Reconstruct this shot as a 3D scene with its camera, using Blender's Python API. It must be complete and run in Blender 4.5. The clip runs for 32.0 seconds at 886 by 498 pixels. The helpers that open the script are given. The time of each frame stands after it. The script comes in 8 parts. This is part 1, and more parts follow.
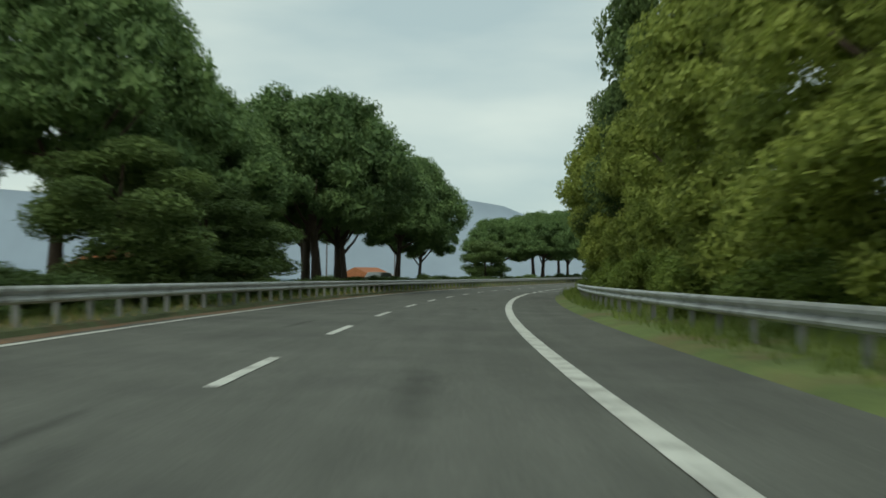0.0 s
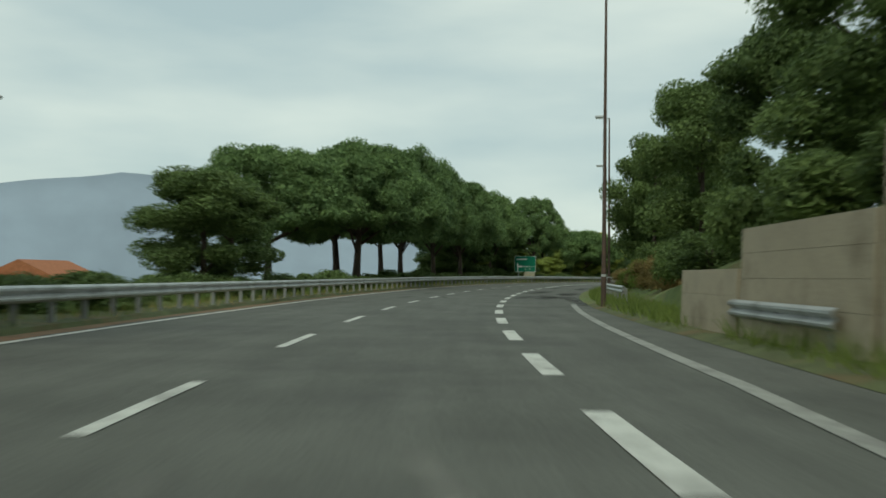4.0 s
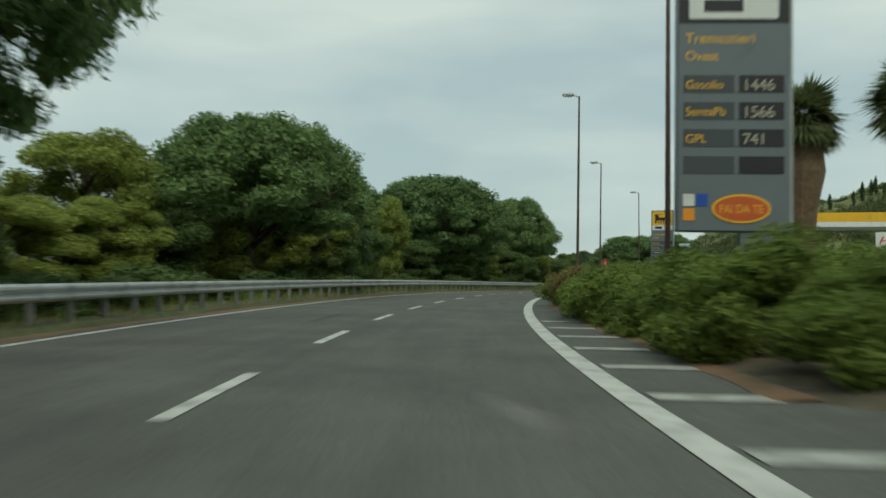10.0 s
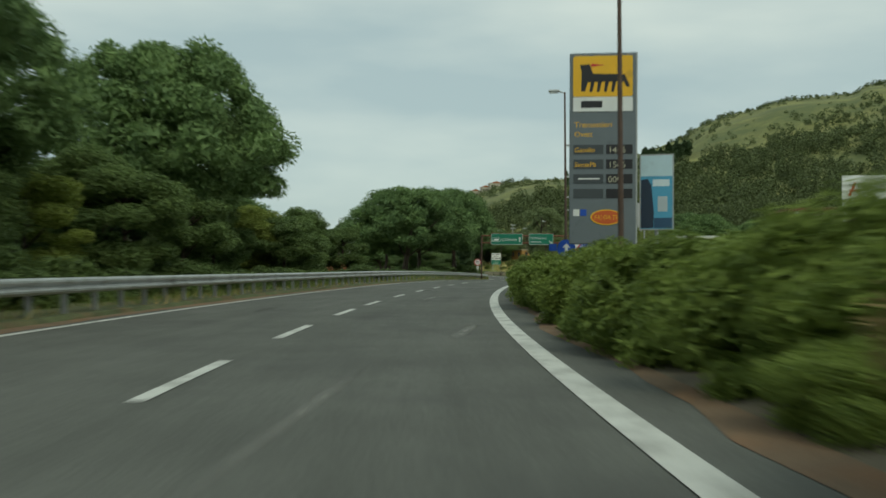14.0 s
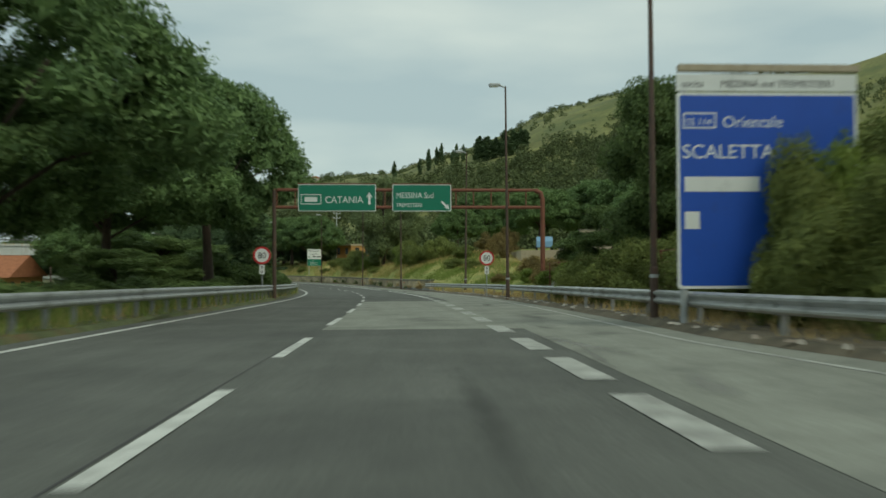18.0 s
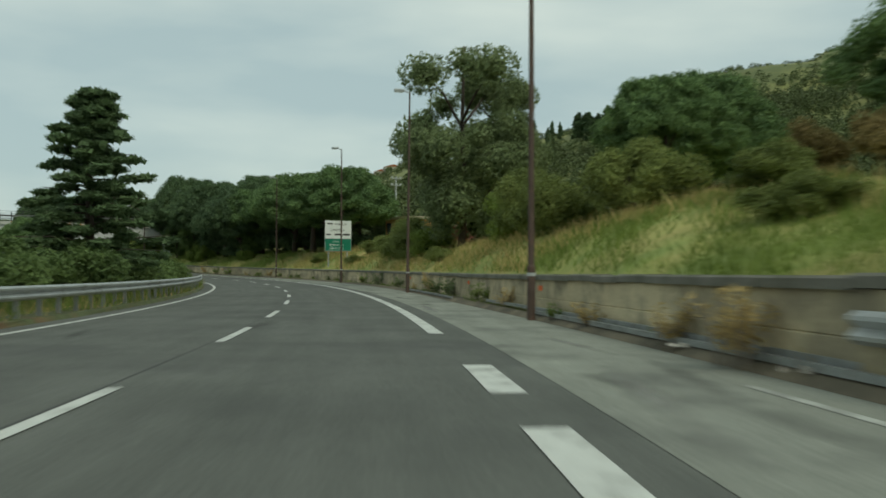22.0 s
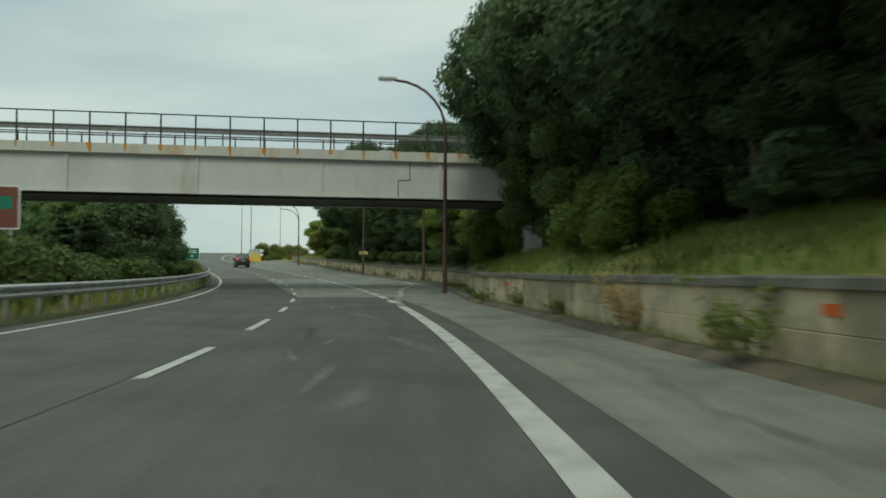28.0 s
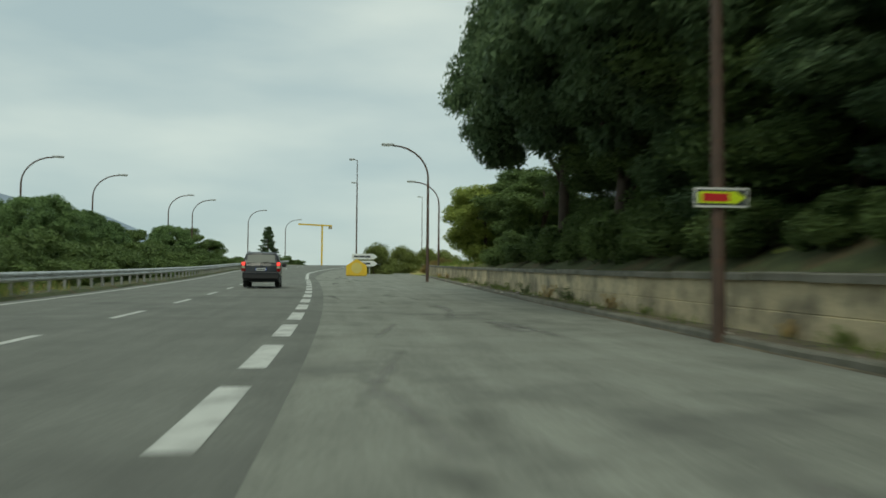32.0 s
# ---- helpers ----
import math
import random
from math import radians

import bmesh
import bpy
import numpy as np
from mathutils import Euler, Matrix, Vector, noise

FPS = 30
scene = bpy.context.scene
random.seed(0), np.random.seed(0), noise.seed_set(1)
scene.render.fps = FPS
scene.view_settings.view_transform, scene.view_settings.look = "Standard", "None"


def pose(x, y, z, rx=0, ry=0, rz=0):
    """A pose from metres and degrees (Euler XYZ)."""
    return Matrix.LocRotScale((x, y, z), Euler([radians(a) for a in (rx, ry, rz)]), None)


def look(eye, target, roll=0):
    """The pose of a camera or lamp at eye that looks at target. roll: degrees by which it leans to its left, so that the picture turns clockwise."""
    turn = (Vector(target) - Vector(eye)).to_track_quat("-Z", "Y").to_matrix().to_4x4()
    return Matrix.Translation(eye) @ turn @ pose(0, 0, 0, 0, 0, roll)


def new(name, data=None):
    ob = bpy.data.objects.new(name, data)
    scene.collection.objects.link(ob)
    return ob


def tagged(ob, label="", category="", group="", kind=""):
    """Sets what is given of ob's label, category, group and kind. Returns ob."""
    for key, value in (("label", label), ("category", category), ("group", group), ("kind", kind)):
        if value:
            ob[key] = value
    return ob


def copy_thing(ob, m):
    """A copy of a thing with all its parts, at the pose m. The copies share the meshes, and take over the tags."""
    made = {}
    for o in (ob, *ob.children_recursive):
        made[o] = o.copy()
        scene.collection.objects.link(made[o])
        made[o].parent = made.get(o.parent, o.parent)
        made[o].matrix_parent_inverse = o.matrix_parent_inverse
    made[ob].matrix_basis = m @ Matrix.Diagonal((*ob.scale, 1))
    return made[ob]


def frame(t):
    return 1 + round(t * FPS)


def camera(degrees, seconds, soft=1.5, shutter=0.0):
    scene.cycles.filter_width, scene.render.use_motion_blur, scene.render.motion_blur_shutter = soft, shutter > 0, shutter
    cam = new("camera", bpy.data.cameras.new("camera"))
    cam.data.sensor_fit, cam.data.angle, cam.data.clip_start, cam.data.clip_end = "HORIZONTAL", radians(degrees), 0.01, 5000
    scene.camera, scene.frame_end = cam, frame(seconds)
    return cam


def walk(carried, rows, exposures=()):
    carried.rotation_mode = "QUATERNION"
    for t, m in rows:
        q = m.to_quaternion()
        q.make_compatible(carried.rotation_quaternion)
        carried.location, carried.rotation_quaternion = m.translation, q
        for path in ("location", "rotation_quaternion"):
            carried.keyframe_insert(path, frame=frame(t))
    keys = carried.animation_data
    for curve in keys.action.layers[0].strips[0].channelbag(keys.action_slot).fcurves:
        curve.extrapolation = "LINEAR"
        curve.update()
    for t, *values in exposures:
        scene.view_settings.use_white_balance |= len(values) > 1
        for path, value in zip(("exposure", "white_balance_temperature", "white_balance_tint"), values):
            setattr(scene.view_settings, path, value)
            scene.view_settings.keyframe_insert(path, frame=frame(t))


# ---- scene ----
cam = camera(51.10, 32.0, soft=1.6, shutter=0.45)
PATH = [
    (0.0, pose(2.037, 0.000, 1.653, 91.402, -0.633, -1.243)),
    (0.5, pose(2.143, 9.173, 1.610, 91.300, -0.656, -2.725)),
    (1.0, pose(2.490, 18.342, 1.549, 91.330, -0.679, -4.244)),
    (1.5, pose(3.086, 27.500, 1.486, 91.455, -0.702, -5.796)),
    (2.0, pose(3.920, 36.642, 1.426, 91.591, -0.725, -7.386)),
    (2.5, pose(5.040, 45.754, 1.369, 91.603, -0.744, -8.937)),
    (3.0, pose(6.399, 54.833, 1.316, 91.619, -0.763, -10.518)),
    (3.5, pose(8.017, 63.868, 1.268, 91.639, -0.782, -12.481)),
    (4.0, pose(9.882, 72.855, 1.224, 91.601, -0.800, -14.044)),
    (4.5, pose(11.986, 81.788, 1.188, 91.616, -0.818, -15.702)),
    (5.0, pose(14.348, 90.657, 1.164, 91.642, -0.835, -17.477)),
    (5.5, pose(16.951, 99.459, 1.153, 91.671, -0.852, -19.339)),
    (6.0, pose(19.818, 108.181, 1.155, 91.796, -0.870, -20.973)),
    (6.5, pose(22.873, 116.845, 1.171, 91.822, -0.864, -22.712)),
    (7.0, pose(26.186, 125.420, 1.200, 91.873, -0.858, -24.748)),
    (7.5, pose(29.768, 133.892, 1.242, 91.890, -0.852, -26.608)),
    (8.0, pose(33.602, 142.255, 1.285, 91.822, -0.846, -28.263)),
    (8.5, pose(37.714, 150.487, 1.325, 91.773, -0.804, -29.985)),
    (9.0, pose(42.106, 158.572, 1.363, 91.625, -0.762, -31.555)),
    (9.5, pose(46.689, 166.558, 1.396, 91.727, -0.720, -33.542)),
    (10.0, pose(51.578, 174.371, 1.425, 91.720, -0.678, -35.568)),
    (10.5, pose(56.834, 181.954, 1.449, 91.695, -0.664, -37.627)),
    (11.0, pose(62.381, 189.339, 1.466, 91.568, -0.649, -39.974)),
    (11.5, pose(68.285, 196.453, 1.474, 91.419, -0.635, -42.298)),
    (12.0, pose(74.445, 203.356, 1.473, 91.403, -0.620, -44.556)),
    (12.5, pose(80.873, 210.025, 1.460, 91.215, -0.549, -46.460)),
    (13.0, pose(87.527, 216.489, 1.430, 90.968, -0.478, -48.515)),
    (13.5, pose(94.386, 222.756, 1.383, 90.920, -0.407, -50.476)),
    (14.0, pose(101.450, 228.811, 1.319, 90.723, -0.336, -52.374)),
    (14.5, pose(108.643, 234.735, 1.247, 90.790, -0.219, -53.955)),
    (15.0, pose(116.030, 240.443, 1.170, 90.845, -0.102, -55.510)),
    (15.5, pose(123.554, 246.004, 1.087, 90.890, 0.015, -57.065)),
    (16.0, pose(131.253, 251.360, 1.008, 90.960, 0.132, -58.538)),
    (16.5, pose(139.124, 256.499, 0.936, 91.002, 0.161, -59.882)),
    (17.0, pose(147.124, 261.474, 0.870, 91.230, 0.189, -60.918)),
    (17.5, pose(155.271, 266.245, 0.791, 91.077, 0.217, -62.254)),
    (18.0, pose(163.499, 270.918, 0.684, 90.900, 0.246, -63.483)),
    (18.5, pose(171.847, 275.420, 0.551, 90.852, 0.112, -64.372)),
    (19.0, pose(180.223, 279.916, 0.396, 90.815, -0.022, -64.873)),
    (19.5, pose(188.596, 284.465, 0.227, 90.460, -0.156, -64.614)),
    (20.0, pose(196.951, 289.093, 0.045, 90.372, -0.290, -64.324)),
    (20.5, pose(205.279, 293.815, -0.145, 90.355, -0.257, -63.277)),
    (21.0, pose(213.548, 298.683, -0.330, 90.462, -0.224, -62.368)),
    (21.5, pose(221.705, 303.774, -0.510, 90.646, -0.191, -61.042)),
    (22.0, pose(229.763, 309.057, -0.681, 90.804, -0.159, -58.293)),
    (22.5, pose(237.683, 314.573, -0.835, 90.887, -0.157, -56.645)),
    (23.0, pose(245.472, 320.300, -0.971, 91.075, -0.155, -55.252)),
    (23.5, pose(253.107, 326.256, -1.087, 91.185, -0.154, -53.314)),
    (24.0, pose(260.584, 332.432, -1.184, 91.308, -0.152, -51.317)),
    (24.5, pose(267.927, 338.795, -1.262, 91.210, -0.139, -49.244)),
    (25.0, pose(275.063, 345.417, -1.320, 91.345, -0.125, -46.673)),
    (25.5, pose(281.915, 352.367, -1.369, 91.426, -0.112, -43.742)),
    (26.0, pose(288.446, 359.648, -1.409, 91.505, -0.098, -40.506)),
    (26.5, pose(294.542, 367.311, -1.440, 91.604, -0.143, -37.112)),
    (27.0, pose(300.224, 375.281, -1.458, 91.481, -0.187, -34.699)),
    (27.5, pose(305.452, 383.541, -1.460, 91.633, -0.232, -32.649)),
    (28.0, pose(310.307, 392.005, -1.446, 91.957, -0.276, -30.678)),
    (28.5, pose(314.956, 400.559, -1.405, 92.023, -0.334, -28.998)),
    (29.0, pose(319.306, 409.237, -1.333, 92.253, -0.392, -27.519)),
    (29.5, pose(323.539, 417.955, -1.231, 92.416, -0.450, -26.933)),
    (30.0, pose(327.508, 426.782, -1.098, 92.555, -0.508, -25.734)),
    (30.5, pose(331.308, 435.677, -0.939, 92.883, -0.488, -24.533)),
    (31.0, pose(334.834, 444.673, -0.755, 92.904, -0.468, -23.123)),
    (31.5, pose(338.165, 453.729, -0.541, 92.988, -0.447, -21.888)),
    (32.0, pose(341.256, 462.842, -0.296, 93.006, -0.427, -20.613)),
]
walk(cam, PATH, [(0.0, 0.28, 6850, -5), (3.5, 0.28, 6850, -5), (7.0, 0.17, 6850, -5), (29.2, 0.17, 6850, -5), (30.0, -0.12, 6850, -5), (30.8, 0.17, 6850, -5), (32.0, 0.17, 6850, -5)])

# the road: bend (1/m) every 15 m and height (m) every 30 m along its lane line
BEND = [-0.00285, -0.00284, -0.00281, -0.00283, -0.00293, -0.00301, -0.00321, -0.00327, -0.00322, -0.00314, -0.00346, -0.00395, -0.00419, -0.00410, -0.00389, -0.00364, -0.00342, -0.00336, -0.00329, -0.00313, -0.00264, -0.00196, -0.00118, -0.00016, 0.00070, 0.00141, 0.00198, 0.00242, 0.00265, 0.00284, 0.00301, 0.00385, 0.00503, 0.00561, 0.00499, 0.00401, 0.00326, 0.00303, 0.00318, 0.00307, 0.00243, 0.00161, 0.00098, 0.00065, 0.00060, 0.00050, -0.00060, -0.0018, -0.0025, -0.0025, -0.0025, -0.0025, -0.0025]
RISE = [0.63, 0.42, 0.24, 0.10, 0.10, 0.25, 0.37, 0.43, 0.41, 0.20, -0.07, -0.27, -0.74, -1.34, -1.89, -2.26, -2.43, -2.53, -2.47, -2.11, -1.48, -0.54, 0.52, 1.65, 2.95, 4.35, 5.8]

# ---- light: overcast late-summer day, broad soft sun behind thin cloud ----
SUN_EL, SUN_AZ = radians(48), radians(205)
world = bpy.data.worlds.new("overcast_sky")
scene.world = world
world.use_nodes = True
wt = world.node_tree
wt.nodes.clear()
w_out = wt.nodes.new("ShaderNodeOutputWorld")
w_bg = wt.nodes.new("ShaderNodeBackground")
w_sky = wt.nodes.new("ShaderNodeTexSky")
w_sky.sky_type, w_sky.sun_disc = "NISHITA", False
w_sky.sun_elevation, w_sky.sun_rotation = SUN_EL, SUN_AZ
w_dim = wt.nodes.new("ShaderNodeMix")
w_dim.data_type, w_dim.blend_type = "RGBA", "MULTIPLY"
w_dim.inputs["Factor"].default_value = 1.0
w_dim.inputs["B"].default_value = (0.085, 0.085, 0.085, 1)
w_co = wt.nodes.new("ShaderNodeTexCoord")
w_map = wt.nodes.new("ShaderNodeMapping")
w_map.inputs["Scale"].default_value = (1.2, 1.2, 4.5)
w_n = wt.nodes.new("ShaderNodeTexNoise")
w_n.inputs["Scale"].default_value, w_n.inputs["Detail"].default_value = 2.2, 5
w_n.inputs["Roughness"].default_value = 0.45
w_ramp = wt.nodes.new("ShaderNodeValToRGB")
w_ramp.color_ramp.elements[0].position, w_ramp.color_ramp.elements[1].position = 0.36, 0.66
w_ramp.color_ramp.elements[0].color = (0.395, 0.475, 0.535, 1)
w_ramp.color_ramp.elements[1].color = (0.615, 0.66, 0.675, 1)
w_mix = wt.nodes.new("ShaderNodeMix")
w_mix.data_type = "RGBA"
w_mix.inputs["Factor"].default_value = 0.88
wl = wt.links.new
wl(w_sky.outputs[0], w_dim.inputs["A"])
wl(w_co.outputs["Generated"], w_map.inputs[0])
wl(w_map.outputs[0], w_n.inputs["Vector"])
wl(w_n.outputs["Fac"], w_ramp.inputs[0])
wl(w_dim.outputs["Result"], w_mix.inputs["A"])
wl(w_ramp.outputs[0], w_mix.inputs["B"])
wl(w_mix.outputs["Result"], w_bg.inputs[0])
w_bg.inputs[1].default_value = 1.0
wl(w_bg.outputs[0], w_out.inputs[0])
sun_data = bpy.data.lights.new("sun", "SUN")
sun_data.energy, sun_data.angle, sun_data.color = 1.0, radians(25), (1.0, 0.94, 0.84)
sun = new("sun", sun_data)
sun.matrix_world = look((0, 0, 60), (math.sin(SUN_AZ) * -50 * math.cos(SUN_EL), math.cos(SUN_AZ) * -50 * math.cos(SUN_EL), 60 - 50 * math.sin(SUN_EL)))


# ---- the road's line ----
STEP_S = np.arange(-60.0, 800.0, 1.0)
_k = np.interp(STEP_S, np.arange(len(BEND)) * 15.0, BEND)
_th = np.concatenate([[0], np.cumsum((_k[1:] + _k[:-1]) / 2)])
_thm = (_th[1:] + _th[:-1]) / 2
_i0 = 60
_th = _th - _th[_i0]
_thm = (_th[1:] + _th[:-1]) / 2
_x = np.concatenate([[0], np.cumsum(-np.sin(_thm))])
_y = np.concatenate([[0], np.cumsum(np.cos(_thm))])
_x, _y = _x - _x[_i0], _y - _y[_i0]
_z = np.interp(STEP_S, np.arange(len(RISE)) * 30.0, RISE)
_z = np.convolve(np.pad(_z, 15, mode="edge"), np.ones(31) / 31, "valid")


def axis(s):
    """x, y, z and heading of the lane line at s metres."""
    return np.interp(s, STEP_S, _x), np.interp(s, STEP_S, _y), np.interp(s, STEP_S, _z), np.interp(s, STEP_S, _th)


def at(s, n, h=0.0):
    """The place n metres to the left of the lane line (right: negative), h above the road."""
    x, y, z, a = axis(s)
    return Vector((float(x - math.cos(a) * n), float(y - math.sin(a) * n), float(z + h)))


def turn(s):
    """Heading of the road at s, degrees."""
    return math.degrees(float(axis(s)[3]))


def stand(s, n, h=0.0, spin=0.0):
    """Pose at s, n whose y axis points along the road (spin: degrees more)."""
    p = at(s, n, h)
    return pose(p.x, p.y, p.z, 0, 0, turn(s) + spin)


# ---- materials ----
def material(name, base, rough=0.8, spread=0.25, scale=3.0, fine=40.0, bump=0.0, metal=0.0, dirt=None, dirt_amount=0.0, dirt_scale=0.6, spec=0.5, each=0.0, grain=0.35, stretch=(1, 1, 1)):
    """Painted or natural surface: two scales of variation, dirt patches, relief."""
    m = bpy.data.materials.new(name)
    m.use_nodes = True
    nt = m.node_tree
    b = nt.nodes["Principled BSDF"]
    b.inputs["Roughness"].default_value, b.inputs["Metallic"].default_value = rough, metal
    b.inputs["Specular IOR Level"].default_value = spec
    co = nt.nodes.new("ShaderNodeTexCoord")
    mp = nt.nodes.new("ShaderNodeMapping")
    mp.inputs["Scale"].default_value = stretch
    nt.links.new(co.outputs["Object"], mp.inputs[0])
    big = nt.nodes.new("ShaderNodeTexNoise")
    big.inputs["Scale"].default_value, big.inputs["Detail"].default_value = scale, 4
    small = nt.nodes.new("ShaderNodeTexNoise")
    small.inputs["Scale"].default_value, small.inputs["Detail"].default_value = fine, 3
    for k in (big, small):
        nt.links.new(mp.outputs[0], k.inputs["Vector"])
    mixf = nt.nodes.new("ShaderNodeMix")
    mixf.data_type = "FLOAT"
    mixf.inputs["Factor"].default_value = grain
    nt.links.new(big.outputs["Fac"], mixf.inputs["A"])
    nt.links.new(small.outputs["Fac"], mixf.inputs["B"])
    fac = mixf.outputs["Result"]
    if each:
        info = nt.nodes.new("ShaderNodeObjectInfo")
        add = nt.nodes.new("ShaderNodeMath")
        add.operation = "MULTIPLY_ADD"
        add.inputs[1].default_value = each
        nt.links.new(info.outputs["Random"], add.inputs[0])
        nt.links.new(fac, add.inputs[2])
        sub = nt.nodes.new("ShaderNodeMath")
        sub.operation = "SUBTRACT"
        sub.inputs[1].default_value = each * 0.5
        nt.links.new(add.outputs[0], sub.inputs[0])
        fac = sub.outputs[0]
    ramp = nt.nodes.new("ShaderNodeValToRGB")
    ramp.color_ramp.elements[0].position, ramp.color_ramp.elements[1].position = 0.3, 0.7
    lo, hi = [c * (1 - spread) for c in base], [min(1, c * (1 + spread)) for c in base]
    ramp.color_ramp.elements[0].color, ramp.color_ramp.elements[1].color = (*lo, 1), (*hi, 1)
    nt.links.new(fac, ramp.inputs[0])
    col = ramp.outputs[0]
    if dirt:
        dn = nt.nodes.new("ShaderNodeTexNoise")
        dn.inputs["Scale"].default_value, dn.inputs["Detail"].default_value = dirt_scale, 6
        dn.inputs["Roughness"].default_value = 0.65
        nt.links.new(mp.outputs[0], dn.inputs["Vector"])
        dr = nt.nodes.new("ShaderNodeMapRange")
        dr.inputs["From Min"].default_value, dr.inputs["From Max"].default_value = 0.62 - 0.3 * dirt_amount, 0.78 - 0.2 * dirt_amount
        dr.inputs["To Max"].default_value = 0.85
        nt.links.new(dn.outputs["Fac"], dr.inputs["Value"])
        dm = nt.nodes.new("ShaderNodeMix")
        dm.data_type = "RGBA"
        dm.inputs["B"].default_value = (*dirt, 1)
        nt.links.new(dr.outputs[0], dm.inputs["Factor"])
        nt.links.new(col, dm.inputs["A"])
        col = dm.outputs["Result"]
    nt.links.new(col, b.inputs["Base Color"])
    if bump:
        bp = nt.nodes.new("ShaderNodeBump")
        bp.inputs["Strength"].default_value, bp.inputs["Distance"].default_value = bump, 0.02
        nt.links.new(small.outputs["Fac"], bp.inputs["Height"])
        nt.links.new(bp.outputs[0], b.inputs["Normal"])
    return m


def asphalt(name, base, *a, **kw):
    """Road surface: the plain material plus streaks along the traffic and darker wheel paths, laid out by distance and offset."""
    m = material(name, base, *a, **kw)
    nt = m.node_tree
    b = nt.nodes["Principled BSDF"]
    src = b.inputs["Base Color"].links[0].from_socket
    uv = nt.nodes.new("ShaderNodeUVMap")
    uv.uv_map = "road"
    mp = nt.nodes.new("ShaderNodeMapping")
    mp.inputs["Scale"].default_value = (0.09, 1.3, 1)
    nt.links.new(uv.outputs[0], mp.inputs[0])
    no = nt.nodes.new("ShaderNodeTexNoise")
    no.inputs["Scale"].default_value, no.inputs["Detail"].default_value = 1.6, 5
    nt.links.new(mp.outputs[0], no.inputs["Vector"])
    mp2 = nt.nodes.new("ShaderNodeMapping")
    mp2.inputs["Scale"].default_value = (1.6, 9, 1)
    nt.links.new(uv.outputs[0], mp2.inputs[0])
    n2 = nt.nodes.new("ShaderNodeTexNoise")
    n2.inputs["Scale"].default_value, n2.inputs["Detail"].default_value = 1.0, 3
    nt.links.new(mp2.outputs[0], n2.inputs["Vector"])
    add = nt.nodes.new("ShaderNodeMath")
    add.operation = "MULTIPLY_ADD"
    add.inputs[1].default_value = 0.3
    nt.links.new(n2.outputs["Fac"], add.inputs[0])
    nt.links.new(no.outputs["Fac"], add.inputs[2])
    mr = nt.nodes.new("ShaderNodeMapRange")
    mr.inputs["From Min"].default_value, mr.inputs["From Max"].default_value = 0.38, 0.92
    mr.inputs["To Min"].default_value, mr.inputs["To Max"].default_value = 0.85, 1.15
    nt.links.new(add.outputs[0], mr.inputs["Value"])
    mx = nt.nodes.new("ShaderNodeMix")
    mx.data_type, mx.blend_type = "RGBA", "MULTIPLY"
    mx.inputs["Factor"].default_value = 1.0
    nt.links.new(src, mx.inputs["A"])
    nt.links.new(mr.outputs[0], mx.inputs["B"])
    nt.links.new(mx.outputs["Result"], b.inputs["Base Color"])
    return m


def leafy(name, dark, light, back=0.25, each=0.25):
    """Foliage: colour varies leaf by leaf and clump by clump, a little light comes through."""
    m = bpy.data.materials.new(name)
    m.use_nodes = True
    nt = m.node_tree
    b = nt.nodes["Principled BSDF"]
    b.inputs["Roughness"].default_value = 0.65
    b.inputs["Specular IOR Level"].default_value = 0.25
    geo = nt.nodes.new("ShaderNodeNewGeometry")
    co = nt.nodes.new("ShaderNodeTexCoord")
    no = nt.nodes.new("ShaderNodeTexNoise")
    no.inputs["Scale"].default_value, no.inputs["Detail"].default_value = 0.7, 3
    nt.links.new(co.outputs["Object"], no.inputs["Vector"])
    info = nt.nodes.new("ShaderNodeObjectInfo")
    m1 = nt.nodes.new("ShaderNodeMath")
    m1.operation = "MULTIPLY_ADD"
    m1.inputs[1].default_value = 0.45
    nt.links.new(geo.outputs["Random Per Island"], m1.inputs[0])
    nt.links.new(no.outputs["Fac"], m1.inputs[2])
    m2 = nt.nodes.new("ShaderNodeMath")
    m2.operation = "MULTIPLY_ADD"
    m2.inputs[1].default_value = each
    nt.links.new(info.outputs["Random"], m2.inputs[0])
    nt.links.new(m1.outputs[0], m2.inputs[2])
    mr = nt.nodes.new("ShaderNodeMapRange")
    mr.inputs["From Min"].default_value, mr.inputs["From Max"].default_value = 0.35, 1.05 + each
    nt.links.new(m2.outputs[0], mr.inputs["Value"])
    ramp = nt.nodes.new("ShaderNodeValToRGB")
    ramp.color_ramp.elements[0].color, ramp.color_ramp.elements[1].color = (*dark, 1), (*light, 1)
    nt.links.new(mr.outputs[0], ramp.inputs[0])
    nt.links.new(ramp.outputs[0], b.inputs["Base Color"])
    tr = nt.nodes.new("ShaderNodeBsdfTranslucent")
    nt.links.new(ramp.outputs[0], tr.inputs[0])
    mx = nt.nodes.new("ShaderNodeMixShader")
    mx.inputs[0].default_value = back
    nt.links.new(b.outputs[0], mx.inputs[1])
    nt.links.new(tr.outputs[0], mx.inputs[2])
    nt.links.new(mx.outputs[0], nt.nodes["Material Output"].inputs[0])
    return m


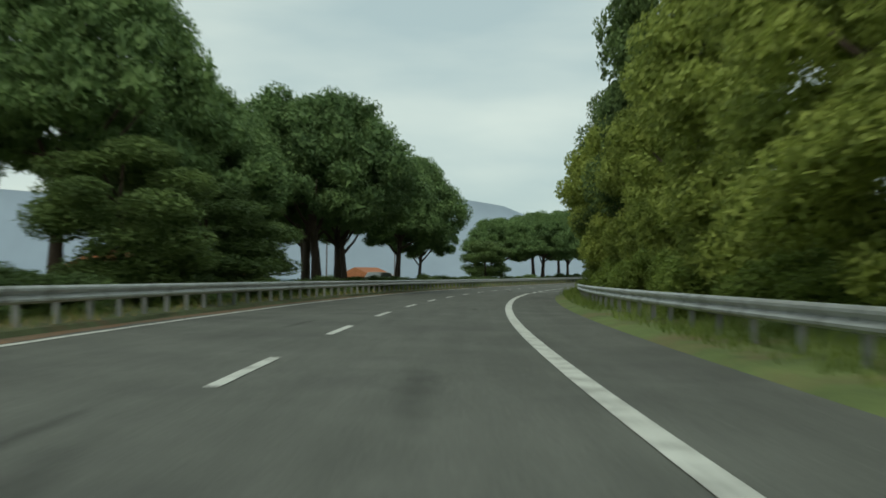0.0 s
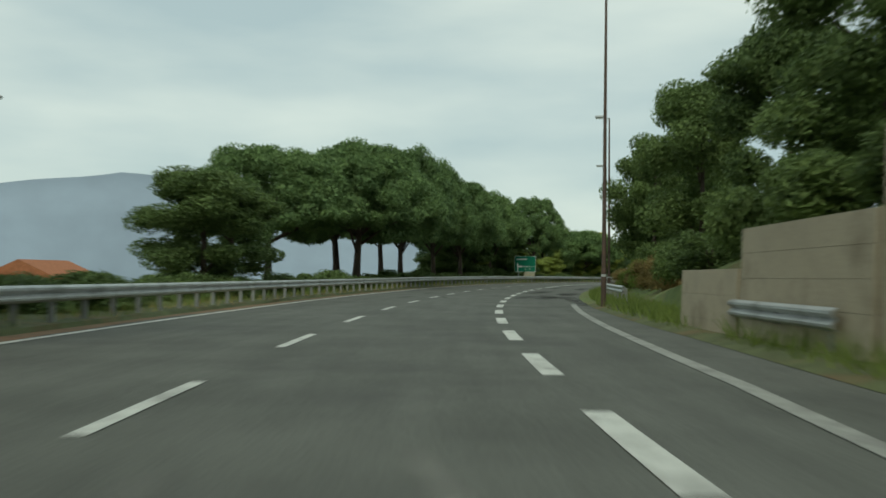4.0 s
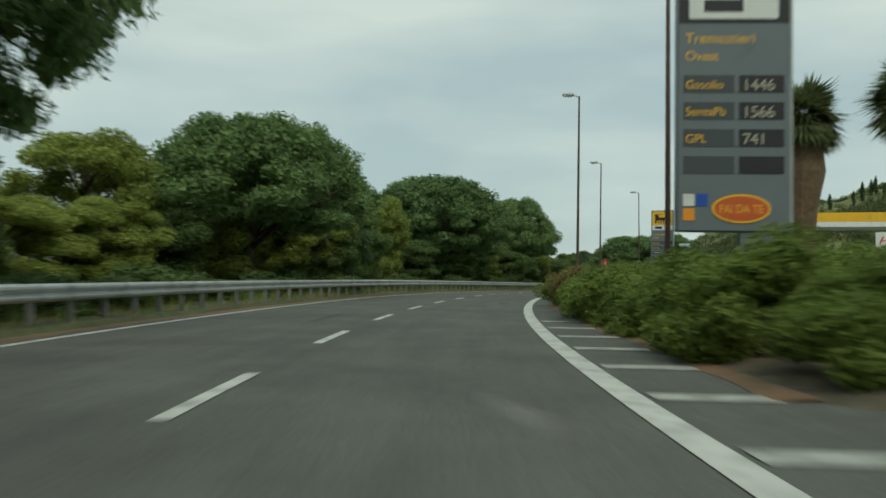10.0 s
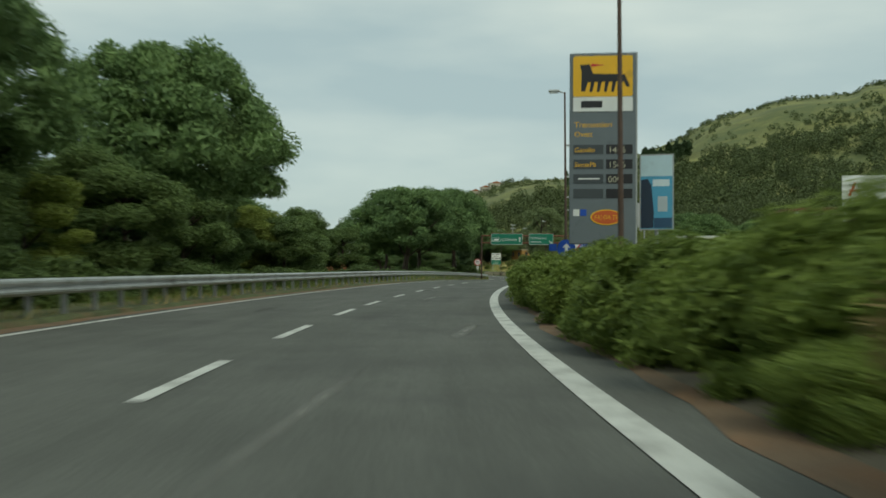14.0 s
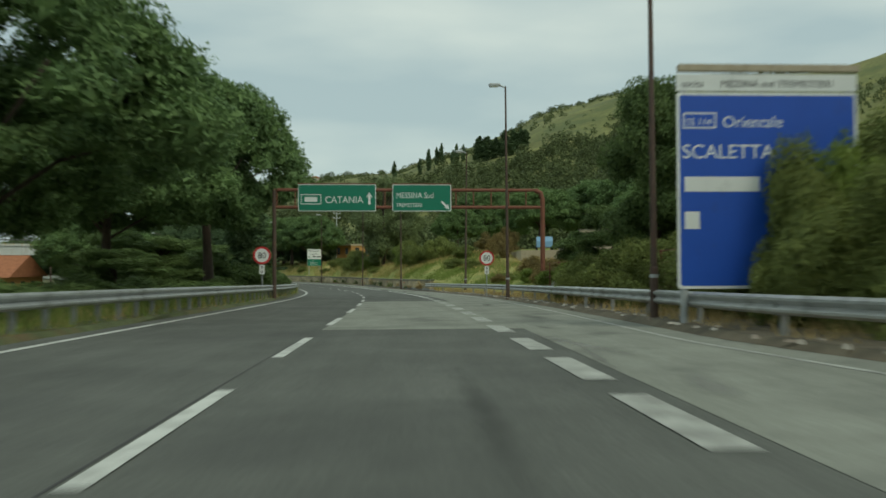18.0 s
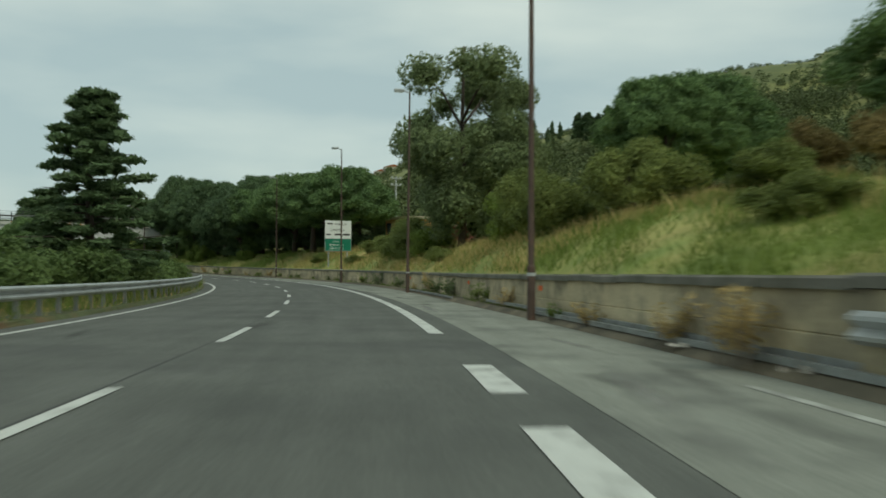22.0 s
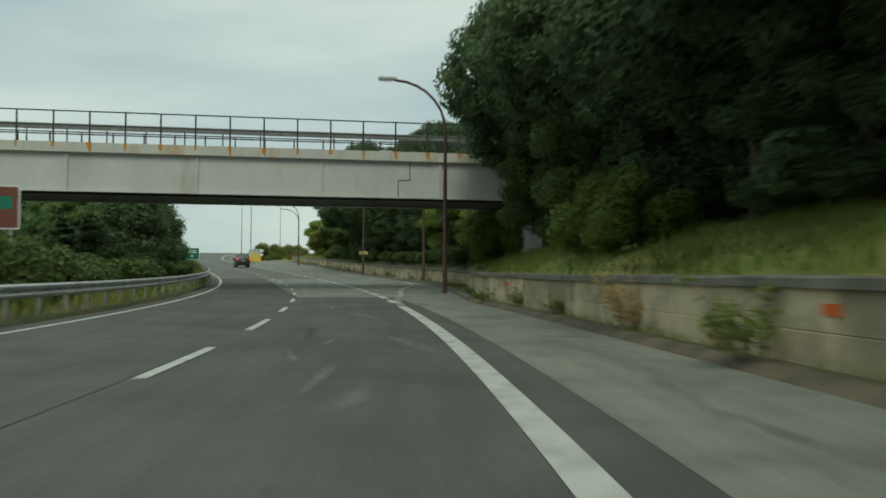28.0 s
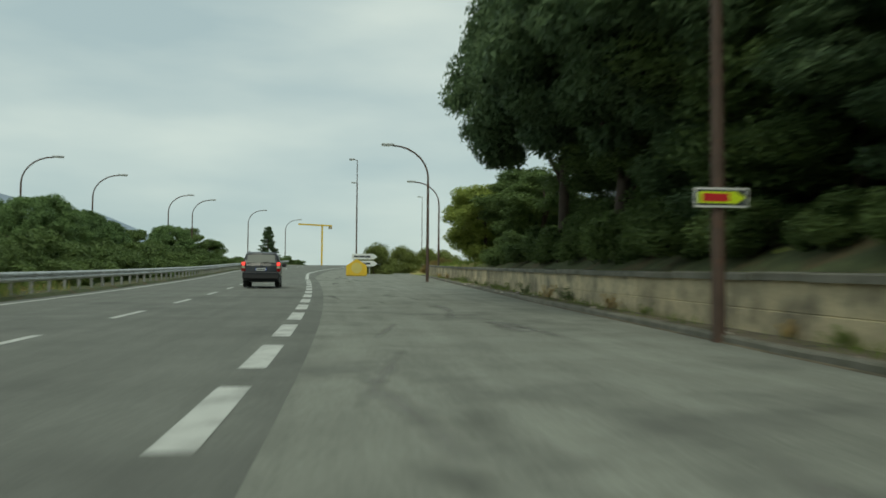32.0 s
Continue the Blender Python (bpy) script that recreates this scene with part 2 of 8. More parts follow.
M_ASPHALT = asphalt("asphalt", (0.112, 0.116, 0.103), 0.9, 0.34, 0.5, 26, 0.5, dirt=(0.078, 0.08, 0.074), dirt_amount=0.4, dirt_scale=0.3, spec=0.3, grain=0.6)
M_ASPHALT_OLD = asphalt("pale_worn_asphalt", (0.24, 0.248, 0.212), 0.92, 0.30, 0.6, 24, 0.5, dirt=(0.135, 0.138, 0.122), dirt_amount=0.38, dirt_scale=0.55, spec=0.3, grain=0.6)
M_ASPHALT_MID = asphalt("grey_worn_asphalt", (0.17, 0.176, 0.154), 0.9, 0.3, 0.5, 26, 0.5, dirt=(0.12, 0.123, 0.11), dirt_amount=0.4, dirt_scale=0.3, spec=0.3, grain=0.6)
M_PAINT = material("road_paint", (0.58, 0.59, 0.55), 0.75, 0.12, 6, 50, 0.2, dirt=(0.27, 0.27, 0.25), dirt_amount=0.5, dirt_scale=2.5)
M_PAINT_FADED = material("thin_road_paint", (0.30, 0.305, 0.28), 0.85, 0.25, 6, 50, 0.2, dirt=(0.16, 0.16, 0.15), dirt_amount=0.5, dirt_scale=2.0)
M_PAINT_PALE = material("pale_old_road_paint", (0.38, 0.385, 0.345), 0.85, 0.25, 6, 50, 0.2, dirt=(0.26, 0.26, 0.235), dirt_amount=0.5, dirt_scale=1.5)
M_PAINT_GHOST = material("faded_road_paint", (0.255, 0.262, 0.235), 0.85, 0.25, 6, 50, 0.2, dirt=(0.17, 0.17, 0.155), dirt_amount=0.5, dirt_scale=1.5)
M_PAINT_WORN = material("worn_road_paint", (0.46, 0.47, 0.43), 0.8, 0.18, 6, 50, 0.2, dirt=(0.2, 0.2, 0.18), dirt_amount=0.75, dirt_scale=3.0)
M_STEEL = material("galvanised_steel", (0.50, 0.51, 0.50), 0.48, 0.16, 2.0, 25, 0.05, metal=0.75, dirt=(0.22, 0.21, 0.19), dirt_amount=0.35, dirt_scale=1.3)
M_POST = material("weathered_steel_post", (0.27, 0.28, 0.27), 0.6, 0.25, 3.0, 30, 0.05, metal=0.3, dirt=(0.12, 0.11, 0.09), dirt_amount=0.4, dirt_scale=4, each=0.3)
M_RUST = material("rusty_red_steel", (0.20, 0.075, 0.045), 0.8, 0.35, 3.0, 40, 0.2, dirt=(0.09, 0.045, 0.03), dirt_amount=0.4, dirt_scale=3)
M_LAMP_POLE = material("dark_rusted_pole", (0.085, 0.055, 0.042), 0.75, 0.3, 2.5, 30, 0.15, dirt=(0.16, 0.08, 0.05), dirt_amount=0.3, dirt_scale=2)
M_GREY_PAINT = material("grey_painted_metal", (0.36, 0.38, 0.38), 0.55, 0.12, 2, 20, 0.02)
M_CONCRETE = material("concrete", (0.42, 0.36, 0.26), 0.9, 0.18, 0.9, 22, 0.4, dirt=(0.24, 0.20, 0.14), dirt_amount=0.4, dirt_scale=0.9)
M_COPING = material("mossy_coping", (0.19, 0.18, 0.145), 0.9, 0.25, 1.5, 25, 0.4, dirt=(0.09, 0.09, 0.06), dirt_amount=0.55, dirt_scale=1.2)
M_WALLSTONE = material("stained_plaster_wall", (0.53, 0.445, 0.285), 0.92, 0.28, 0.55, 12, 0.6, dirt=(0.17, 0.15, 0.11), dirt_amount=0.58, dirt_scale=0.8, each=0.35, stretch=(1, 1, 1.3))
M_BEAM = material("pale_grey_girder_paint", (0.50, 0.51, 0.49), 0.6, 0.10, 0.6, 8, 0.03, dirt=(0.36, 0.33, 0.27), dirt_amount=0.3, dirt_scale=0.5, stretch=(1, 1, 0.3))
# near-black: shade under the bridge put into the colour; also its joint lines
M_DARK = material("soffit_shade_and_joint", (0.06, 0.06, 0.06), 0.9, 0.2, 1, 20)
M_SOIL = material("litter_soil", (0.17, 0.115, 0.07), 0.95, 0.35, 2.0, 30, 0.6, dirt=(0.22, 0.11, 0.05), dirt_amount=0.5, dirt_scale=1.2)
M_VERGE = material("weedy_earth", (0.085, 0.10, 0.04), 0.95, 0.4, 2.0, 30, 0.6, dirt=(0.15, 0.09, 0.045), dirt_amount=0.4, dirt_scale=0.7)
M_GUTTER = material("gutter_silt", (0.15, 0.125, 0.085), 0.95, 0.35, 1.5, 30, 0.6, dirt=(0.055, 0.05, 0.035), dirt_amount=0.6, dirt_scale=0.9)
M_GROUND = material("scrub_ground", (0.13, 0.13, 0.055), 0.95, 0.35, 0.05, 1.2, 0.3, dirt=(0.06, 0.075, 0.03), dirt_amount=0.6, dirt_scale=0.03)
M_GRASS = material("grass_ground", (0.20, 0.25, 0.055), 0.95, 0.35, 0.5, 18, 0.6, dirt=(0.44, 0.33, 0.125), dirt_amount=0.72, dirt_scale=0.14)
M_VERGEGRASS = material("verge_turf", (0.115, 0.155, 0.045), 0.95, 0.4, 0.8, 22, 0.6, dirt=(0.17, 0.115, 0.06), dirt_amount=0.45, dirt_scale=0.5)
M_HILL = material("hill_scrub", (0.215, 0.215, 0.066), 0.95, 0.5, 0.045, 0.5, 0.2, dirt=(0.09, 0.115, 0.04), dirt_amount=0.9, dirt_scale=0.024, grain=0.5)
M_BARK = material("pine_bark", (0.085, 0.062, 0.048), 0.95, 0.4, 4, 25, 0.8, stretch=(1, 1, 0.3))
M_BARK_PALE = material("pale_bark", (0.24, 0.21, 0.17), 0.9, 0.35, 3, 20, 0.6, stretch=(1, 1, 0.3))
L_PINE = leafy("pine_needles", (0.08, 0.137, 0.058), (0.21, 0.31, 0.11))
L_DARKPINE = leafy("dark_pine_needles", (0.056, 0.094, 0.05), (0.15, 0.22, 0.095))
L_BROAD = leafy("broad_leaves", (0.14, 0.185, 0.045), (0.43, 0.49, 0.125), 0.4)
L_SPARSE = leafy("yellowing_leaves", (0.16, 0.165, 0.055), (0.42, 0.41, 0.15), 0.4)
L_BUSH = leafy("oleander_leaves", (0.055, 0.09, 0.034), (0.19, 0.265, 0.085), 0.3)
L_HEDGE = leafy("hedge_leaves", (0.09, 0.135, 0.032), (0.29, 0.37, 0.085), 0.35)
L_DRY = leafy("dry_leaves", (0.13, 0.11, 0.045), (0.34, 0.255, 0.10), 0.3)
L_SHRUB = leafy("shrub_leaves", (0.088, 0.12, 0.036), (0.30, 0.34, 0.10), 0.3)
L_EUCA = leafy("eucalyptus_leaves", (0.095, 0.132, 0.06), (0.30, 0.36, 0.165), 0.35)
L_PALM = leafy("palm_leaves", (0.075, 0.105, 0.045), (0.25, 0.28, 0.12), 0.25)
L_GRASS = leafy("grass_blades", (0.075, 0.115, 0.026), (0.255, 0.325, 0.078), 0.35)
L_STRAW = leafy("straw_blades", (0.34, 0.255, 0.10), (0.66, 0.50, 0.23), 0.3)
M_PALMTRUNK = material("palm_trunk", (0.15, 0.10, 0.06), 0.95, 0.4, 6, 20, 0.9)


# ---- mesh helpers ----
def link_mesh(name, verts, faces, mat, parent=None, label="", smooth=False, mats=None, index=None):
    me = bpy.data.meshes.new(name)
    me.from_pydata([tuple(v) for v in verts], [], [tuple(f) for f in faces])
    for mm in (mats or [mat]):
        me.materials.append(mm)
    if index is not None:
        me.polygons.foreach_set("material_index", np.array(index, dtype=np.int32))
    if smooth:
        me.polygons.foreach_set("use_smooth", np.ones(len(me.polygons), dtype=bool))
    me.update()
    ob = new(name, me)
    if parent is not None:
        ob.parent = parent
    if label:
        ob["label"] = label
    return ob


def tri_mesh(name, v, mat, parent=None, label=""):
    """Loose triangles, three vertices each, as one mesh."""
    me = bpy.data.meshes.new(name)
    m = len(v)
    me.vertices.add(m)
    me.vertices.foreach_set("co", np.ascontiguousarray(v, dtype=np.float32).ravel())
    me.loops.add(m)
    me.loops.foreach_set("vertex_index", np.arange(m, dtype=np.int32))
    me.polygons.add(m // 3)
    me.polygons.foreach_set("loop_start", np.arange(0, m, 3, dtype=np.int32))
    me.materials.append(mat)
    me.update(calc_edges=True)
    me.validate()
    ob = new(name, me)
    if parent is not None:
        ob.parent = parent
    if label:
        ob["label"] = label
    return ob


def part(name, bm, mat, parent=None, label="", smooth=False):
    """Link a bmesh as one mesh object under a thing or part."""
    me = bpy.data.meshes.new(name)
    bmesh.ops.recalc_face_normals(bm, faces=bm.faces)
    if smooth:
        for f in bm.faces:
            f.smooth = True
    bm.to_mesh(me)
    bm.free()
    me.materials.append(mat)
    ob = new(name, me)
    if parent is not None:
        ob.parent = parent
    if label:
        ob["label"] = label
    return ob


def empty(name, m, label, category, group="", kind=""):
    e = new(name)
    e.empty_display_size = 0.3
    e.matrix_world = m
    return tagged(e, label, category, group, kind)


def box(bm, x0, x1, y0, y1, z0, z1, bevel=0.0):
    g = bmesh.ops.create_cube(bm, size=1.0, matrix=Matrix.LocRotScale(((x0 + x1) / 2, (y0 + y1) / 2, (z0 + z1) / 2), None, (x1 - x0, y1 - y0, z1 - z0)))
    if bevel:
        es = list({e for v in g["verts"] for e in v.link_edges})
        bmesh.ops.bevel(bm, geom=es, offset=bevel, segments=1, affect="EDGES")
    return bm


def boxed(*a, bevel=0.0):
    return box(bmesh.new(), *a, bevel=bevel)


def tube(bm, pts, radii, sides=8, cap=True):
    """A tapered tube through points."""
    rings = []
    pts = [Vector(p) for p in pts]
    for i, p in enumerate(pts):
        d = (pts[min(i + 1, len(pts) - 1)] - pts[max(i - 1, 0)]).normalized()
        side = d.cross(Vector((0.13, 0.97, 0.21)) if abs(d.y) < 0.9 else Vector((1, 0, 0.1))).normalized()
        up = d.cross(side)
        r = radii[i] if hasattr(radii, "__len__") else radii
        rings.append([bm.verts.new(p + (side * math.cos(2 * math.pi * j / sides) + up * math.sin(2 * math.pi * j / sides)) * r) for j in range(sides)])
    for a, b in zip(rings, rings[1:]):
        for j in range(sides):
            bm.faces.new((a[j], a[(j + 1) % sides], b[(j + 1) % sides], b[j]))
    if cap:
        bm.faces.new(rings[0][::-1])
        bm.faces.new(rings[-1])
    return bm


def poly(bm, pts, y0, y1):
    """A flat plate of outline pts (x, z) between y0 and y1."""
    a = [bm.verts.new((x, y0, z)) for x, z in pts]
    b = [bm.verts.new((x, y1, z)) for x, z in pts]
    bm.faces.new(a)
    bm.faces.new(b[::-1])
    for i in range(len(pts)):
        j = (i + 1) % len(pts)
        bm.faces.new((a[j], a[i], b[i], b[j]))
    return bm


def sweep(name, s0, s1, prof, mat, parent=None, step=2.0, closed=False, label="", smooth=False, jitter=0.0):
    """Sweep a cross-section along the road. prof: (n, h) pairs; each a number or a function of s."""
    ss = np.linspace(s0, s1, max(2, int(round((s1 - s0) / step)) + 1))
    x, y, z, a = axis(ss)
    cols = []
    rng = np.random.RandomState(int(abs(s0) * 7 + abs(s1)) % 9999)
    for n, h in prof:
        nn = n(ss) if callable(n) else np.full(len(ss), float(n))
        hh = h(ss) if callable(h) else np.full(len(ss), float(h))
        if jitter:
            nn = nn + rng.uniform(-jitter, jitter, len(ss))
        cols.append(np.stack([x - np.cos(a) * nn, y - np.sin(a) * nn, z + hh], -1))
    v = np.stack(cols, 1)
    m = len(prof)
    idx = np.arange(len(ss) * m).reshape(len(ss), m)
    faces = []
    for j in range(m if closed else m - 1):
        k = (j + 1) % m
        faces += np.stack([idx[:-1, j], idx[1:, j], idx[1:, k], idx[:-1, k]], -1).tolist()
    if closed:
        faces.append(idx[0].tolist())
        faces.append(idx[-1][::-1].tolist())
    ob = link_mesh(name, v.reshape(-1, 3).tolist(), faces, mat, parent, label, smooth)
    if not closed:
        nn = np.stack([n(ss) if callable(n) else np.full(len(ss), float(n)) for n, h in prof], 1)
        st = np.stack([np.repeat(ss[:, None], m, 1), nn], -1).reshape(-1, 2)
        uv = ob.data.uv_layers.new(name="road")
        uv.data.foreach_set("uv", st[np.array(faces).ravel()].ravel())
    return ob


def along(pairs):
    """A function of s, straight between (s, value) pairs."""
    px, py = [p[0] for p in pairs], [p[1] for p in pairs]
    return lambda s: np.interp(s, px, py)


# ---- ground: verge heights beside the road, hill, shore ----
RIGHT_EDGE = along([(-60, -5.4), (60, -5.6), (72, -6.2), (90, -7.0), (120, -7.1), (150, -7.7), (166, -8.5), (171, -9.3), (177, -14), (186, -14), (192, -5.2), (210, -4.95), (222, -4.55), (275, -4.5), (300, -4.6), (312, -5.0), (319, -5.6), (328, -9.5), (338, -8.5), (350, -6.9), (367, -7.1), (391, -7.3), (425, -6.5), (445, -6.2), (471, -6.7), (515, -6.8), (540, -6.5), (560, -6.4), (575, -8.2), (587, -9.7), (615, -10.2), (632, -10.9), (659, -12.6), (690, -15), (800, -16)])
WALL_N = along([(416, -6.95), (420, -6.9), (441, -6.9), (471, -7.5), (515, -7.5), (540, -7.0), (562, -7.0), (576, -9.4), (590, -11.2), (616, -11.2), (632, -11.8), (660, -13.8), (700, -16)])
BANK_FOOT = along([(-60, -8.2), (70, -8.2), (76, -8.8), (110, -9.3), (166, -11), (175, -62), (330, -62), (342, -11), (370, -10.5), (395, -10), (420, -7.6), (441, -7.3), (471, -7.9), (515, -7.9), (540, -7.4), (562, -7.4), (576, -9.8), (590, -11.6), (616, -11.6), (632, -12.2), (660, -14.2), (700, -17), (800, -18)])
BANK_LOW = along([(-60, 0.0), (72, 0.2), (78, 3.0), (88, 2.2), (100, 1.2), (112, 0.2), (330, 0.0), (345, 0.3), (395, 0.3), (411, 0.45), (418, 0.9), (424, 0.95), (690, 0.95), (720, 0.1), (800, 0)])
BANK_RISE = along([(-60, 2.5), (70, 2.5), (110, 3.0), (150, 0.8), (175, 0.3), (330, 0.3), (345, 3.0), (365, 4.0), (385, 1.0), (400, 1.8), (420, 1.9), (427, 2.3), (436, 3.8), (450, 4.0), (480, 3.0), (510, 3.2), (535, 2.9), (575, 2.6), (600, 3.6), (650, 3.5), (690, 1.2), (720, 0.2), (800, 0)])


def side_height(s, n):
    """Height above the road of the ground beside it."""
    right = n < 0
    e = np.maximum(0, BANK_FOOT(s) - n)
    hr = np.where(n < RIGHT_EDGE(s) - 0.4, np.where(e > 0, BANK_LOW(s) + BANK_RISE(s) * (1 - np.exp(-e / 6.0)), 0.06), 0.0)
    fall = np.maximum(0, n - 24.0)
    hl = np.where(n > 5.2, 0.05, 0.0) - 0.10 * fall
    return np.where(right, hr, hl)


RIDGE = along([(-180, 90), (-120, 60), (-60, 170), (-25, 215), (-8, 200), (1.7, 176), (3.1, 168), (5.3, 159), (7.3, 159), (9.9, 163), (13.2, 164), (13.8, 157), (16.9, 155), (18.8, 152), (19.9, 146), (21.4, 142), (23.4, 132), (24.4, 122), (26.4, 110), (28.4, 100), (30.4, 93), (32.4, 80), (34.4, 79), (36.4, 76), (38.4, 65), (39.7, 55), (41.4, 43), (44.3, 27), (48.3, 14), (54.2, 3), (75, 0), (150, 0), (180, 90)])


def land(x, y):
    """Height of the land far from the road: a ridge to the east."""
    a = np.degrees(np.arctan2(y - 250, x - 200))
    d = np.hypot(x - 200, y - 250)
    u = np.clip((d - 190) / 660.0, 0, 1)
    rise = RIDGE(a) * (0.35 * u + 0.65 * u * u * (3 - 2 * u)) * np.where(d > 850, np.maximum(0.3, 1 - (d - 850) / 2500.0), 1.0)
    rough = 5 * np.sin(x / 37.0 + 1.3) * np.sin(y / 41.0) + 7 * np.sin(x / 83.0) * np.sin(y / 73.0 + 0.7)
    return rise + rough * np.clip(rise / 80.0, 0, 1) * np.clip((820 - d) / 200.0, 0, 1)


def nearest(px, py):
    """s and n of the road for places (arrays)."""
    rx, ry, rz, ra = axis(np.arange(-60, 799, 4.0))
    s = np.empty(len(px))
    for i in range(0, len(px), 4000):
        d = (px[i:i + 4000, None] - rx) ** 2 + (py[i:i + 4000, None] - ry) ** 2
        s[i:i + 4000] = -60 + 4.0 * d.argmin(1)
    for _ in range(2):
        x, y, z, a = axis(s)
        s = np.clip(s + (px - x) * -np.sin(a) + (py - y) * np.cos(a), -60, 799)
    x, y, z, a = axis(s)
    return s, -(px - x) * np.cos(a) - (py - y) * np.sin(a), z


def ground_height(px, py):
    s, n, z = nearest(px, py)
    d = np.hypot(px - axis(s)[0], py - axis(s)[1])
    near_h = z + side_height(s, np.where(n < 0, np.minimum(n + 9.0, 0), n)) - 0.45
    blend = np.clip((np.abs(n) - 45) / 90.0, 0, 1)
    shore = np.where(n > 0, np.maximum(-38.0, -0.10 * np.maximum(0, np.abs(d) - 24)), 0)
    far_h = np.where(n > 0, shore, 2.0 + land(px, py))
    return near_h * (1 - blend) + far_h * blend


def axis_steps(lo, hi, fine, reach):
    out = list(np.arange(lo, hi + 0.1, fine))
    st = fine
    while out[-1] < reach:
        st = min(st * 1.05, 16) if out[-1] < 1100 else min(st * 1.22, 260)
        out.append(out[-1] + st)
    st, low = fine, [lo]
    while low[-1] > -reach:
        st = min(st * 1.22, 260)
        low.append(low[-1] - st)
    return np.array(low[::-1][:-1] + out)


gx, gy = axis_steps(-60, 460, 7.0, 4600), axis_steps(-60, 780, 7.0, 4600)
GX, GY = np.meshgrid(gx, gy, indexing="ij")
GZ = ground_height(GX.ravel(), GY.ravel())
gi = np.arange(GX.size).reshape(GX.shape)
gf = np.stack([gi[:-1, :-1].ravel(), gi[1:, :-1].ravel(), gi[1:, 1:].ravel(), gi[:-1, 1:].ravel()], -1)
cx = GX.ravel()[gf].mean(1)
cyy = GY.ravel()[gf].mean(1)
ground = link_mesh("ground", np.stack([GX.ravel(), GY.ravel(), GZ], -1).tolist(), gf.tolist(), M_GROUND, smooth=True, mats=[M_GROUND, M_HILL], index=((GZ[gf].mean(1) > 9) & (np.hypot(cx - 200, cyy - 250) > 200)).astype(int))
tagged(ground, "scrubby dry ground falling to the shore and rising to a hill", "ground", kind="structure")

M_SEA = material("hazy_sea", (0.10, 0.15, 0.20), 0.35, 0.1, 0.002, 0.02)
# distance haze painted into the ridge colour: pale blue, no specular
M_RANGE = material("haze_tinted_mountains", (0.30, 0.36, 0.43), 1.0, 0.10, 0.002, 0.01, spec=0.0)
bm = bmesh.new()
bmesh.ops.create_grid(bm, x_segments=8, y_segments=8, size=4900, matrix=Matrix.Translation((0, 0, -37.0)))
tagged(part("water", bm, M_SEA), "calm hazy blue-grey sea beyond the town", "sea", kind="structure")
# far mountains across the water, west to north
az_ = np.radians(np.arange(-60, 150, 1.0))
rv, rf = [], []
for i, a in enumerate(az_):
    d = 4300
    lift_ = float(np.interp(i - 60, [-40, -22, -15, -10, -5, 0, 5, 15, 40, 90], [0.4, 0.7, 1.2, 2.3, 4.1, 5.0, 5.6, 4.3, 4.0, 3.6]))
    top = d * math.tan(radians(lift_)) + 9 * math.sin(i * 0.31 + 1) + 6 * math.sin(i * 0.83)
    px_, py_ = -math.sin(a) * d, math.cos(a) * d
    rv += [(px_ * 0.94, py_ * 0.94, -36), (px_ * 0.97, py_ * 0.97, top * 0.55), (px_, py_, top), (px_ * 1.06, py_ * 1.06, -30)]
for i in range(len(az_) - 1):
    for j in range(3):
        rf.append((i * 4 + j, i * 4 + 4 + j, i * 4 + 5 + j, i * 4 + 1 + j))
tagged(link_mesh("backdrop", rv, rf, M_RANGE, smooth=True), "mountain range across the strait, coloured pale blue for haze", "mountains", kind="structure")

# ---- carriageway ----
tagged(sweep("road", -60, 799, [(4.75, 0.0), (4.5, 0.0), (2.2, 0.0), (0, 0.0), (-2, 0.0), (-4, 0.0), (RIGHT_EDGE, 0.0)], M_ASPHALT, step=2.0), "grey weathered asphalt motorway carriageway", "road", kind="structure")
lift = 0.004
# paler resurfaced stretches
tagged(sweep("pavement", 354, 380, [(0.0, lift), (-4.2, lift), (RIGHT_EDGE, lift)], M_ASPHALT_OLD), "pale worn concrete-like road patch", "road patch", kind="structure")
tagged(sweep("pavement", 318, 354, [(along([(321, -3.9), (340, -3.95), (354, -4.1)]), lift), (RIGHT_EDGE, lift)], M_ASPHALT_OLD), "pale worn slip lane surface", "road patch", kind="structure")
tagged(sweep("pavement", 380, 565, [(-4.2, lift), (RIGHT_EDGE, lift)], M_ASPHALT_OLD), "pale worn hard shoulder", "hard shoulder", kind="structure")
tagged(sweep("pavement", 565, 602, [(along([(565, -0.15), (580, 0.6), (602, 0.6)]), lift), (-4.0, lift), (RIGHT_EDGE, lift)], M_ASPHALT_OLD), "pale worn road patch under the bridge", "road patch", kind="structure")
tagged(sweep("pavement", 602, 799, [(along([(602, -4.1), (680, -4.3), (720, -6.5), (799, -12)]), lift), (RIGHT_EDGE, lift)], M_ASPHALT_OLD), "pale worn exit lane", "exit lane", kind="structure")
tagged(sweep("pavement", 602, 799, [(4.6, lift), (0.0, lift), (along([(602, -4.1), (680, -4.3), (720, -6.5), (799, -12)]), lift)], M_ASPHALT_MID), "greyer worn running lanes past the bridge", "road patch", kind="structure")
# forecourt of the filling station
tagged(sweep("pavement", 158, 336, [(along([(158, -8.6), (168, -9.2), (174, -8), (190, -5.0), (222, -4.6), (300, -4.6), (312, -4.9), (326, -5.6), (336, -8)]), -0.006), (-22, -0.006), (-58, -0.006)], M_ASPHALT_OLD, step=2), "pale worn forecourt asphalt", "forecourt", kind="structure")

# painted lines
P_Z = 0.009


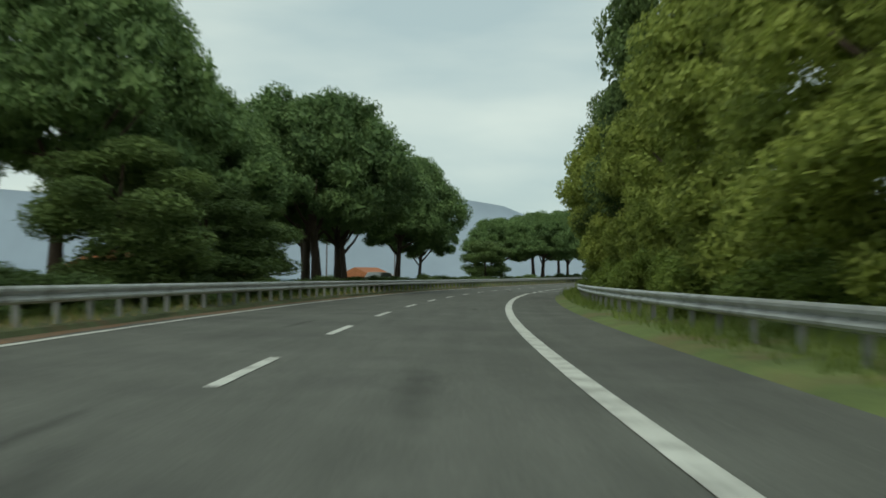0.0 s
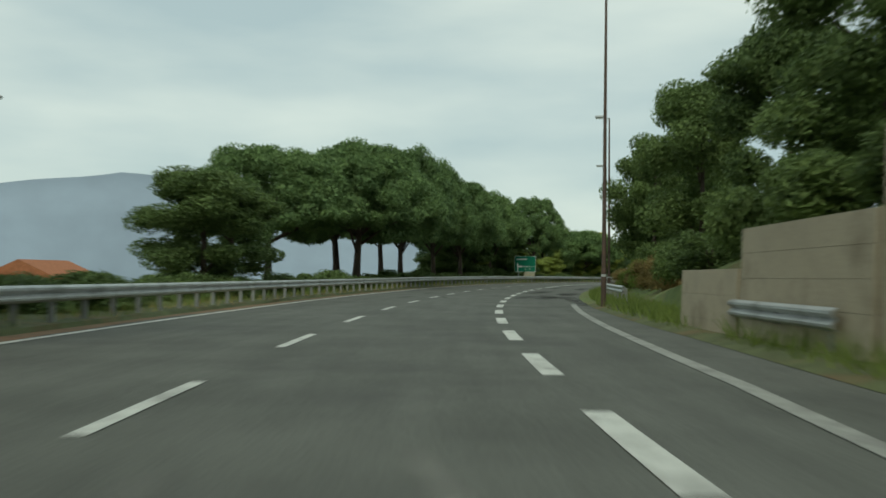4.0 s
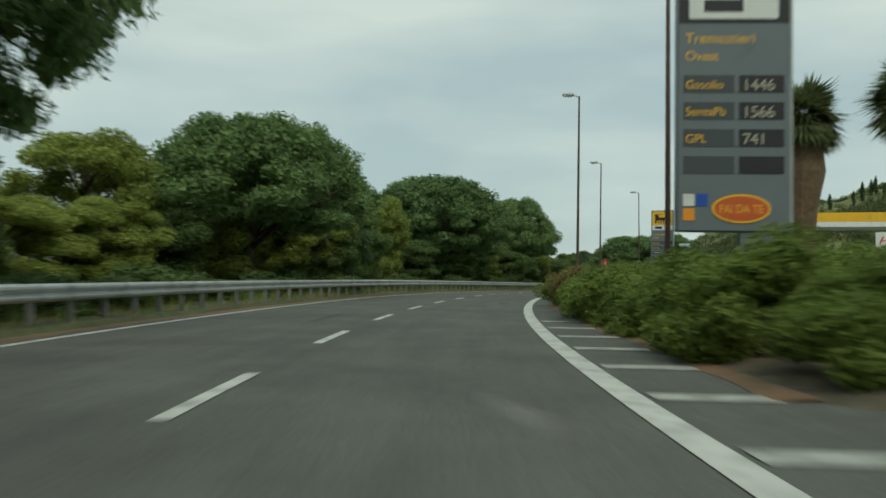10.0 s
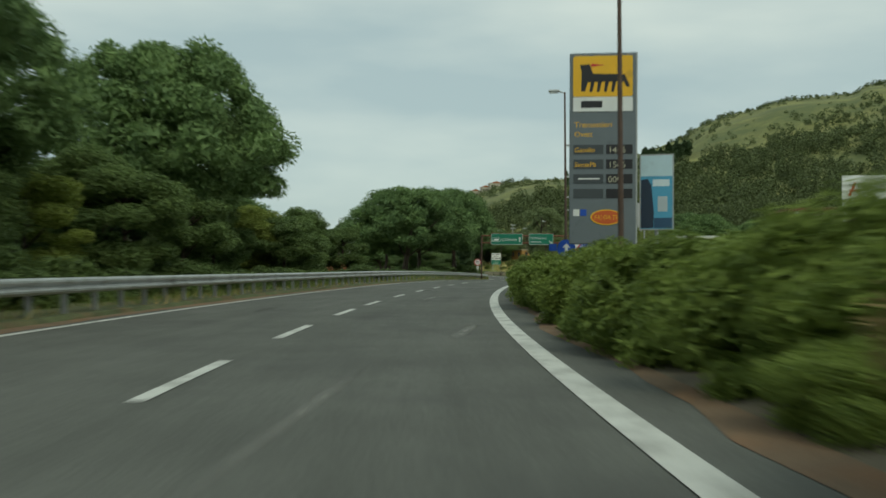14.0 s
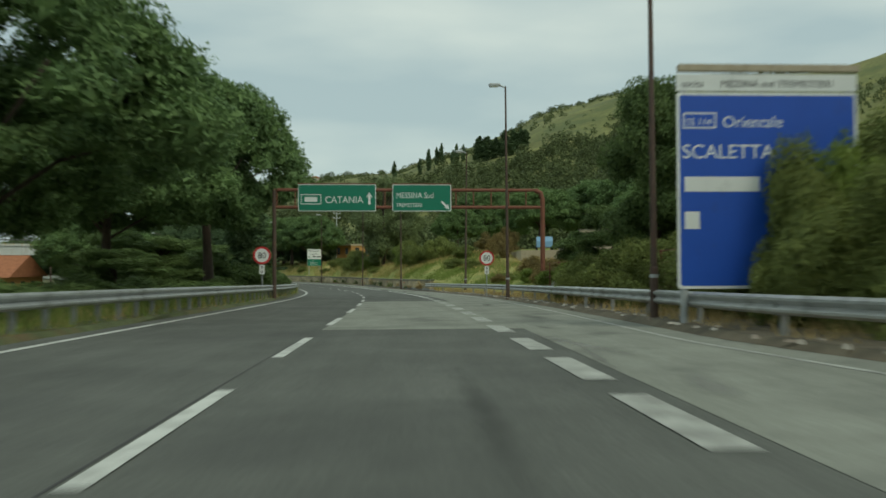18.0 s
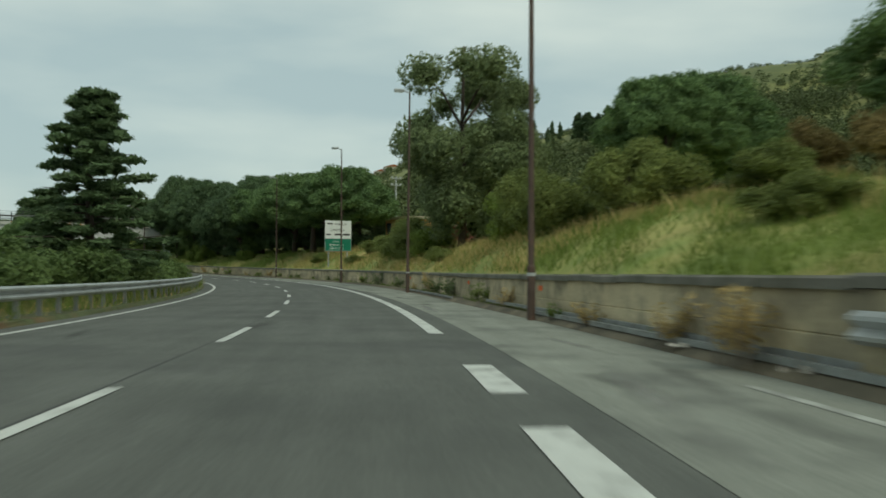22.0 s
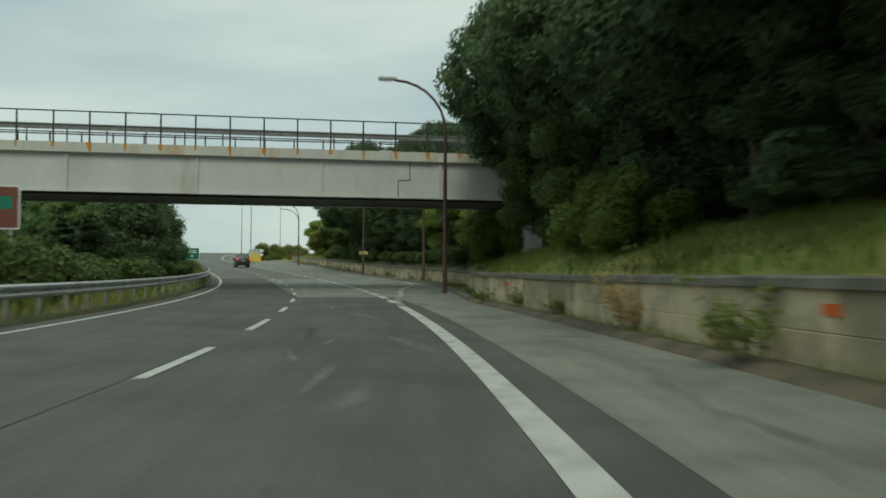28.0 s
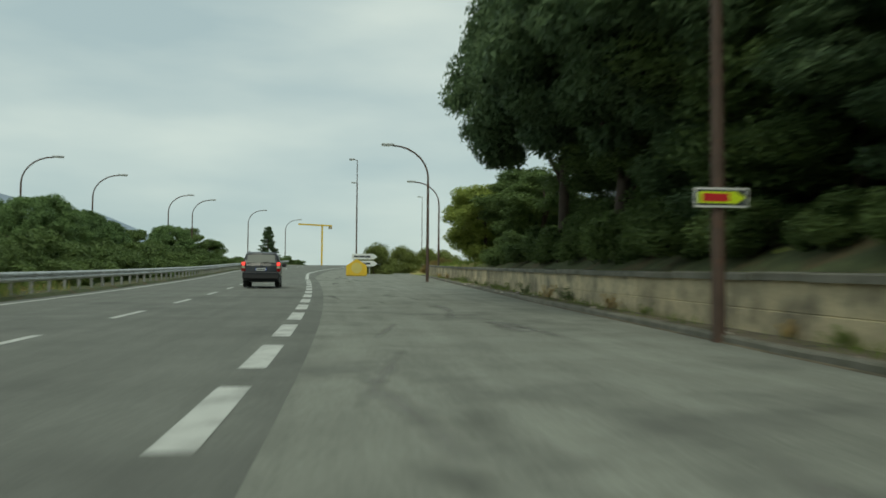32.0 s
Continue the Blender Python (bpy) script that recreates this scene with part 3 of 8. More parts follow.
def stripe(s0, s1, n, width, mat=M_PAINT, name="road_line", label="white painted road line", step=1.5):
    f = n if callable(n) else (lambda s: np.full(np.shape(s), float(n)))
    return sweep(name, s0, s1, [(lambda s: f(s) + width / 2, P_Z), (lambda s: f(s) - width / 2, P_Z)], mat, road_marks, step=step)


M_TAR = material("tar", (0.045, 0.045, 0.043), 0.8, 0.2, 2, 30)
road_marks = new("road_marking")
tagged(road_marks, "worn white painted lane lines and dashes", "road marking", kind="structure")
stripe(-50, 799, 4.09, 0.17)
stripe(-50, 63.8, -3.54, 0.23)
stripe(153.6, 330.4, -3.60, 0.27)
stripe(428, 556, -3.58, 0.27)
stripe(672, 799, along([(672, -3.58), (700, -4.0), (740, -6.5), (799, -12)]), 0.27)
DASHES = [8.6, 48.0, 72.3, 118.2, 146.6, 176.9, 206.3, 234.6, 247.6, 266.9, 273.3, 280.0, 285.8, 323.3, 332.0, 340.3]
starts = [1.0 + 7.67 * k - 46 for k in range(0, 7)]
starts = [s for s in starts if s < 3]
for a, b in zip(DASHES, DASHES[1:]):
    m_ = round((b - a) / 7.4)
    starts += [a + (b - a) * i / m_ for i in range(m_)]
starts += [339.8, 347.4, 355.8, 363.8, 372.0, 380.1, 389.3, 398.7, 408.4, 416.2, 426.2, 434.6, 444.1, 452.9, 462.2, 471.8, 481.0, 490.5, 500.0, 510.8, 519.5, 528.0, 536.4, 544.5, 552.3]
starts += [559.8 + 7.97 * i for i in range(4)] + [591.7 + 7.75 * i for i in range(4)]
starts += [622.7 + 7.67 * i for i in range(18)]
for s in starts:
    stripe(s, s + (4.0 if 320 < s < 545 else 3.1), 0.0, 0.15, step=1.6)
# wide short dashes beside the slip lanes
for chain in ([66.9, 118.6, 151.6], [331.9, 340.6, 344.4, 348.3, 379.1, 383.9, 388.2, 419.6, 424.0], [558.9, 563.6, 580.6, 608.9, 672.0]):
    for a, b in zip(chain, chain[1:]):
        m_ = max(1, round((b - a) / (5.6 if a < 200 else 4.5)))
        for i in range(m_):
            s = a + (b - a) * i / m_
            stripe(s, s + (2.6 if 200 < s < 500 else 2.95), -3.62, 0.25 if s < 200 else 0.34 if s < 500 else 0.29, M_PAINT_WORN if 326 < s < 384 else M_PAINT, step=1.5)
# outer line of the slip lane, chevrons
stripe(63.9, 112, along([(63.9, -3.54), (66.9, -3.87), (72.6, -4.57), (83.5, -5.47), (90, -5.75), (112, -6.5)]), 0.22, M_PAINT_FADED)
stripe(333, 420, along([(333, -7.8), (350, -6.2), (391, -6.7), (420, -6.0)]), 0.12, M_PAINT_WORN)
OLD_LINE = along([(556, -3.58), (561, -3.85), (565, -4.25), (569, -4.85), (574, -5.4), (580, -6.5), (587, -8.3), (596, -9.6)])
stripe(556.05, 566, OLD_LINE, 0.25, M_PAINT_GHOST, label="faded remains of a white road line")
stripe(566, 596, OLD_LINE, 0.24, M_PAINT_PALE, label="faded remains of a white road line")
for s in [190.3 + 2.72 * k for k in range(7)] + [306.0 + 1.9 * k for k in range(6)]:
    w1 = -4.86 if s < 250 else -4.8
    v_ = [tuple(at(s + a_ - 0.12 * b_, -3.8 + (w1 + 3.8) * b_, P_Z)) for a_, b_ in ((0, 0), (0.45, 0), (0.45, 1), (0, 1))]
    link_mesh("road_line", v_, [(0, 1, 2, 3)], M_PAINT_WORN, road_marks)
for k in range(3):
    sweep("road_line", 316.5 + 1.7 * k, 317.0 + 1.7 * k, [(-4.0, P_Z), (-5.4 - 0.6 * k, P_Z)], M_PAINT_WORN, road_marks, step=0.5)

# oil stains, patches and pale scuffs on the surface
def stain_material(name, rgb, strength):
    m = material(name, rgb, 0.9, 0.3, 1.5, 30, 0.2)
    nt = m.node_tree
    b = nt.nodes["Principled BSDF"]
    uv = nt.nodes.new("ShaderNodeUVMap")
    uv.uv_map = "patch"
    ln = nt.nodes.new("ShaderNodeVectorMath")
    ln.operation = "LENGTH"
    nt.links.new(uv.outputs[0], ln.inputs[0])
    co = nt.nodes.new("ShaderNodeTexCoord")
    no = nt.nodes.new("ShaderNodeTexNoise")
    no.inputs["Scale"].default_value, no.inputs["Detail"].default_value = 1.7, 5
    nt.links.new(co.outputs["Object"], no.inputs["Vector"])
    ad = nt.nodes.new("ShaderNodeMath")
    ad.operation = "MULTIPLY_ADD"
    ad.inputs[1].default_value = 1.3
    nt.links.new(no.outputs["Fac"], ad.inputs[0])
    nt.links.new(ln.outputs["Value"], ad.inputs[2])
    mr = nt.nodes.new("ShaderNodeMapRange")
    mr.inputs["From Min"].default_value, mr.inputs["From Max"].default_value = 0.75, 1.5
    mr.inputs["To Min"].default_value, mr.inputs["To Max"].default_value = strength, 0.0
    nt.links.new(ad.outputs[0], mr.inputs["Value"])
    nt.links.new(mr.outputs[0], b.inputs["Alpha"])
    return m


M_STAIN = stain_material("oil_stain", (0.06, 0.061, 0.057), 0.27)
M_OIL = stain_material("fresh_oil", (0.05, 0.05, 0.048), 0.5)
M_SCUFF = stain_material("pale_scuff", (0.27, 0.27, 0.245), 0.55)


def road_stain(s, n, half_l, half_w, mat, name, label, skew=0.0):
    ss, nn = np.meshgrid(np.linspace(-1, 1, 7), np.linspace(-1, 1, 5), indexing="ij")
    v = [tuple(at(s + a * half_l, n + b * half_w + skew * a, 0.0065)) for a, b in zip(ss.ravel(), nn.ravel())]
    f = [(i * 5 + j, i * 5 + 5 + j, i * 5 + 6 + j, i * 5 + 1 + j) for i in range(6) for j in range(4)]
    ob = link_mesh(name, v, f, mat, road_marks, label)
    uv = ob.data.uv_layers.new(name="patch")
    st = np.stack([ss.ravel(), nn.ravel()], -1)
    uv.data.foreach_set("uv", st[np.array(f).ravel()].ravel())
    return ob


st_rng = random.Random(31)
for s0_, s1_, n0_, n1_, cnt, long_, wide_ in ((112, 165, -7.4, -4.2, 16, 4.5, 0.7), (385, 560, -6.0, -4.5, 26, 1.6, 0.28), (600, 690, -9.0, -4.6, 20, 1.5, 0.26), (566, 602, -7.5, -0.5, 9, 1.8, 0.3), (322, 380, -6.6, -4.4, 10, 1.5, 0.28), (-20, 560, -2.9, 3.2, 22, 3.0, 0.22)):
    for k in range(cnt):
        road_stain(st_rng.uniform(s0_, s1_), st_rng.uniform(n0_, n1_), long_ * st_rng.uniform(0.5, 1.4), wide_ * st_rng.uniform(0.5, 1.4), M_OIL if s0_ == 112 else M_STAIN, "oil_stain", "dark oil stain on the asphalt", st_rng.uniform(-0.3, 0.3))
for s0_, s1_, n0_, n1_, cnt in ((528, 562, -3.0, -0.6, 9), (604, 690, -8.0, -4.4, 18), (318, 352, -5.4, -4.0, 8), (60, 330, -2.9, -0.4, 20), (385, 560, -5.8, -4.3, 16)):
    for k in range(cnt):
        road_stain(st_rng.uniform(s0_, s1_), st_rng.uniform(n0_, n1_), st_rng.uniform(1.2, 4.0), st_rng.uniform(0.08, 0.3), M_SCUFF, "pale_scuff", "pale scuff on the asphalt", st_rng.uniform(-0.5, 0.5))

# verges as finely shaped strips on the ground
def verge_h(off):
    return lambda s: side_height(s, BANK_FOOT(s) - off)


tagged(sweep("verge_north", -60, 799, [(4.75, 0.0), (4.85, 0.10), (5.3, 0.13), (7, 0.08), (10, 0.05), (16, 0.03), (24, 0.0), (34, -1.0), (50, -2.8)], M_VERGE, step=3, jitter=0.05), "leaf-littered earth verge with weeds", "verge", kind="structure")
tagged(sweep("verge_south", -60, 168, [(RIGHT_EDGE, 0.0), (lambda s: RIGHT_EDGE(s) - 0.3, 0.06), (lambda s: BANK_FOOT(s) + 0.2, 0.10), (lambda s: BANK_FOOT(s) - 0.1, BANK_LOW)] + [(lambda s, o=o: BANK_FOOT(s) - o, verge_h(o)) for o in (1, 2.5, 5, 9, 15, 25, 40)] + [(lambda s: BANK_FOOT(s) - 47, -4.0)], M_VERGEGRASS, step=3), "grassy verge and bank", "verge", kind="structure")
tagged(sweep("verge_south", 330, 799, [(RIGHT_EDGE, 0.0), (lambda s: RIGHT_EDGE(s) - 0.15, 0.10), (lambda s: BANK_FOOT(s) + 0.6, 0.08), (lambda s: BANK_FOOT(s) + 0.35, 0.08), (lambda s: BANK_FOOT(s) - 0.1, lambda s: BANK_LOW(s) - 0.06)] + [(lambda s, o=o: BANK_FOOT(s) - o, verge_h(o)) for o in (1, 2.5, 5, 9, 15, 25, 40)] + [(lambda s: BANK_FOOT(s) - 47, -4.0)], M_GRASS, step=3), "grassy bank with dry patches", "grass bank", kind="structure")
tagged(sweep("traffic_island", 191, 319, [(lambda s: RIGHT_EDGE(s) + 0.05, 0.0), (lambda s: RIGHT_EDGE(s) - 0.25, 0.05), (lambda s: RIGHT_EDGE(s) - 0.8, 0.12), (along([(191, -15), (205, -15.5), (215, -10), (310, -8.6), (319, -6.2)]), 0.12), (along([(191, -15.1), (205, -15.6), (215, -10.1), (310, -8.7), (319, -6.3)]), -0.02)], M_GUTTER, step=2), "earth island strewn with brown leaf litter", "traffic island", kind="structure")

tagged(sweep("gutter", 418, 690, [(lambda s: RIGHT_EDGE(s) + 0.06, 0.006), (lambda s: RIGHT_EDGE(s) - 0.15, 0.112), (lambda s: WALL_N(s) + 0.0, 0.10)], M_GUTTER, step=3), "silted gutter strip with leaves at the wall foot", "gutter", kind="structure")
tagged(sweep("gutter", 333, 418, [(lambda s: RIGHT_EDGE(s) + 0.06, 0.006), (lambda s: RIGHT_EDGE(s) - 0.15, 0.115), (lambda s: np.minimum(RIGHT_EDGE(s) - 0.5, BANK_FOOT(s) + 0.9), 0.105)], M_GUTTER, step=3), "earth strip with litter under the barrier", "gutter", kind="structure")
tagged(sweep("opposite_carriageway", 520, 799, [(15.5, 0.18), (19, 0.2), (24.5, 0.18)], M_ASPHALT_OLD, step=4), "pale opposite carriageway beyond the shrubs", "road", kind="structure")

tagged(sweep("needle_litter", -20, 330, [(lambda s: 4.36 + 0.10 * np.sin(s * 0.41) + 0.05 * np.sin(s * 1.7), 0.005), (4.74, 0.012)], M_SOIL, step=1.5), "rusty pine needles gathered along the road edge", "leaf litter", kind="structure")
tagged(sweep("needle_litter", 193, 318, [(lambda s: RIGHT_EDGE(s) + 0.28 + 0.12 * np.sin(s * 0.53) + 0.06 * np.sin(s * 1.9), 0.005), (lambda s: RIGHT_EDGE(s) - 0.02, 0.03)], M_SOIL, step=1.5), "rusty leaf litter along the hedge foot", "leaf litter", kind="structure")
bm = bmesh.new()
box(bm, -4.6, 5.2, -0.14, 0.1, -0.12, 0.118, bevel=0.02)
kb0 = part("kerb", bm, M_CONCRETE)
kb0.matrix_world = stand(191.0, -10.4)
tagged(kb0, "rounded concrete kerb at the island nose", "kerb", kind="structure")
for s0_, s1_ in ((318, 352), (382, 540)):
    sweep("tar_seam", s0_, s1_, [(0.135, 0.003), (0.11, 0.003)], M_TAR, road_marks, step=2.0)


# ---- crash barriers ----
W_PROF = [(0, 0.0), (0.025, 0.02), (0.075, 0.045), (0.08, 0.085), (0.03, 0.125), (0.0, 0.155), (0.03, 0.185), (0.08, 0.225), (0.075, 0.265), (0.025, 0.29), (0, 0.31)]
bm = bmesh.new()
box(bm, -0.05, 0.05, -0.045, 0.045, -0.4, 0.74)
POST_MESH = bpy.data.meshes.new("post")
bm.to_mesh(POST_MESH)
bm.free()
POST_MESH.materials.append(M_POST)
bm = bmesh.new()
box(bm, -0.06, 0.06, -0.04, 0.04, 0.50, 0.78)
SPACER_MESH = bpy.data.meshes.new("spacer")
bm.to_mesh(SPACER_MESH)
bm.free()
SPACER_MESH.materials.append(M_POST)


def guardrail(s0, s1, n, face, gap=2.0, top=0.82, label="galvanised W-beam crash barrier on steel posts", ends=True):
    """face: +1 if the corrugated side looks to the left."""
    f = n if callable(n) else (lambda s: np.full(np.shape(s), float(n)))
    rail = empty("guardrail", Matrix.Identity(4), label, "crash barrier", "roadside crash barriers")
    front = [(lambda s, o=o: f(s) + face * o, top - 0.31 + h) for o, h in W_PROF]
    back = [(lambda s, o=o: f(s) + face * (o - 0.012), top - 0.31 + h) for o, h in W_PROF[::-1]]
    sweep("beam", s0, s1, front + back, M_STEEL, rail, step=2.0, closed=True, smooth=False)
    rng = random.Random(int(s0 * 3 + 11))
    s = s0 + 0.4
    while s < s1 - 0.2:
        nn = float(f(np.array(s)))
        for mesh, nm, o in ((POST_MESH, "post", -0.13), (SPACER_MESH, "spacer", -0.04)):
            if nm == "spacer" and gap < 1.8:
                continue
            ob = new(nm, mesh)
            ob.parent = rail
            ob.matrix_world = stand(s, nn + face * o, top - 0.82) @ pose(0, 0, 0, rng.uniform(-1.5, 1.5), rng.uniform(-1, 1), 0)
        s += gap
    return rail


for i in range(8):
    guardrail(-30 + 100 * i, 70 + 100 * i - 0.02, 4.95, -1, 1.5 if i < 5 else 2.0)
guardrail(-30, 58, along([(-30, -6.7), (27, -6.7), (58, -6.9)]), 1, 2.0, 0.78)
guardrail(86, 91, along([(86, -7.5), (91, -7.6)]), 1, 2.0, 0.74)
guardrail(112, 171, along([(112, -8.5), (124, -8.6), (138, -8.8), (160, -9.2), (168, -9.5), (171, -10.0)]), 1, 2.0, 0.78)
guardrail(329, 419.5, along([(329, -10.8), (335, -9.8), (343, -8.2), (350, -7.4), (367, -7.6), (396, -8.2), (412, -7.4), (419.5, -6.78)]), 1, 4.0, 0.75)


# ---- trees ----
def blades(rng, c, r, sq, k, count, size, lo, hi, out, flat):
    """Leaf blades (one triangle each) between the shells lo and hi of the puffs k, most of them lying along the puff's skin."""
    d = rng.normal(size=(count, 3))
    d /= np.linalg.norm(d, axis=1)[:, None]
    rad = r[k] * (lo + (hi - lo) * rng.random_sample(count) ** 0.6 + 0.05 * rng.normal(size=count))
    p = c[k] + d * np.stack([rad, rad, rad * sq[k]], -1)
    nrm = d + 0.75 * rng.normal(size=(count, 3))
    t = np.cross(nrm, rng.normal(size=(count, 3)))
    t /= np.linalg.norm(t, axis=1)[:, None] + 1e-9
    t += d * (out * rng.random_sample(count) ** 1.5 * 1.6)[:, None]
    t[:, 2] = t[:, 2] * (1 - flat) + 0.15 * out
    t /= np.linalg.norm(t, axis=1)[:, None]
    b = np.cross(nrm, t)
    b /= np.linalg.norm(b, axis=1)[:, None] + 1e-9
    ln = size[0] * rng.uniform(0.6, 1.3, count)[:, None]
    wd = size[1] * rng.uniform(0.6, 1.3, count)[:, None]
    return np.stack([p - t * ln * 0.4 + b * wd * 0.5, p + t * ln * 0.6, p - t * ln * 0.4 - b * wd * 0.5], 1).reshape(-1, 3)


def scatter(rng, puffs, count, size, out=0.6, flat=0.0, core=0.0):
    """Leaves over a cloud of puffs; core: larger inner foliage out to that share of each puff."""
    c = np.array([p[:3] for p in puffs])
    r = np.array([p[3] for p in puffs])
    sq = np.array([p[4] if len(p) > 4 else 1.0 for p in puffs])
    w = r ** 2 / (r ** 2).sum()
    v = blades(rng, c, r, sq, rng.choice(len(puffs), count, p=w), count, size, 0.72, 1.02, out, flat)
    if core:
        m = count // 3
        v = np.concatenate([v, blades(rng, c, r, sq, rng.choice(len(puffs), m, p=w), m, (size[0] * 1.9, size[0] * 1.2), 0.15, core, 0.1, flat)])
    return v


def crown_mesh(name, rng, puffs, count, size, mat, parent, core=0.80, **kw):
    return tri_mesh(name, scatter(rng, puffs, count, size, core=core, **kw), mat, parent)


def stem(rng, pts, r0, r1, limbs, mat, parent, sides=9):
    """Trunk and its limbs as one mesh."""
    bm = bmesh.new()
    m = len(pts)
    tube(bm, pts, [r0 * 1.25] + [r0 + (r1 - r0) * i / (m - 1) for i in range(1, m)], sides)
    for a, b, ra in limbs:
        a, b = Vector(a), Vector(b)
        mid = (a + b) / 2 + Vector((0, 0, 0.12 * (b - a).length)) * rng.uniform(-0.6, 1)
        tube(bm, [a, mid, b], [ra, ra * 0.7, ra * 0.3], 6)
    return part("trunk", bm, mat, parent, smooth=True)


def umbrella_pine(seed, leaf=L_PINE, n_leaf=48000):
    """Unit tree: 10 m tall, crown about 5 m in radius."""
    rng = np.random.RandomState(seed)
    t = empty("umbrella_pine", Matrix.Identity(4), "tall umbrella pine with a dense domed crown", "tree", "roadside pines")
    lean = rng.uniform(-0.5, 0.5, 2)
    top = Vector((lean[0] * 1.6, lean[1] * 1.6, 6.2))
    puffs, limbs = [], []
    skew, lobes = rng.uniform(0, 6.28), rng.uniform(0, 6.28)
    for i in range(105):
        a, u = i * 2.39996 + rng.uniform(-0.25, 0.25), math.sqrt((i + rng.random_sample()) / 105)
        reach = 4.45 * (1 + 0.09 * math.sin(2 * a + skew) + 0.06 * math.sin(3 * a + lobes))
        rr = u * reach
        zz = 4.75 + 3.95 * (1 - u ** 2.6) * (1 + 0.06 * math.sin(2.2 * rr + lobes)) + rng.uniform(-0.28, 0.22)
        puffs.append((top.x * 0.8 + rr * math.cos(a), top.y * 0.8 + rr * math.sin(a), zz, rng.uniform(0.5, 0.92), 0.82))
    for i in range(62):
        a, u = rng.uniform(0, 2 * math.pi), rng.uniform(0.22, 1.0) ** 0.6
        low = 4.5 - 1.35 * math.sqrt(max(0.0, 1 - abs(u - 0.62) / 0.4)) * (0.55 + 0.45 * math.sin(3 * a + skew))
        puffs.append((top.x * 0.8 + 4.2 * u * math.cos(a), top.y * 0.8 + 4.2 * u * math.sin(a), low + rng.uniform(-0.25, 0.5), rng.uniform(0.5, 0.9), 0.6))
    for i in range(14):
        a, rr = rng.uniform(0, 2 * math.pi), rng.uniform(0.3, 2.8)
        puffs.append((top.x * 0.8 + rr * math.cos(a), top.y * 0.8 + rr * math.sin(a), 5.9 + rng.uniform(-0.6, 0.7), 1.25, 0.8))
    for i in range(9):
        a = 2 * math.pi * i / 9 + rng.uniform(-0.3, 0.3)
        z0 = rng.uniform(1.9, 4.2)
        rr = rng.uniform(1.8, 3.6)
        limbs.append(((top.x * z0 / 6.2, top.y * z0 / 6.2, z0), (top.x + rr * math.cos(a), top.y + rr * math.sin(a), rng.uniform(4.2, 5.8)), rng.uniform(0.06, 0.11)))
    stem(rng, [(0, 0, -0.3), (lean[0] * 0.3, lean[1] * 0.3, 1.6), (lean[0] * 0.7, lean[1] * 0.9, 3.6), tuple(top)], 0.24, 0.13, limbs, M_BARK, t)
    crown_mesh("crown", rng, puffs, n_leaf, (0.19, 0.075), leaf, t, core=0.72, out=0.9)
    return t


def broad_tree(seed, leaf, n_leaf, label, low=2.2, bark=M_BARK, size=(0.24, 0.13), core=0.58, name="broadleaf_tree", loose=0.0):
    """Unit tree: 10 m tall, crown from 1.5 m up, about 3.2 m in radius."""
    rng = np.random.RandomState(seed)
    t = empty(name, Matrix.Identity(4), label, "tree")
    puffs, limbs = [], []
    for i in range(44):
        z = rng.uniform(low, 9.2)
        prof = max(0.6 if low < 1 else 0.3, math.sin(math.pi * min(1, max(0.02, z - 0.6) / 9.4)) ** 0.6) if z < 5 else math.sin(math.pi * min(1, (z - 0.6) / 9.4)) ** 0.6
        a, rr = rng.uniform(0, 2 * math.pi), rng.uniform(0.2, 1.0) ** 0.6 * 2.7 * prof
        puffs.append((rr * math.cos(a), rr * math.sin(a), z, rng.uniform(0.6, 1.15), 0.85))
        if i % 4 == 0:
            limbs.append(((0, 0, max(1.2, z - 2)), (rr * math.cos(a), rr * math.sin(a), z), 0.07))
    stem(rng, [(0, 0, -0.3), (0.1, 0.05, 3), (0, 0.1, 6), (0.1, 0, 9)], 0.15, 0.04, limbs, bark, t)
    crown_mesh("crown", rng, puffs, n_leaf, size, leaf, t, core=core)
    return t


def bush(seed, leaf, n_leaf, label, name="bush", size=(0.17, 0.06), core=0.62):
    """Unit shrub: 2 m tall, 1.3 m in radius, rooted at the ground."""
    rng = np.random.RandomState(seed)
    puffs = []
    for i in range(22):
        a, rr = rng.uniform(0, 2 * math.pi), rng.uniform(0.0, 1.0) ** 0.6
        z = rng.uniform(0.25, 1.65) * (1 - 0.35 * rr)
        puffs.append((rr * math.cos(a), rr * math.sin(a), z, rng.uniform(0.26, 0.5)))
    t = empty(name, Matrix.Identity(4), label, "bush")
    bm = bmesh.new()
    for i in range(6):
        a = rng.uniform(0, 2 * math.pi)
        tube(bm, [(0.1 * math.cos(a), 0.1 * math.sin(a), -0.15), (0.4 * math.cos(a), 0.4 * math.sin(a), 0.8)], [0.03, 0.012], 5)
    part("stem", bm, M_BARK, t)
    crown_mesh("crown", rng, puffs, n_leaf, size, leaf, t, core=core)
    return t


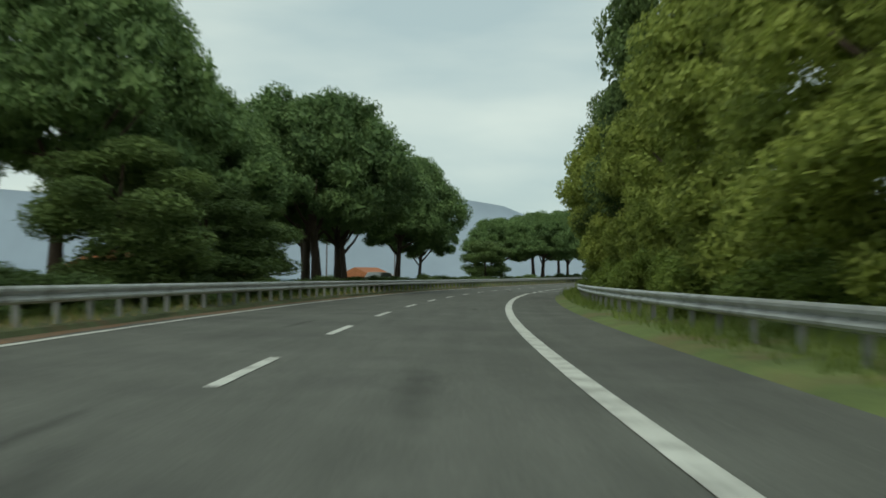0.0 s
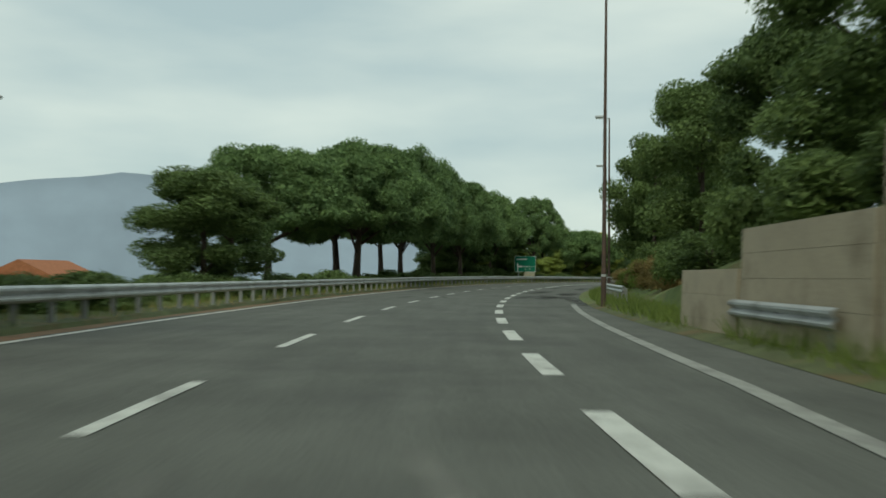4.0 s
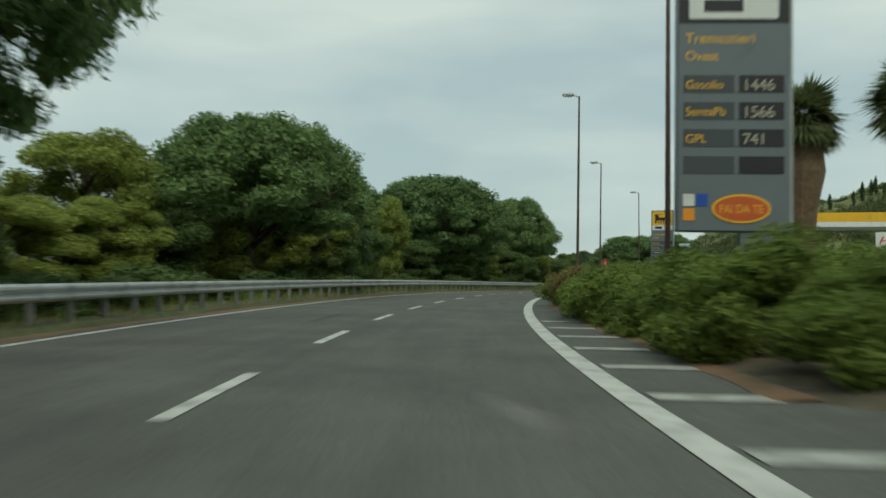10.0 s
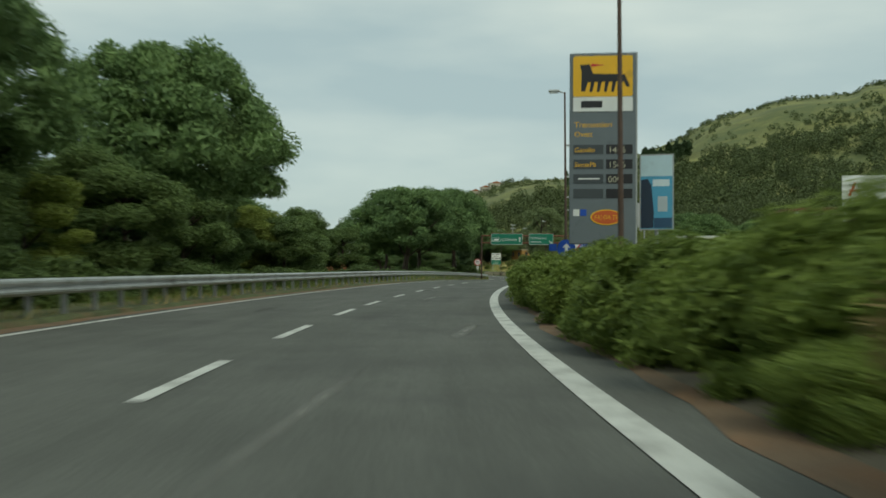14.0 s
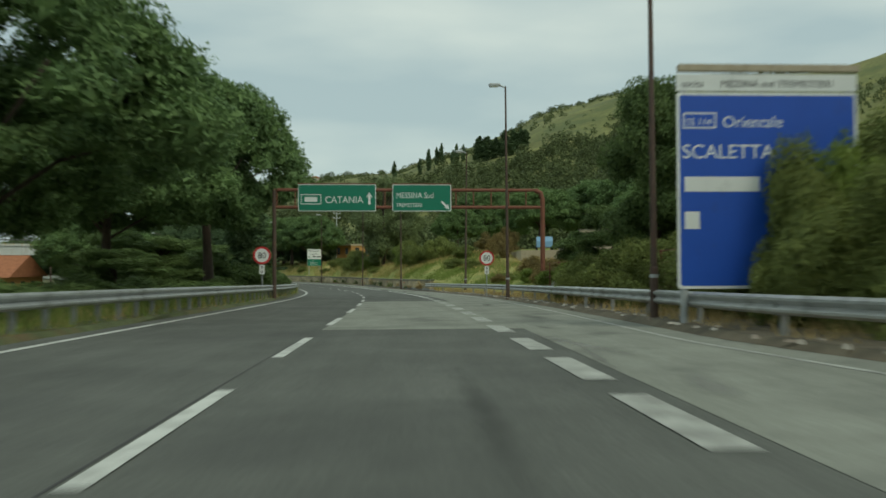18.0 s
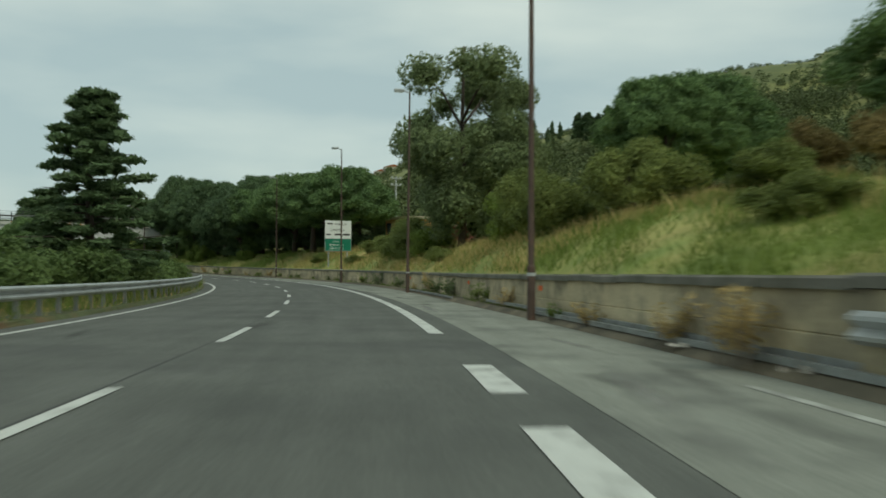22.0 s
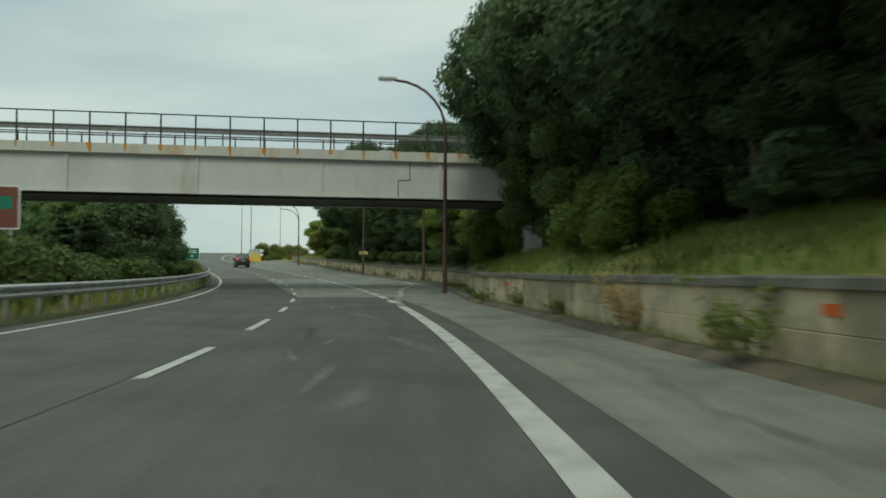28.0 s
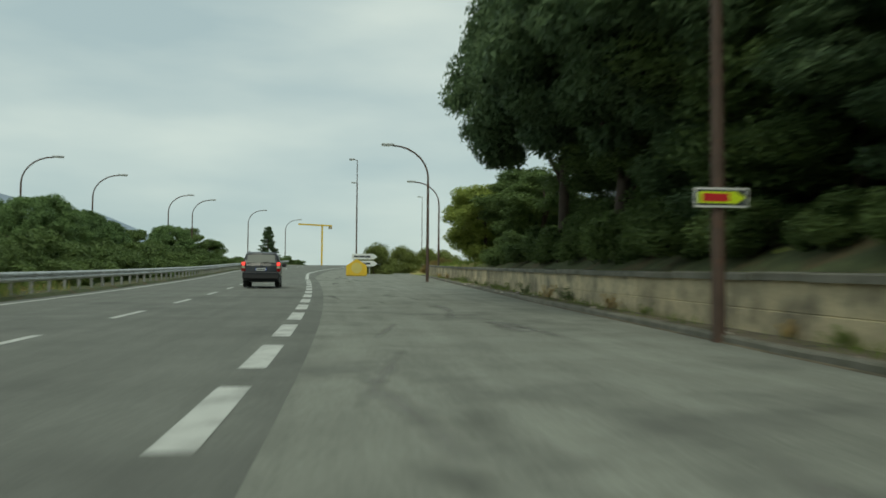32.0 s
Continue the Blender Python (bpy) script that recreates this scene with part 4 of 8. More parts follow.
def weed(seed, leaf, dry):
    """Unit weed clump: 1 m tall, 0.5 m in radius, loose stalks with leaves and blades."""
    rng = np.random.RandomState(seed)
    t = empty("weed_clump", Matrix.Identity(4), "straggly weed clump at the wall foot", "weed")
    bm = bmesh.new()
    puffs = []
    for i in range(13):
        a, r0, r1 = rng.uniform(0, 2 * math.pi), rng.uniform(0, 0.22), rng.uniform(0.1, 0.5)
        h = rng.uniform(0.35, 1.0)
        tip = (r1 * math.cos(a), r1 * math.sin(a), h)
        tube(bm, [(r0 * math.cos(a), r0 * math.sin(a), -0.05), ((r0 + r1) / 2 * math.cos(a), (r0 + r1) / 2 * math.sin(a), h * 0.6), tip], [0.008, 0.006, 0.003], 4)
        for q in (0.45, 0.7, 0.95):
            puffs.append((tip[0] * q, tip[1] * q, h * q, 0.07 + 0.05 * rng.random_sample()))
    tagged(part("stalk", bm, dry, t), kind="stuff")
    crown_mesh("foliage", rng, puffs, 520, (0.10, 0.035), leaf, t, core=0.0)
    return t


def cypress(seed, leaf=L_DARKPINE, n_leaf=9000, spread=1.0):
    rng = np.random.RandomState(seed)
    t = empty("cypress", Matrix.Identity(4), "slender dark green cypress tree", "tree")
    puffs = []
    for i in range(34):
        z = 0.8 + 9.0 * i / 33
        r = (0.95 * math.sin(math.pi * min(1, (z + 1.2) / 11.4)) ** 0.8) * spread
        a = rng.uniform(0, 2 * math.pi)
        puffs.append((0.35 * r * math.cos(a), 0.35 * r * math.sin(a), z, max(0.2, r * 0.75)))
    stem(rng, [(0, 0, -0.3), (0, 0, 4), (0, 0, 9)], 0.18, 0.04, [], M_BARK, t)
    crown_mesh("crown", rng, puffs, n_leaf, (0.30, 0.07), leaf, t, core=0.8)
    return t


def cedar(seed, leaf=L_DARKPINE, n_leaf=16000):
    """Layered conifer, 10 m tall."""
    rng = np.random.RandomState(seed)
    t = empty("cedar", Matrix.Identity(4), "layered dark cedar with ragged flat boughs", "tree")
    puffs, limbs = [], []
    for i in range(60):
        z = 1.6 + 8.2 * (i / 60)
        rmax = 3.9 * (1 - (z / 10.6)) + 0.35
        a = i * 2.4 + rng.uniform(-0.4, 0.4)
        rr = rmax * rng.uniform(0.55, 1.0)
        limbs.append(((0, 0, z), (rr * math.cos(a), rr * math.sin(a), z + 0.2), 0.05))
        for q in (0.45, 0.75, 1.0):
            puffs.append((rr * q * math.cos(a), rr * q * math.sin(a), z + rng.uniform(-0.1, 0.2), 0.62 - 0.18 * q, 0.35))
    stem(rng, [(0, 0, -0.3), (0, 0, 5), (0, 0, 9.8)], 0.22, 0.03, limbs, M_BARK, t)
    crown_mesh("crown", rng, puffs, n_leaf, (0.30, 0.06), leaf, t, core=0.55, flat=0.6)
    return t


FAR_AWAY = pose(0, 0, -300)
PINES = [umbrella_pine(k) for k in (1, 2, 3, 4)]
DPINES = [umbrella_pine(k, L_DARKPINE) for k in (11, 12)]
BROADS = [broad_tree(k, L_BROAD, 27000, "leafy yellow-green roadside tree", 1.2, size=(0.19, 0.11)) for k in (21, 22)]
DARKS = [broad_tree(k, L_DARKPINE, 30000, "dense dark evergreen clothed almost to the ground", 0.9, size=(0.19, 0.09)) for k in (27, 28)]
SPARSE = [broad_tree(k, L_SPARSE, 17000, "thin yellowing tree with sparse foliage", 0.8, bark=M_BARK_PALE, size=(0.12, 0.07), core=0.35, name="thin_tree") for k in (23, 24)]
OLIVE = [broad_tree(k, L_BUSH, 27000, "dense dark green evergreen tree", 1.5, size=(0.18, 0.10)) for k in (25, 26)]
EUCA = broad_tree(31, L_EUCA, 26000, "tall eucalyptus with loose hanging foliage", 1.0, bark=M_BARK, size=(0.22, 0.08), core=0.5, name="eucalyptus")
CEDAR, CYPRESS = cedar(41), cypress(42)
CONIFER = cypress(44, n_leaf=22000, spread=2.3)
SHRUBS = [bush(k, L_SHRUB, 15000, "dense olive-green shrub on the bank", "bank_shrub", size=(0.075, 0.034)) for k in (61, 62)]
BUSHES = [bush(k, L_BUSH, 7000, "green oleander bush beside the road", "oleander_bush", size=(0.13, 0.05)) for k in (51, 52, 53)]
HEDGES = [bush(k, L_HEDGE, 10000, "bright green overgrown hedge bush", "hedge_bush", size=(0.10, 0.045)) for k in (54, 55, 56)]
DRYBUSH = [bush(k, L_DRY, 7500, "dry brownish shrub on the verge", "dry_shrub", size=(0.12, 0.035), core=0.5) for k in (57, 58)]
WEEDS = [weed(81, L_HEDGE, M_BARK_PALE), weed(82, L_BUSH, M_BARK_PALE), weed(83, L_STRAW, M_BARK_PALE)]
_protos = SPARSE + WEEDS + SHRUBS + PINES + DPINES + BROADS + DARKS + OLIVE + [EUCA, CEDAR, CYPRESS, CONIFER] + BUSHES + HEDGES + DRYBUSH
_used = set()
_rng = random.Random(5)


def plant(proto, s, n, h=10.0, r=None, unit_h=10.0, unit_r=5.0, base=None, group="", label="", spin=None):
    """Stand a tree or bush at s, n with height h and crown radius r."""
    p = at(s, n)
    if base is None:
        z = float(p.z) + float(side_height(np.array([float(s)]), np.array([float(n)]))[0]) - 0.1
    else:
        z = float(p.z) + base
    kz = h / unit_h
    kr = (r / unit_r) if r else kz
    m = pose(p.x, p.y, z, 0, 0, _rng.uniform(0, 360) if spin is None else spin)
    if proto in _used:
        ob = copy_thing(proto, m)
    else:
        ob = proto
        _used.add(proto)
        ob.matrix_basis = m
    ob.scale = (kr, kr, kz)
    if group:
        ob["group"] = group
    if label:
        ob["label"] = label
    return ob


def pine(s, n, h, r, dark=False):
    return plant(_rng.choice(DPINES if dark else PINES), s, n, h, r * 1.08, 9.4, 5.0)


# left of the road, from the start on
for s, n, h, r in [(14, 13, 12.5, 5.5), (30, 11.5, 12.0, 5.2), (56, 9.0, 12.8, 6.4), (63, 12, 13.0, 6.2), (85, 11, 12.4, 5.5), (79, 14, 12.6, 5.6), (66, 10.5, 12.6, 5.6), (90, 10.2, 9.4, 3.6), (72, 15, 13, 6), (42, 13, 10.6, 5.6), (50, 14, 11.4, 5.8)]:
    pine(s, n, h, r)
for s, n, h, r in [(140, 9.0, 10.8, 6.0), (133, 13, 9.8, 5.5), (145, 12, 11.2, 6), (153, 9.0, 12.2, 4.8), (165, 9.2, 12.4, 4.8), (160, 13, 12, 5.5), (174, 9.0, 11.6, 4.8), (181, 12, 11.4, 5.0), (191, 13.5, 10, 5.0), (188, 9.8, 11.4, 5.0), (199.5, 7.7, 11.8, 4.5)]:
    pine(s, n, h, r)
for s, n, h, r in [(227, 10, 8.7, 5.8), (238, 15, 9.2, 5), (275, 13, 11.8, 7.6), (284, 13.5, 11.0, 5.6), (303, 13, 12.2, 6.2), (314, 15.5, 7, 4), (325, 17, 6, 4)]:
    pine(s, n, h, r)
for s, n, h, r in [(362, 11.4, 10.6, 7.0), (389, 8.8, 13.2, 6.3), (383, 13, 11.0, 5.8), (372, 15.5, 9.4, 4.5), (430, 24, 8, 5), (452, 24, 7.5, 5), (475, 22, 7, 4.5)]:
    pine(s, n, h, r)
for s, n, h, r in [(27, 8, 5.2, 3.2), (36, 8.5, 4.8, 3.4), (45, 10, 5.2, 3.4), (111, 8.6, 5.4, 3.2), (117, 9.5, 5.5, 3.4), (250, 11, 6.4, 2.4), (240, 12, 6, 2.6), (298, 9.5, 4.4, 2.6), (312, 9, 4.0, 2.6), (292, 9.5, 4.6, 2.6), (334, 11, 4.4, 2.2), (195, 10, 4.6, 2.4), (206, 13, 5, 2.6)]:
    plant(_rng.choice(OLIVE), s, n, h, r, 10.0, 3.2)
for s, n, h, r in [(196, 17, 7, 4), (210, 17, 7.5, 3.6), (222, 15, 7.5, 3.4), (243, 11, 6.6, 2.8), (254, 13, 8.4, 3.2), (259, 12.5, 8.2, 2.8), (268, 18, 7, 3.5)]:
    plant(_rng.choice(BROADS), s, n, h, r, 10.0, 3.2)
# undergrowth below the pines
for i in range(51):
    s = 174.6 + 3.2 * i
    if 296 < s < 304:
        continue
    plant(_rng.choice(OLIVE if _rng.random() < (0.25 if 198 < s < 232 else 0.7) else BROADS), s + _rng.uniform(-1, 1), 11.5 + _rng.uniform(-1.2, 3.5), _rng.uniform(3.0, 5.4) if s < 225 else _rng.uniform(3.8, 6.2), _rng.uniform(2.2, 3.0), 10.0, 3.2)
    if i % 2 and s > 192:
        plant(_rng.choice(DARKS), s + _rng.uniform(-1, 1), 18 + _rng.uniform(-1.5, 4), _rng.uniform(4.5, 7.5), _rng.uniform(3.0, 4.0), 10.0, 3.2)
for s, n, h, r in [(440, 13, 5, 3), (446, 15, 6, 3.5), (424, 12, 4.5, 2.6), (372, 9.5, 2.4, 2.2), (382, 10, 2.4, 2.2), (393, 9.5, 2.6, 2.2), (401, 11, 3.4, 2.4), (407, 10, 3.4, 2.4), (398, 16, 4.6, 3), (408, 15, 4.6, 3)]:
    plant(_rng.choice(OLIVE), s, n, h, r, 10.0, 3.2)
# right of the road
for s, n, h, r in [(6, -9.5, 9.0, 3.0), (14, -9, 7.5, 3.0), (21, -9.0, 9.0, 3.0), (29, -9.3, 8.5, 2.8), (36, -9.5, 8.0, 2.6), (44, -9.5, 9, 2.8), (52, -9.2, 10, 3.2), (57, -8.9, 9.5, 3.0)]:
    plant(_rng.choice(BROADS), s, n, h, r, 10.0, 3.2)
for s, n, h, r in [(158, -12.4, 6.2, 2.2), (164, -12.8, 7.6, 2.4), (171, -13.9, 9.4, 2.8), (176, -15.2, 5, 2), (161, -15, 8, 2.6), (168, -16, 7, 2.6)]:
    plant(_rng.choice(SPARSE), s, n, h, r, 10.0, 3.2)
for s, n, h, r in [(152.5, -14.0, 9.4, 2.2), (146, -16.5, 10.4, 3.0)]:
    pine(s, n, h, r, True)
for s, n, h, r in [(38, -10, 14.5, 3.6), (56, -13, 15, 4.5), (62, -12.5, 10, 4.2), (67, -11.6, 11.5, 3.8), (55, -10.2, 12, 3.8), (78, -14, 2.4, 2.0), (87, -13.5, 3.8, 2.8), (97, -13, 7.4, 3.5), (108, -14, 8.5, 3.4), (142, -12.5, 9.2, 2.6), (128, -11.5, 8.8, 3.0), (118, -12.5, 9.2, 3.4), (134, -14, 9.6, 3.0), (48, -12.5, 13, 4)]:
    plant(_rng.choice(OLIVE), s, n, h, r, 10.0, 3.2)
for s, n, h, r in [(440, -24, 10.5, 4.8), (430, -36, 11.5, 6.5), (441, -33, 11.5, 6.5), (452, -36, 11, 6.5), (466, -26, 13.0, 5.0), (474, -32, 13, 5), (452, -17.3, 9.4, 3.3), (412, -40, 11, 6), (400, -42, 10, 6)]:
    pine(s, n, h - 3, r)
plant(EUCA, 473, -12.4, 15.6, 5.4, 10.0, 3.2, spin=-77)
plant(EUCA, 475, -16.2, 13.4, 3.6, 10.0, 3.2, spin=152)
plant(EUCA, 486, -19, 11.0, 4.0, 10.0, 3.2, spin=-11)
for s, n, h, r in [(513, -13.5, 9.9, 6.4), (522, -14, 10.2, 6.8), (531, -15, 10.0, 6.8), (528, -20, 10.2, 6.5), (540, -14, 9.4, 6.5)]:
    pine(s, n, h, r)
for s, n, h, r in [(548, -13, 15, 6.0), (556, -14, 17.5, 6.5), (564, -13.6, 17.9, 5.2), (552, -19, 18, 7), (571, -13.6, 17.2, 4.8), (594, -18, 14, 5.5), (606, -17, 15, 6), (618, -16.5, 16, 6.2), (628, -15.5, 15.5, 6.2), (631, -13.2, 14.6, 4.8), (623, -13.4, 14.6, 4.6), (638, -18.5, 13.0, 4.6), (625, -22, 17, 6)]:
    pine(s, n, h - (6.0 if s < 560 else 6.5 if s < 572 else 4.0), r, True)
for s, n, h, r in [(566, -12.8, 13.0, 5.6), (559, -12.6, 11.5, 5.4), (639, -13.6, 12.5, 4.7), (633, -14.5, 13.0, 5.0)]:
    pine(s, n, h, r, True)
for s, n, h, r in [(519, -19, 7.5, 4.2), (525, -17.5, 9, 4.2), (531, -16.5, 10, 4.4), (537, -15, 10.4, 4.2), (543, -14.5, 10.8, 4.2), (549, -13.4, 10.8, 4.2), (546, -18, 11.5, 4.5), (554, -12.8, 8.8, 3.8), (561, -13.2, 7.5, 3.8), (567, -15.5, 8.0, 4.0), (556, -17, 8.5, 4.5), (566, -18.5, 8.5, 4.5), (541, -12.6, 4.6, 3.0), (546, -12.2, 4.4, 2.8), (551, -16.5, 6, 3.8), (560, -21, 7, 4.5), (550, -22, 8, 4.8), (538, -20, 9, 4.5), (531, -22, 9, 4.5), (572, -16, 7.5, 3.8)]:
    plant(_rng.choice(DARKS), s, n, h, r, 10.0, 3.2)
for i in range(14):
    s = 588.5 + 3.5 * i
    w_ = float(WALL_N(s))
    plant(_rng.choice(DARKS if i % 3 else OLIVE), s, w_ - 2.9 + _rng.uniform(-0.5, 0.3), _rng.uniform(4.5, 7.0), _rng.uniform(2.6, 3.3), 10.0, 3.2)
    plant(_rng.choice(DARKS), s + 1.5, w_ - 6.2 + _rng.uniform(-0.7, 0.7), _rng.uniform(7.2, 9.8), _rng.uniform(3.6, 4.4), 10.0, 3.2)
    if i % 2:
        plant(_rng.choice(DARKS), s, w_ - 11, _rng.uniform(8.5, 10.5), _rng.uniform(4.4, 5.2), 10.0, 3.2)
for i in range(26):
    s = 586 + 2.9 * i
    plant(_rng.choice(BUSHES), s, float(WALL_N(s)) - 1.5 + _rng.uniform(-0.3, 0.2), _rng.uniform(1.0, 2.4), _rng.uniform(1.3, 1.9), 2.0, 1.3, label="dark shrub crowding the wall top")
plant(DPINES[0], 540, -11.2, 9.4, 5.2, 9.4, 5.0)
plant(DPINES[1], 548, -11.6, 9.0, 5.0, 9.4, 5.0)
plant(DARKS[0], 543, -11.4, 7.0, 3.2, 10.0, 3.2)
pine(611, 12.5, 8.2, 3.6)
pine(606, 15, 8.6, 4.0)
pine(630, 18, 12.5, 5.2, True)
for s, n, h, r in [(594, 10.2, 7.2, 3.0), (600, 9.2, 7.0, 2.8), (607, 8.8, 6.0, 2.6)]:
    plant(CONIFER, s, n, h, r, 10.0, 2.5, label="dense cone-shaped conifer behind the barrier")
for i in range(30):
    plant(_rng.choice(OLIVE if i % 3 else DARKS), 688 + 3.8 * i, 27 + _rng.uniform(0, 34), _rng.uniform(5.5, 9.0), _rng.uniform(3.2, 4.6), 10.0, 3.2, base=-1.5)
plant(_rng.choice(DARKS), 244, 10, 5.2, 1.9, 10.0, 3.2, label="ivy-clad dark evergreen beside the pines")
for s, n, h, r in [(667, -15.8, 6.0, 3.2), (675, -17.5, 6.2, 3.4), (684, -19.5, 6, 3.4), (694, -22, 5.5, 3.4)]:
    plant(_rng.choice(BROADS), s, n, h, r, 10.0, 3.2)
for s, n, h, r in [(702, -11.2, 3.6, 2.6), (708, -14.5, 3.4, 2.6), (716, -18, 3.0, 2.4), (726, -21, 3.2, 2.8)]:
    plant(_rng.choice(SHRUBS), s, n, h, r, 2.0, 1.3, label="round olive-green shrub at the exit nose")
for s, n, h, r in [(710, -19, 1.6, 1.6), (704, -17, 1.4, 1.4)]:
    plant(_rng.choice(DRYBUSH), s, n, h, r, 2.0, 1.3)
for s, n, h, r in [(551, -9.6, 2.4, 1.7), (554.5, -9.8, 2.8, 1.9), (580, -12.2, 2.6, 1.9), (582.5, -12.8, 3.4, 2.2), (578.5, -13.5, 3.2, 2.0), (586, -13.4, 3.0, 2.0)]:
    plant(_rng.choice(HEDGES), s, n, h, r, 2.0, 1.3)
for s, n, h, r in [(632, 9.5, 3.2, 2.2), (645, 10, 3.4, 2.6), (660, 9.5, 3.2, 2.4), (676, 10.5, 3.6, 2.8), (690, 10, 3.4, 2.6), (618, 10.5, 3.0, 2.2), (604, 9.6, 2.8, 2.0), (670, 13.5, 3.4, 3.0), (705, 10, 3.2, 2.6), (720, 10, 3.0, 2.6), (640, 13, 3.2, 2.8)]:
    plant(_rng.choice(BUSHES), s, n, h, r, 2.0, 1.3)
for s, n, h, r in [(668, 14.0, 5.6, 3.2), (680, 14.0, 5.4, 3.0), (650, 27, 7.5, 4.6), (690, 26.5, 7.5, 4.6), (720, 13.2, 5.6, 3.0)]:
    pine(s, n, h, r)
for s, n, h, r in [(600, -14.5, 8, 4.0), (610, -14.0, 7, 4.0), (622, -14.0, 7.5, 4.2), (634, -14.8, 5, 3.0), (645, -17, 4.2, 3.0), (657, -17.5, 4.6, 3.2), (663, -18, 5.6, 3.6), (671, -20, 6.5, 4.0), (680, -22, 7.0, 4), (540, -12.5, 6, 3.4), (592, -14.5, 6.5, 3.5), (559, -10.8, 6.5, 2.6), (567, -11.2, 6.0, 2.4), (585, -15, 6, 3)]:
    plant(_rng.choice(OLIVE), s, n, h, r, 10.0, 3.2)
for s, n, h, r in [(590, -14, 6.5, 2.8), (598, -13.4, 5.0, 2.4), (587, -18, 7, 3.0)]:
    plant(_rng.choice(BROADS), s, n, h, r, 10.0, 3.2)
plant(CEDAR, 452, 8.3, 8.9, 4.4, 10.0, 3.9)
plant(CEDAR, 608, 15, 6.0, 3.0, 10.0, 3.9)
plant(CEDAR, 790, 13.5, 8.0, 3.2, 10.0, 3.9)
plant(CYPRESS, 400, 7.9, 9.2, 1.4, 10.0, 1.0, label="dark ivy-covered cypress beside the barrier")
for s, n, h, r in [(588, 12, 4.6, 1.3), (590, 14, 4.4, 1.2), (630, 14, 3.8, 1.0)]:
    plant(CYPRESS, s, n, h, r, 10.0, 1.0)
for s, n, h, r in [(598, 11.5, 5.5, 3.0), (560, 16, 6, 3.5), (545, 18, 6, 4), (700, 30, 7, 4.5), (675, 28, 7, 4.5), (735, 26, 7, 4), (582, 20, 7, 4), (615, 22, 6, 4), (520, 18, 6.5, 4), (535, 26, 8, 5)]:
    pine(s, n, h, r)

# oleander along the left barrier
for i in range(90):
    s = 398 + 4.4 * i
    if s > 560 and i % 3 == 0:
        continue
    plant(_rng.choice(BUSHES), s + _rng.uniform(-1, 1), 7.6 + _rng.uniform(-0.3, 0.8), _rng.uniform(2.1, 2.9) if s < 560 else _rng.uniform(1.8, 2.4), _rng.uniform(1.8, 2.4), 2.0, 1.3, group="oleanders along the barrier")
    if s < 745:
        plant(_rng.choice(BUSHES), s + _rng.uniform(-1, 1), 10.6 + _rng.uniform(-1, 1.5), _rng.uniform(2.8, 3.8) if s < 560 else _rng.uniform(2.2, 3.2), _rng.uniform(2.0, 3.0), 2.0, 1.3, group="oleanders along the barrier")
for i in range(100):
    s = -5 + 4.0 * i
    plant(_rng.choice(BUSHES), s + _rng.uniform(-2, 2), 7.5 + _rng.uniform(-0.3, 0.6), _rng.uniform(1.2, 1.6), _rng.uniform(1.6, 2.1), 2.0, 1.3, group="low shrubs behind the barrier")
# hedge between road and filling station
for i in range(48):
    s = 199 + 2.5 * i
    big_ = 1.5 if s < 226 else 1.65
    plant(_rng.choice(HEDGES) if _rng.random() < (0.8 if s < 232 else 0.96) else _rng.choice(DRYBUSH), s + _rng.uniform(-0.6, 0.6), float(np.interp(s, [200, 215, 230], [-5.75, -5.7, -5.4])) + _rng.uniform(-0.15, 0.15), big_ * _rng.uniform(0.85, 1.1), _rng.uniform(1.25, 1.55), 2.0, 1.3, base=0.05, group="hedge beside the filling station")
    plant(_rng.choice(HEDGES), s + _rng.uniform(-1, 1), -7.6 + _rng.uniform(-0.4, 0.3), (big_ + 0.25) * _rng.uniform(0.85, 1.15), _rng.uniform(1.5, 2.0), 2.0, 1.3, base=0.05, group="hedge beside the filling station")
for i in range(62):
    s = 197 + 1.95 * i
    plant(_rng.choice(HEDGES) if _rng.random() < (0.8 if s < 232 else 0.92) else _rng.choice(DRYBUSH), s + _rng.uniform(-0.4, 0.4), float(np.interp(s, [200, 215, 228], [-5.5, -5.35, -5.05])) + _rng.uniform(-0.1, 0.1), _rng.uniform(0.7, 1.15), _rng.uniform(0.75, 0.95), 2.0, 1.3, base=0.0, group="hedge beside the filling station")
for s, n, h, r in [(194, -6.0, 1.3, 1.2), (196.5, -5.9, 1.7, 1.4), (193, -8.8, 1.5, 1.3), (198, -8.2, 1.6, 1.5), (200, -11, 1.0, 1.6), (203, -13, 1.0, 1.6), (207, -12, 2.4, 1.8), (212, -13, 2.6, 1.8)]:
    plant(_rng.choice(HEDGES), s, n, h, r, 2.0, 1.3, base=0.05)
for i in range(22):
    s, n = 322 + 1.6 * i + _rng.uniform(-2, 2), -24 - _rng.uniform(0, 34)
    if s > 330 and n > -44:
        n -= 22
    plant(_rng.choice(OLIVE if i % 3 else BROADS), s, n, _rng.uniform(4.5, 7.5), _rng.uniform(2.6, 3.6), 10.0, 3.2, base=-0.2)
for s, n, h, r in [(192, 10.8, 6.0, 2.8), (188, 13.5, 7, 3.2), (198, 13, 5.5, 3.0)]:
    plant(_rng.choice(OLIVE), s, n, h, r, 10.0, 3.2)
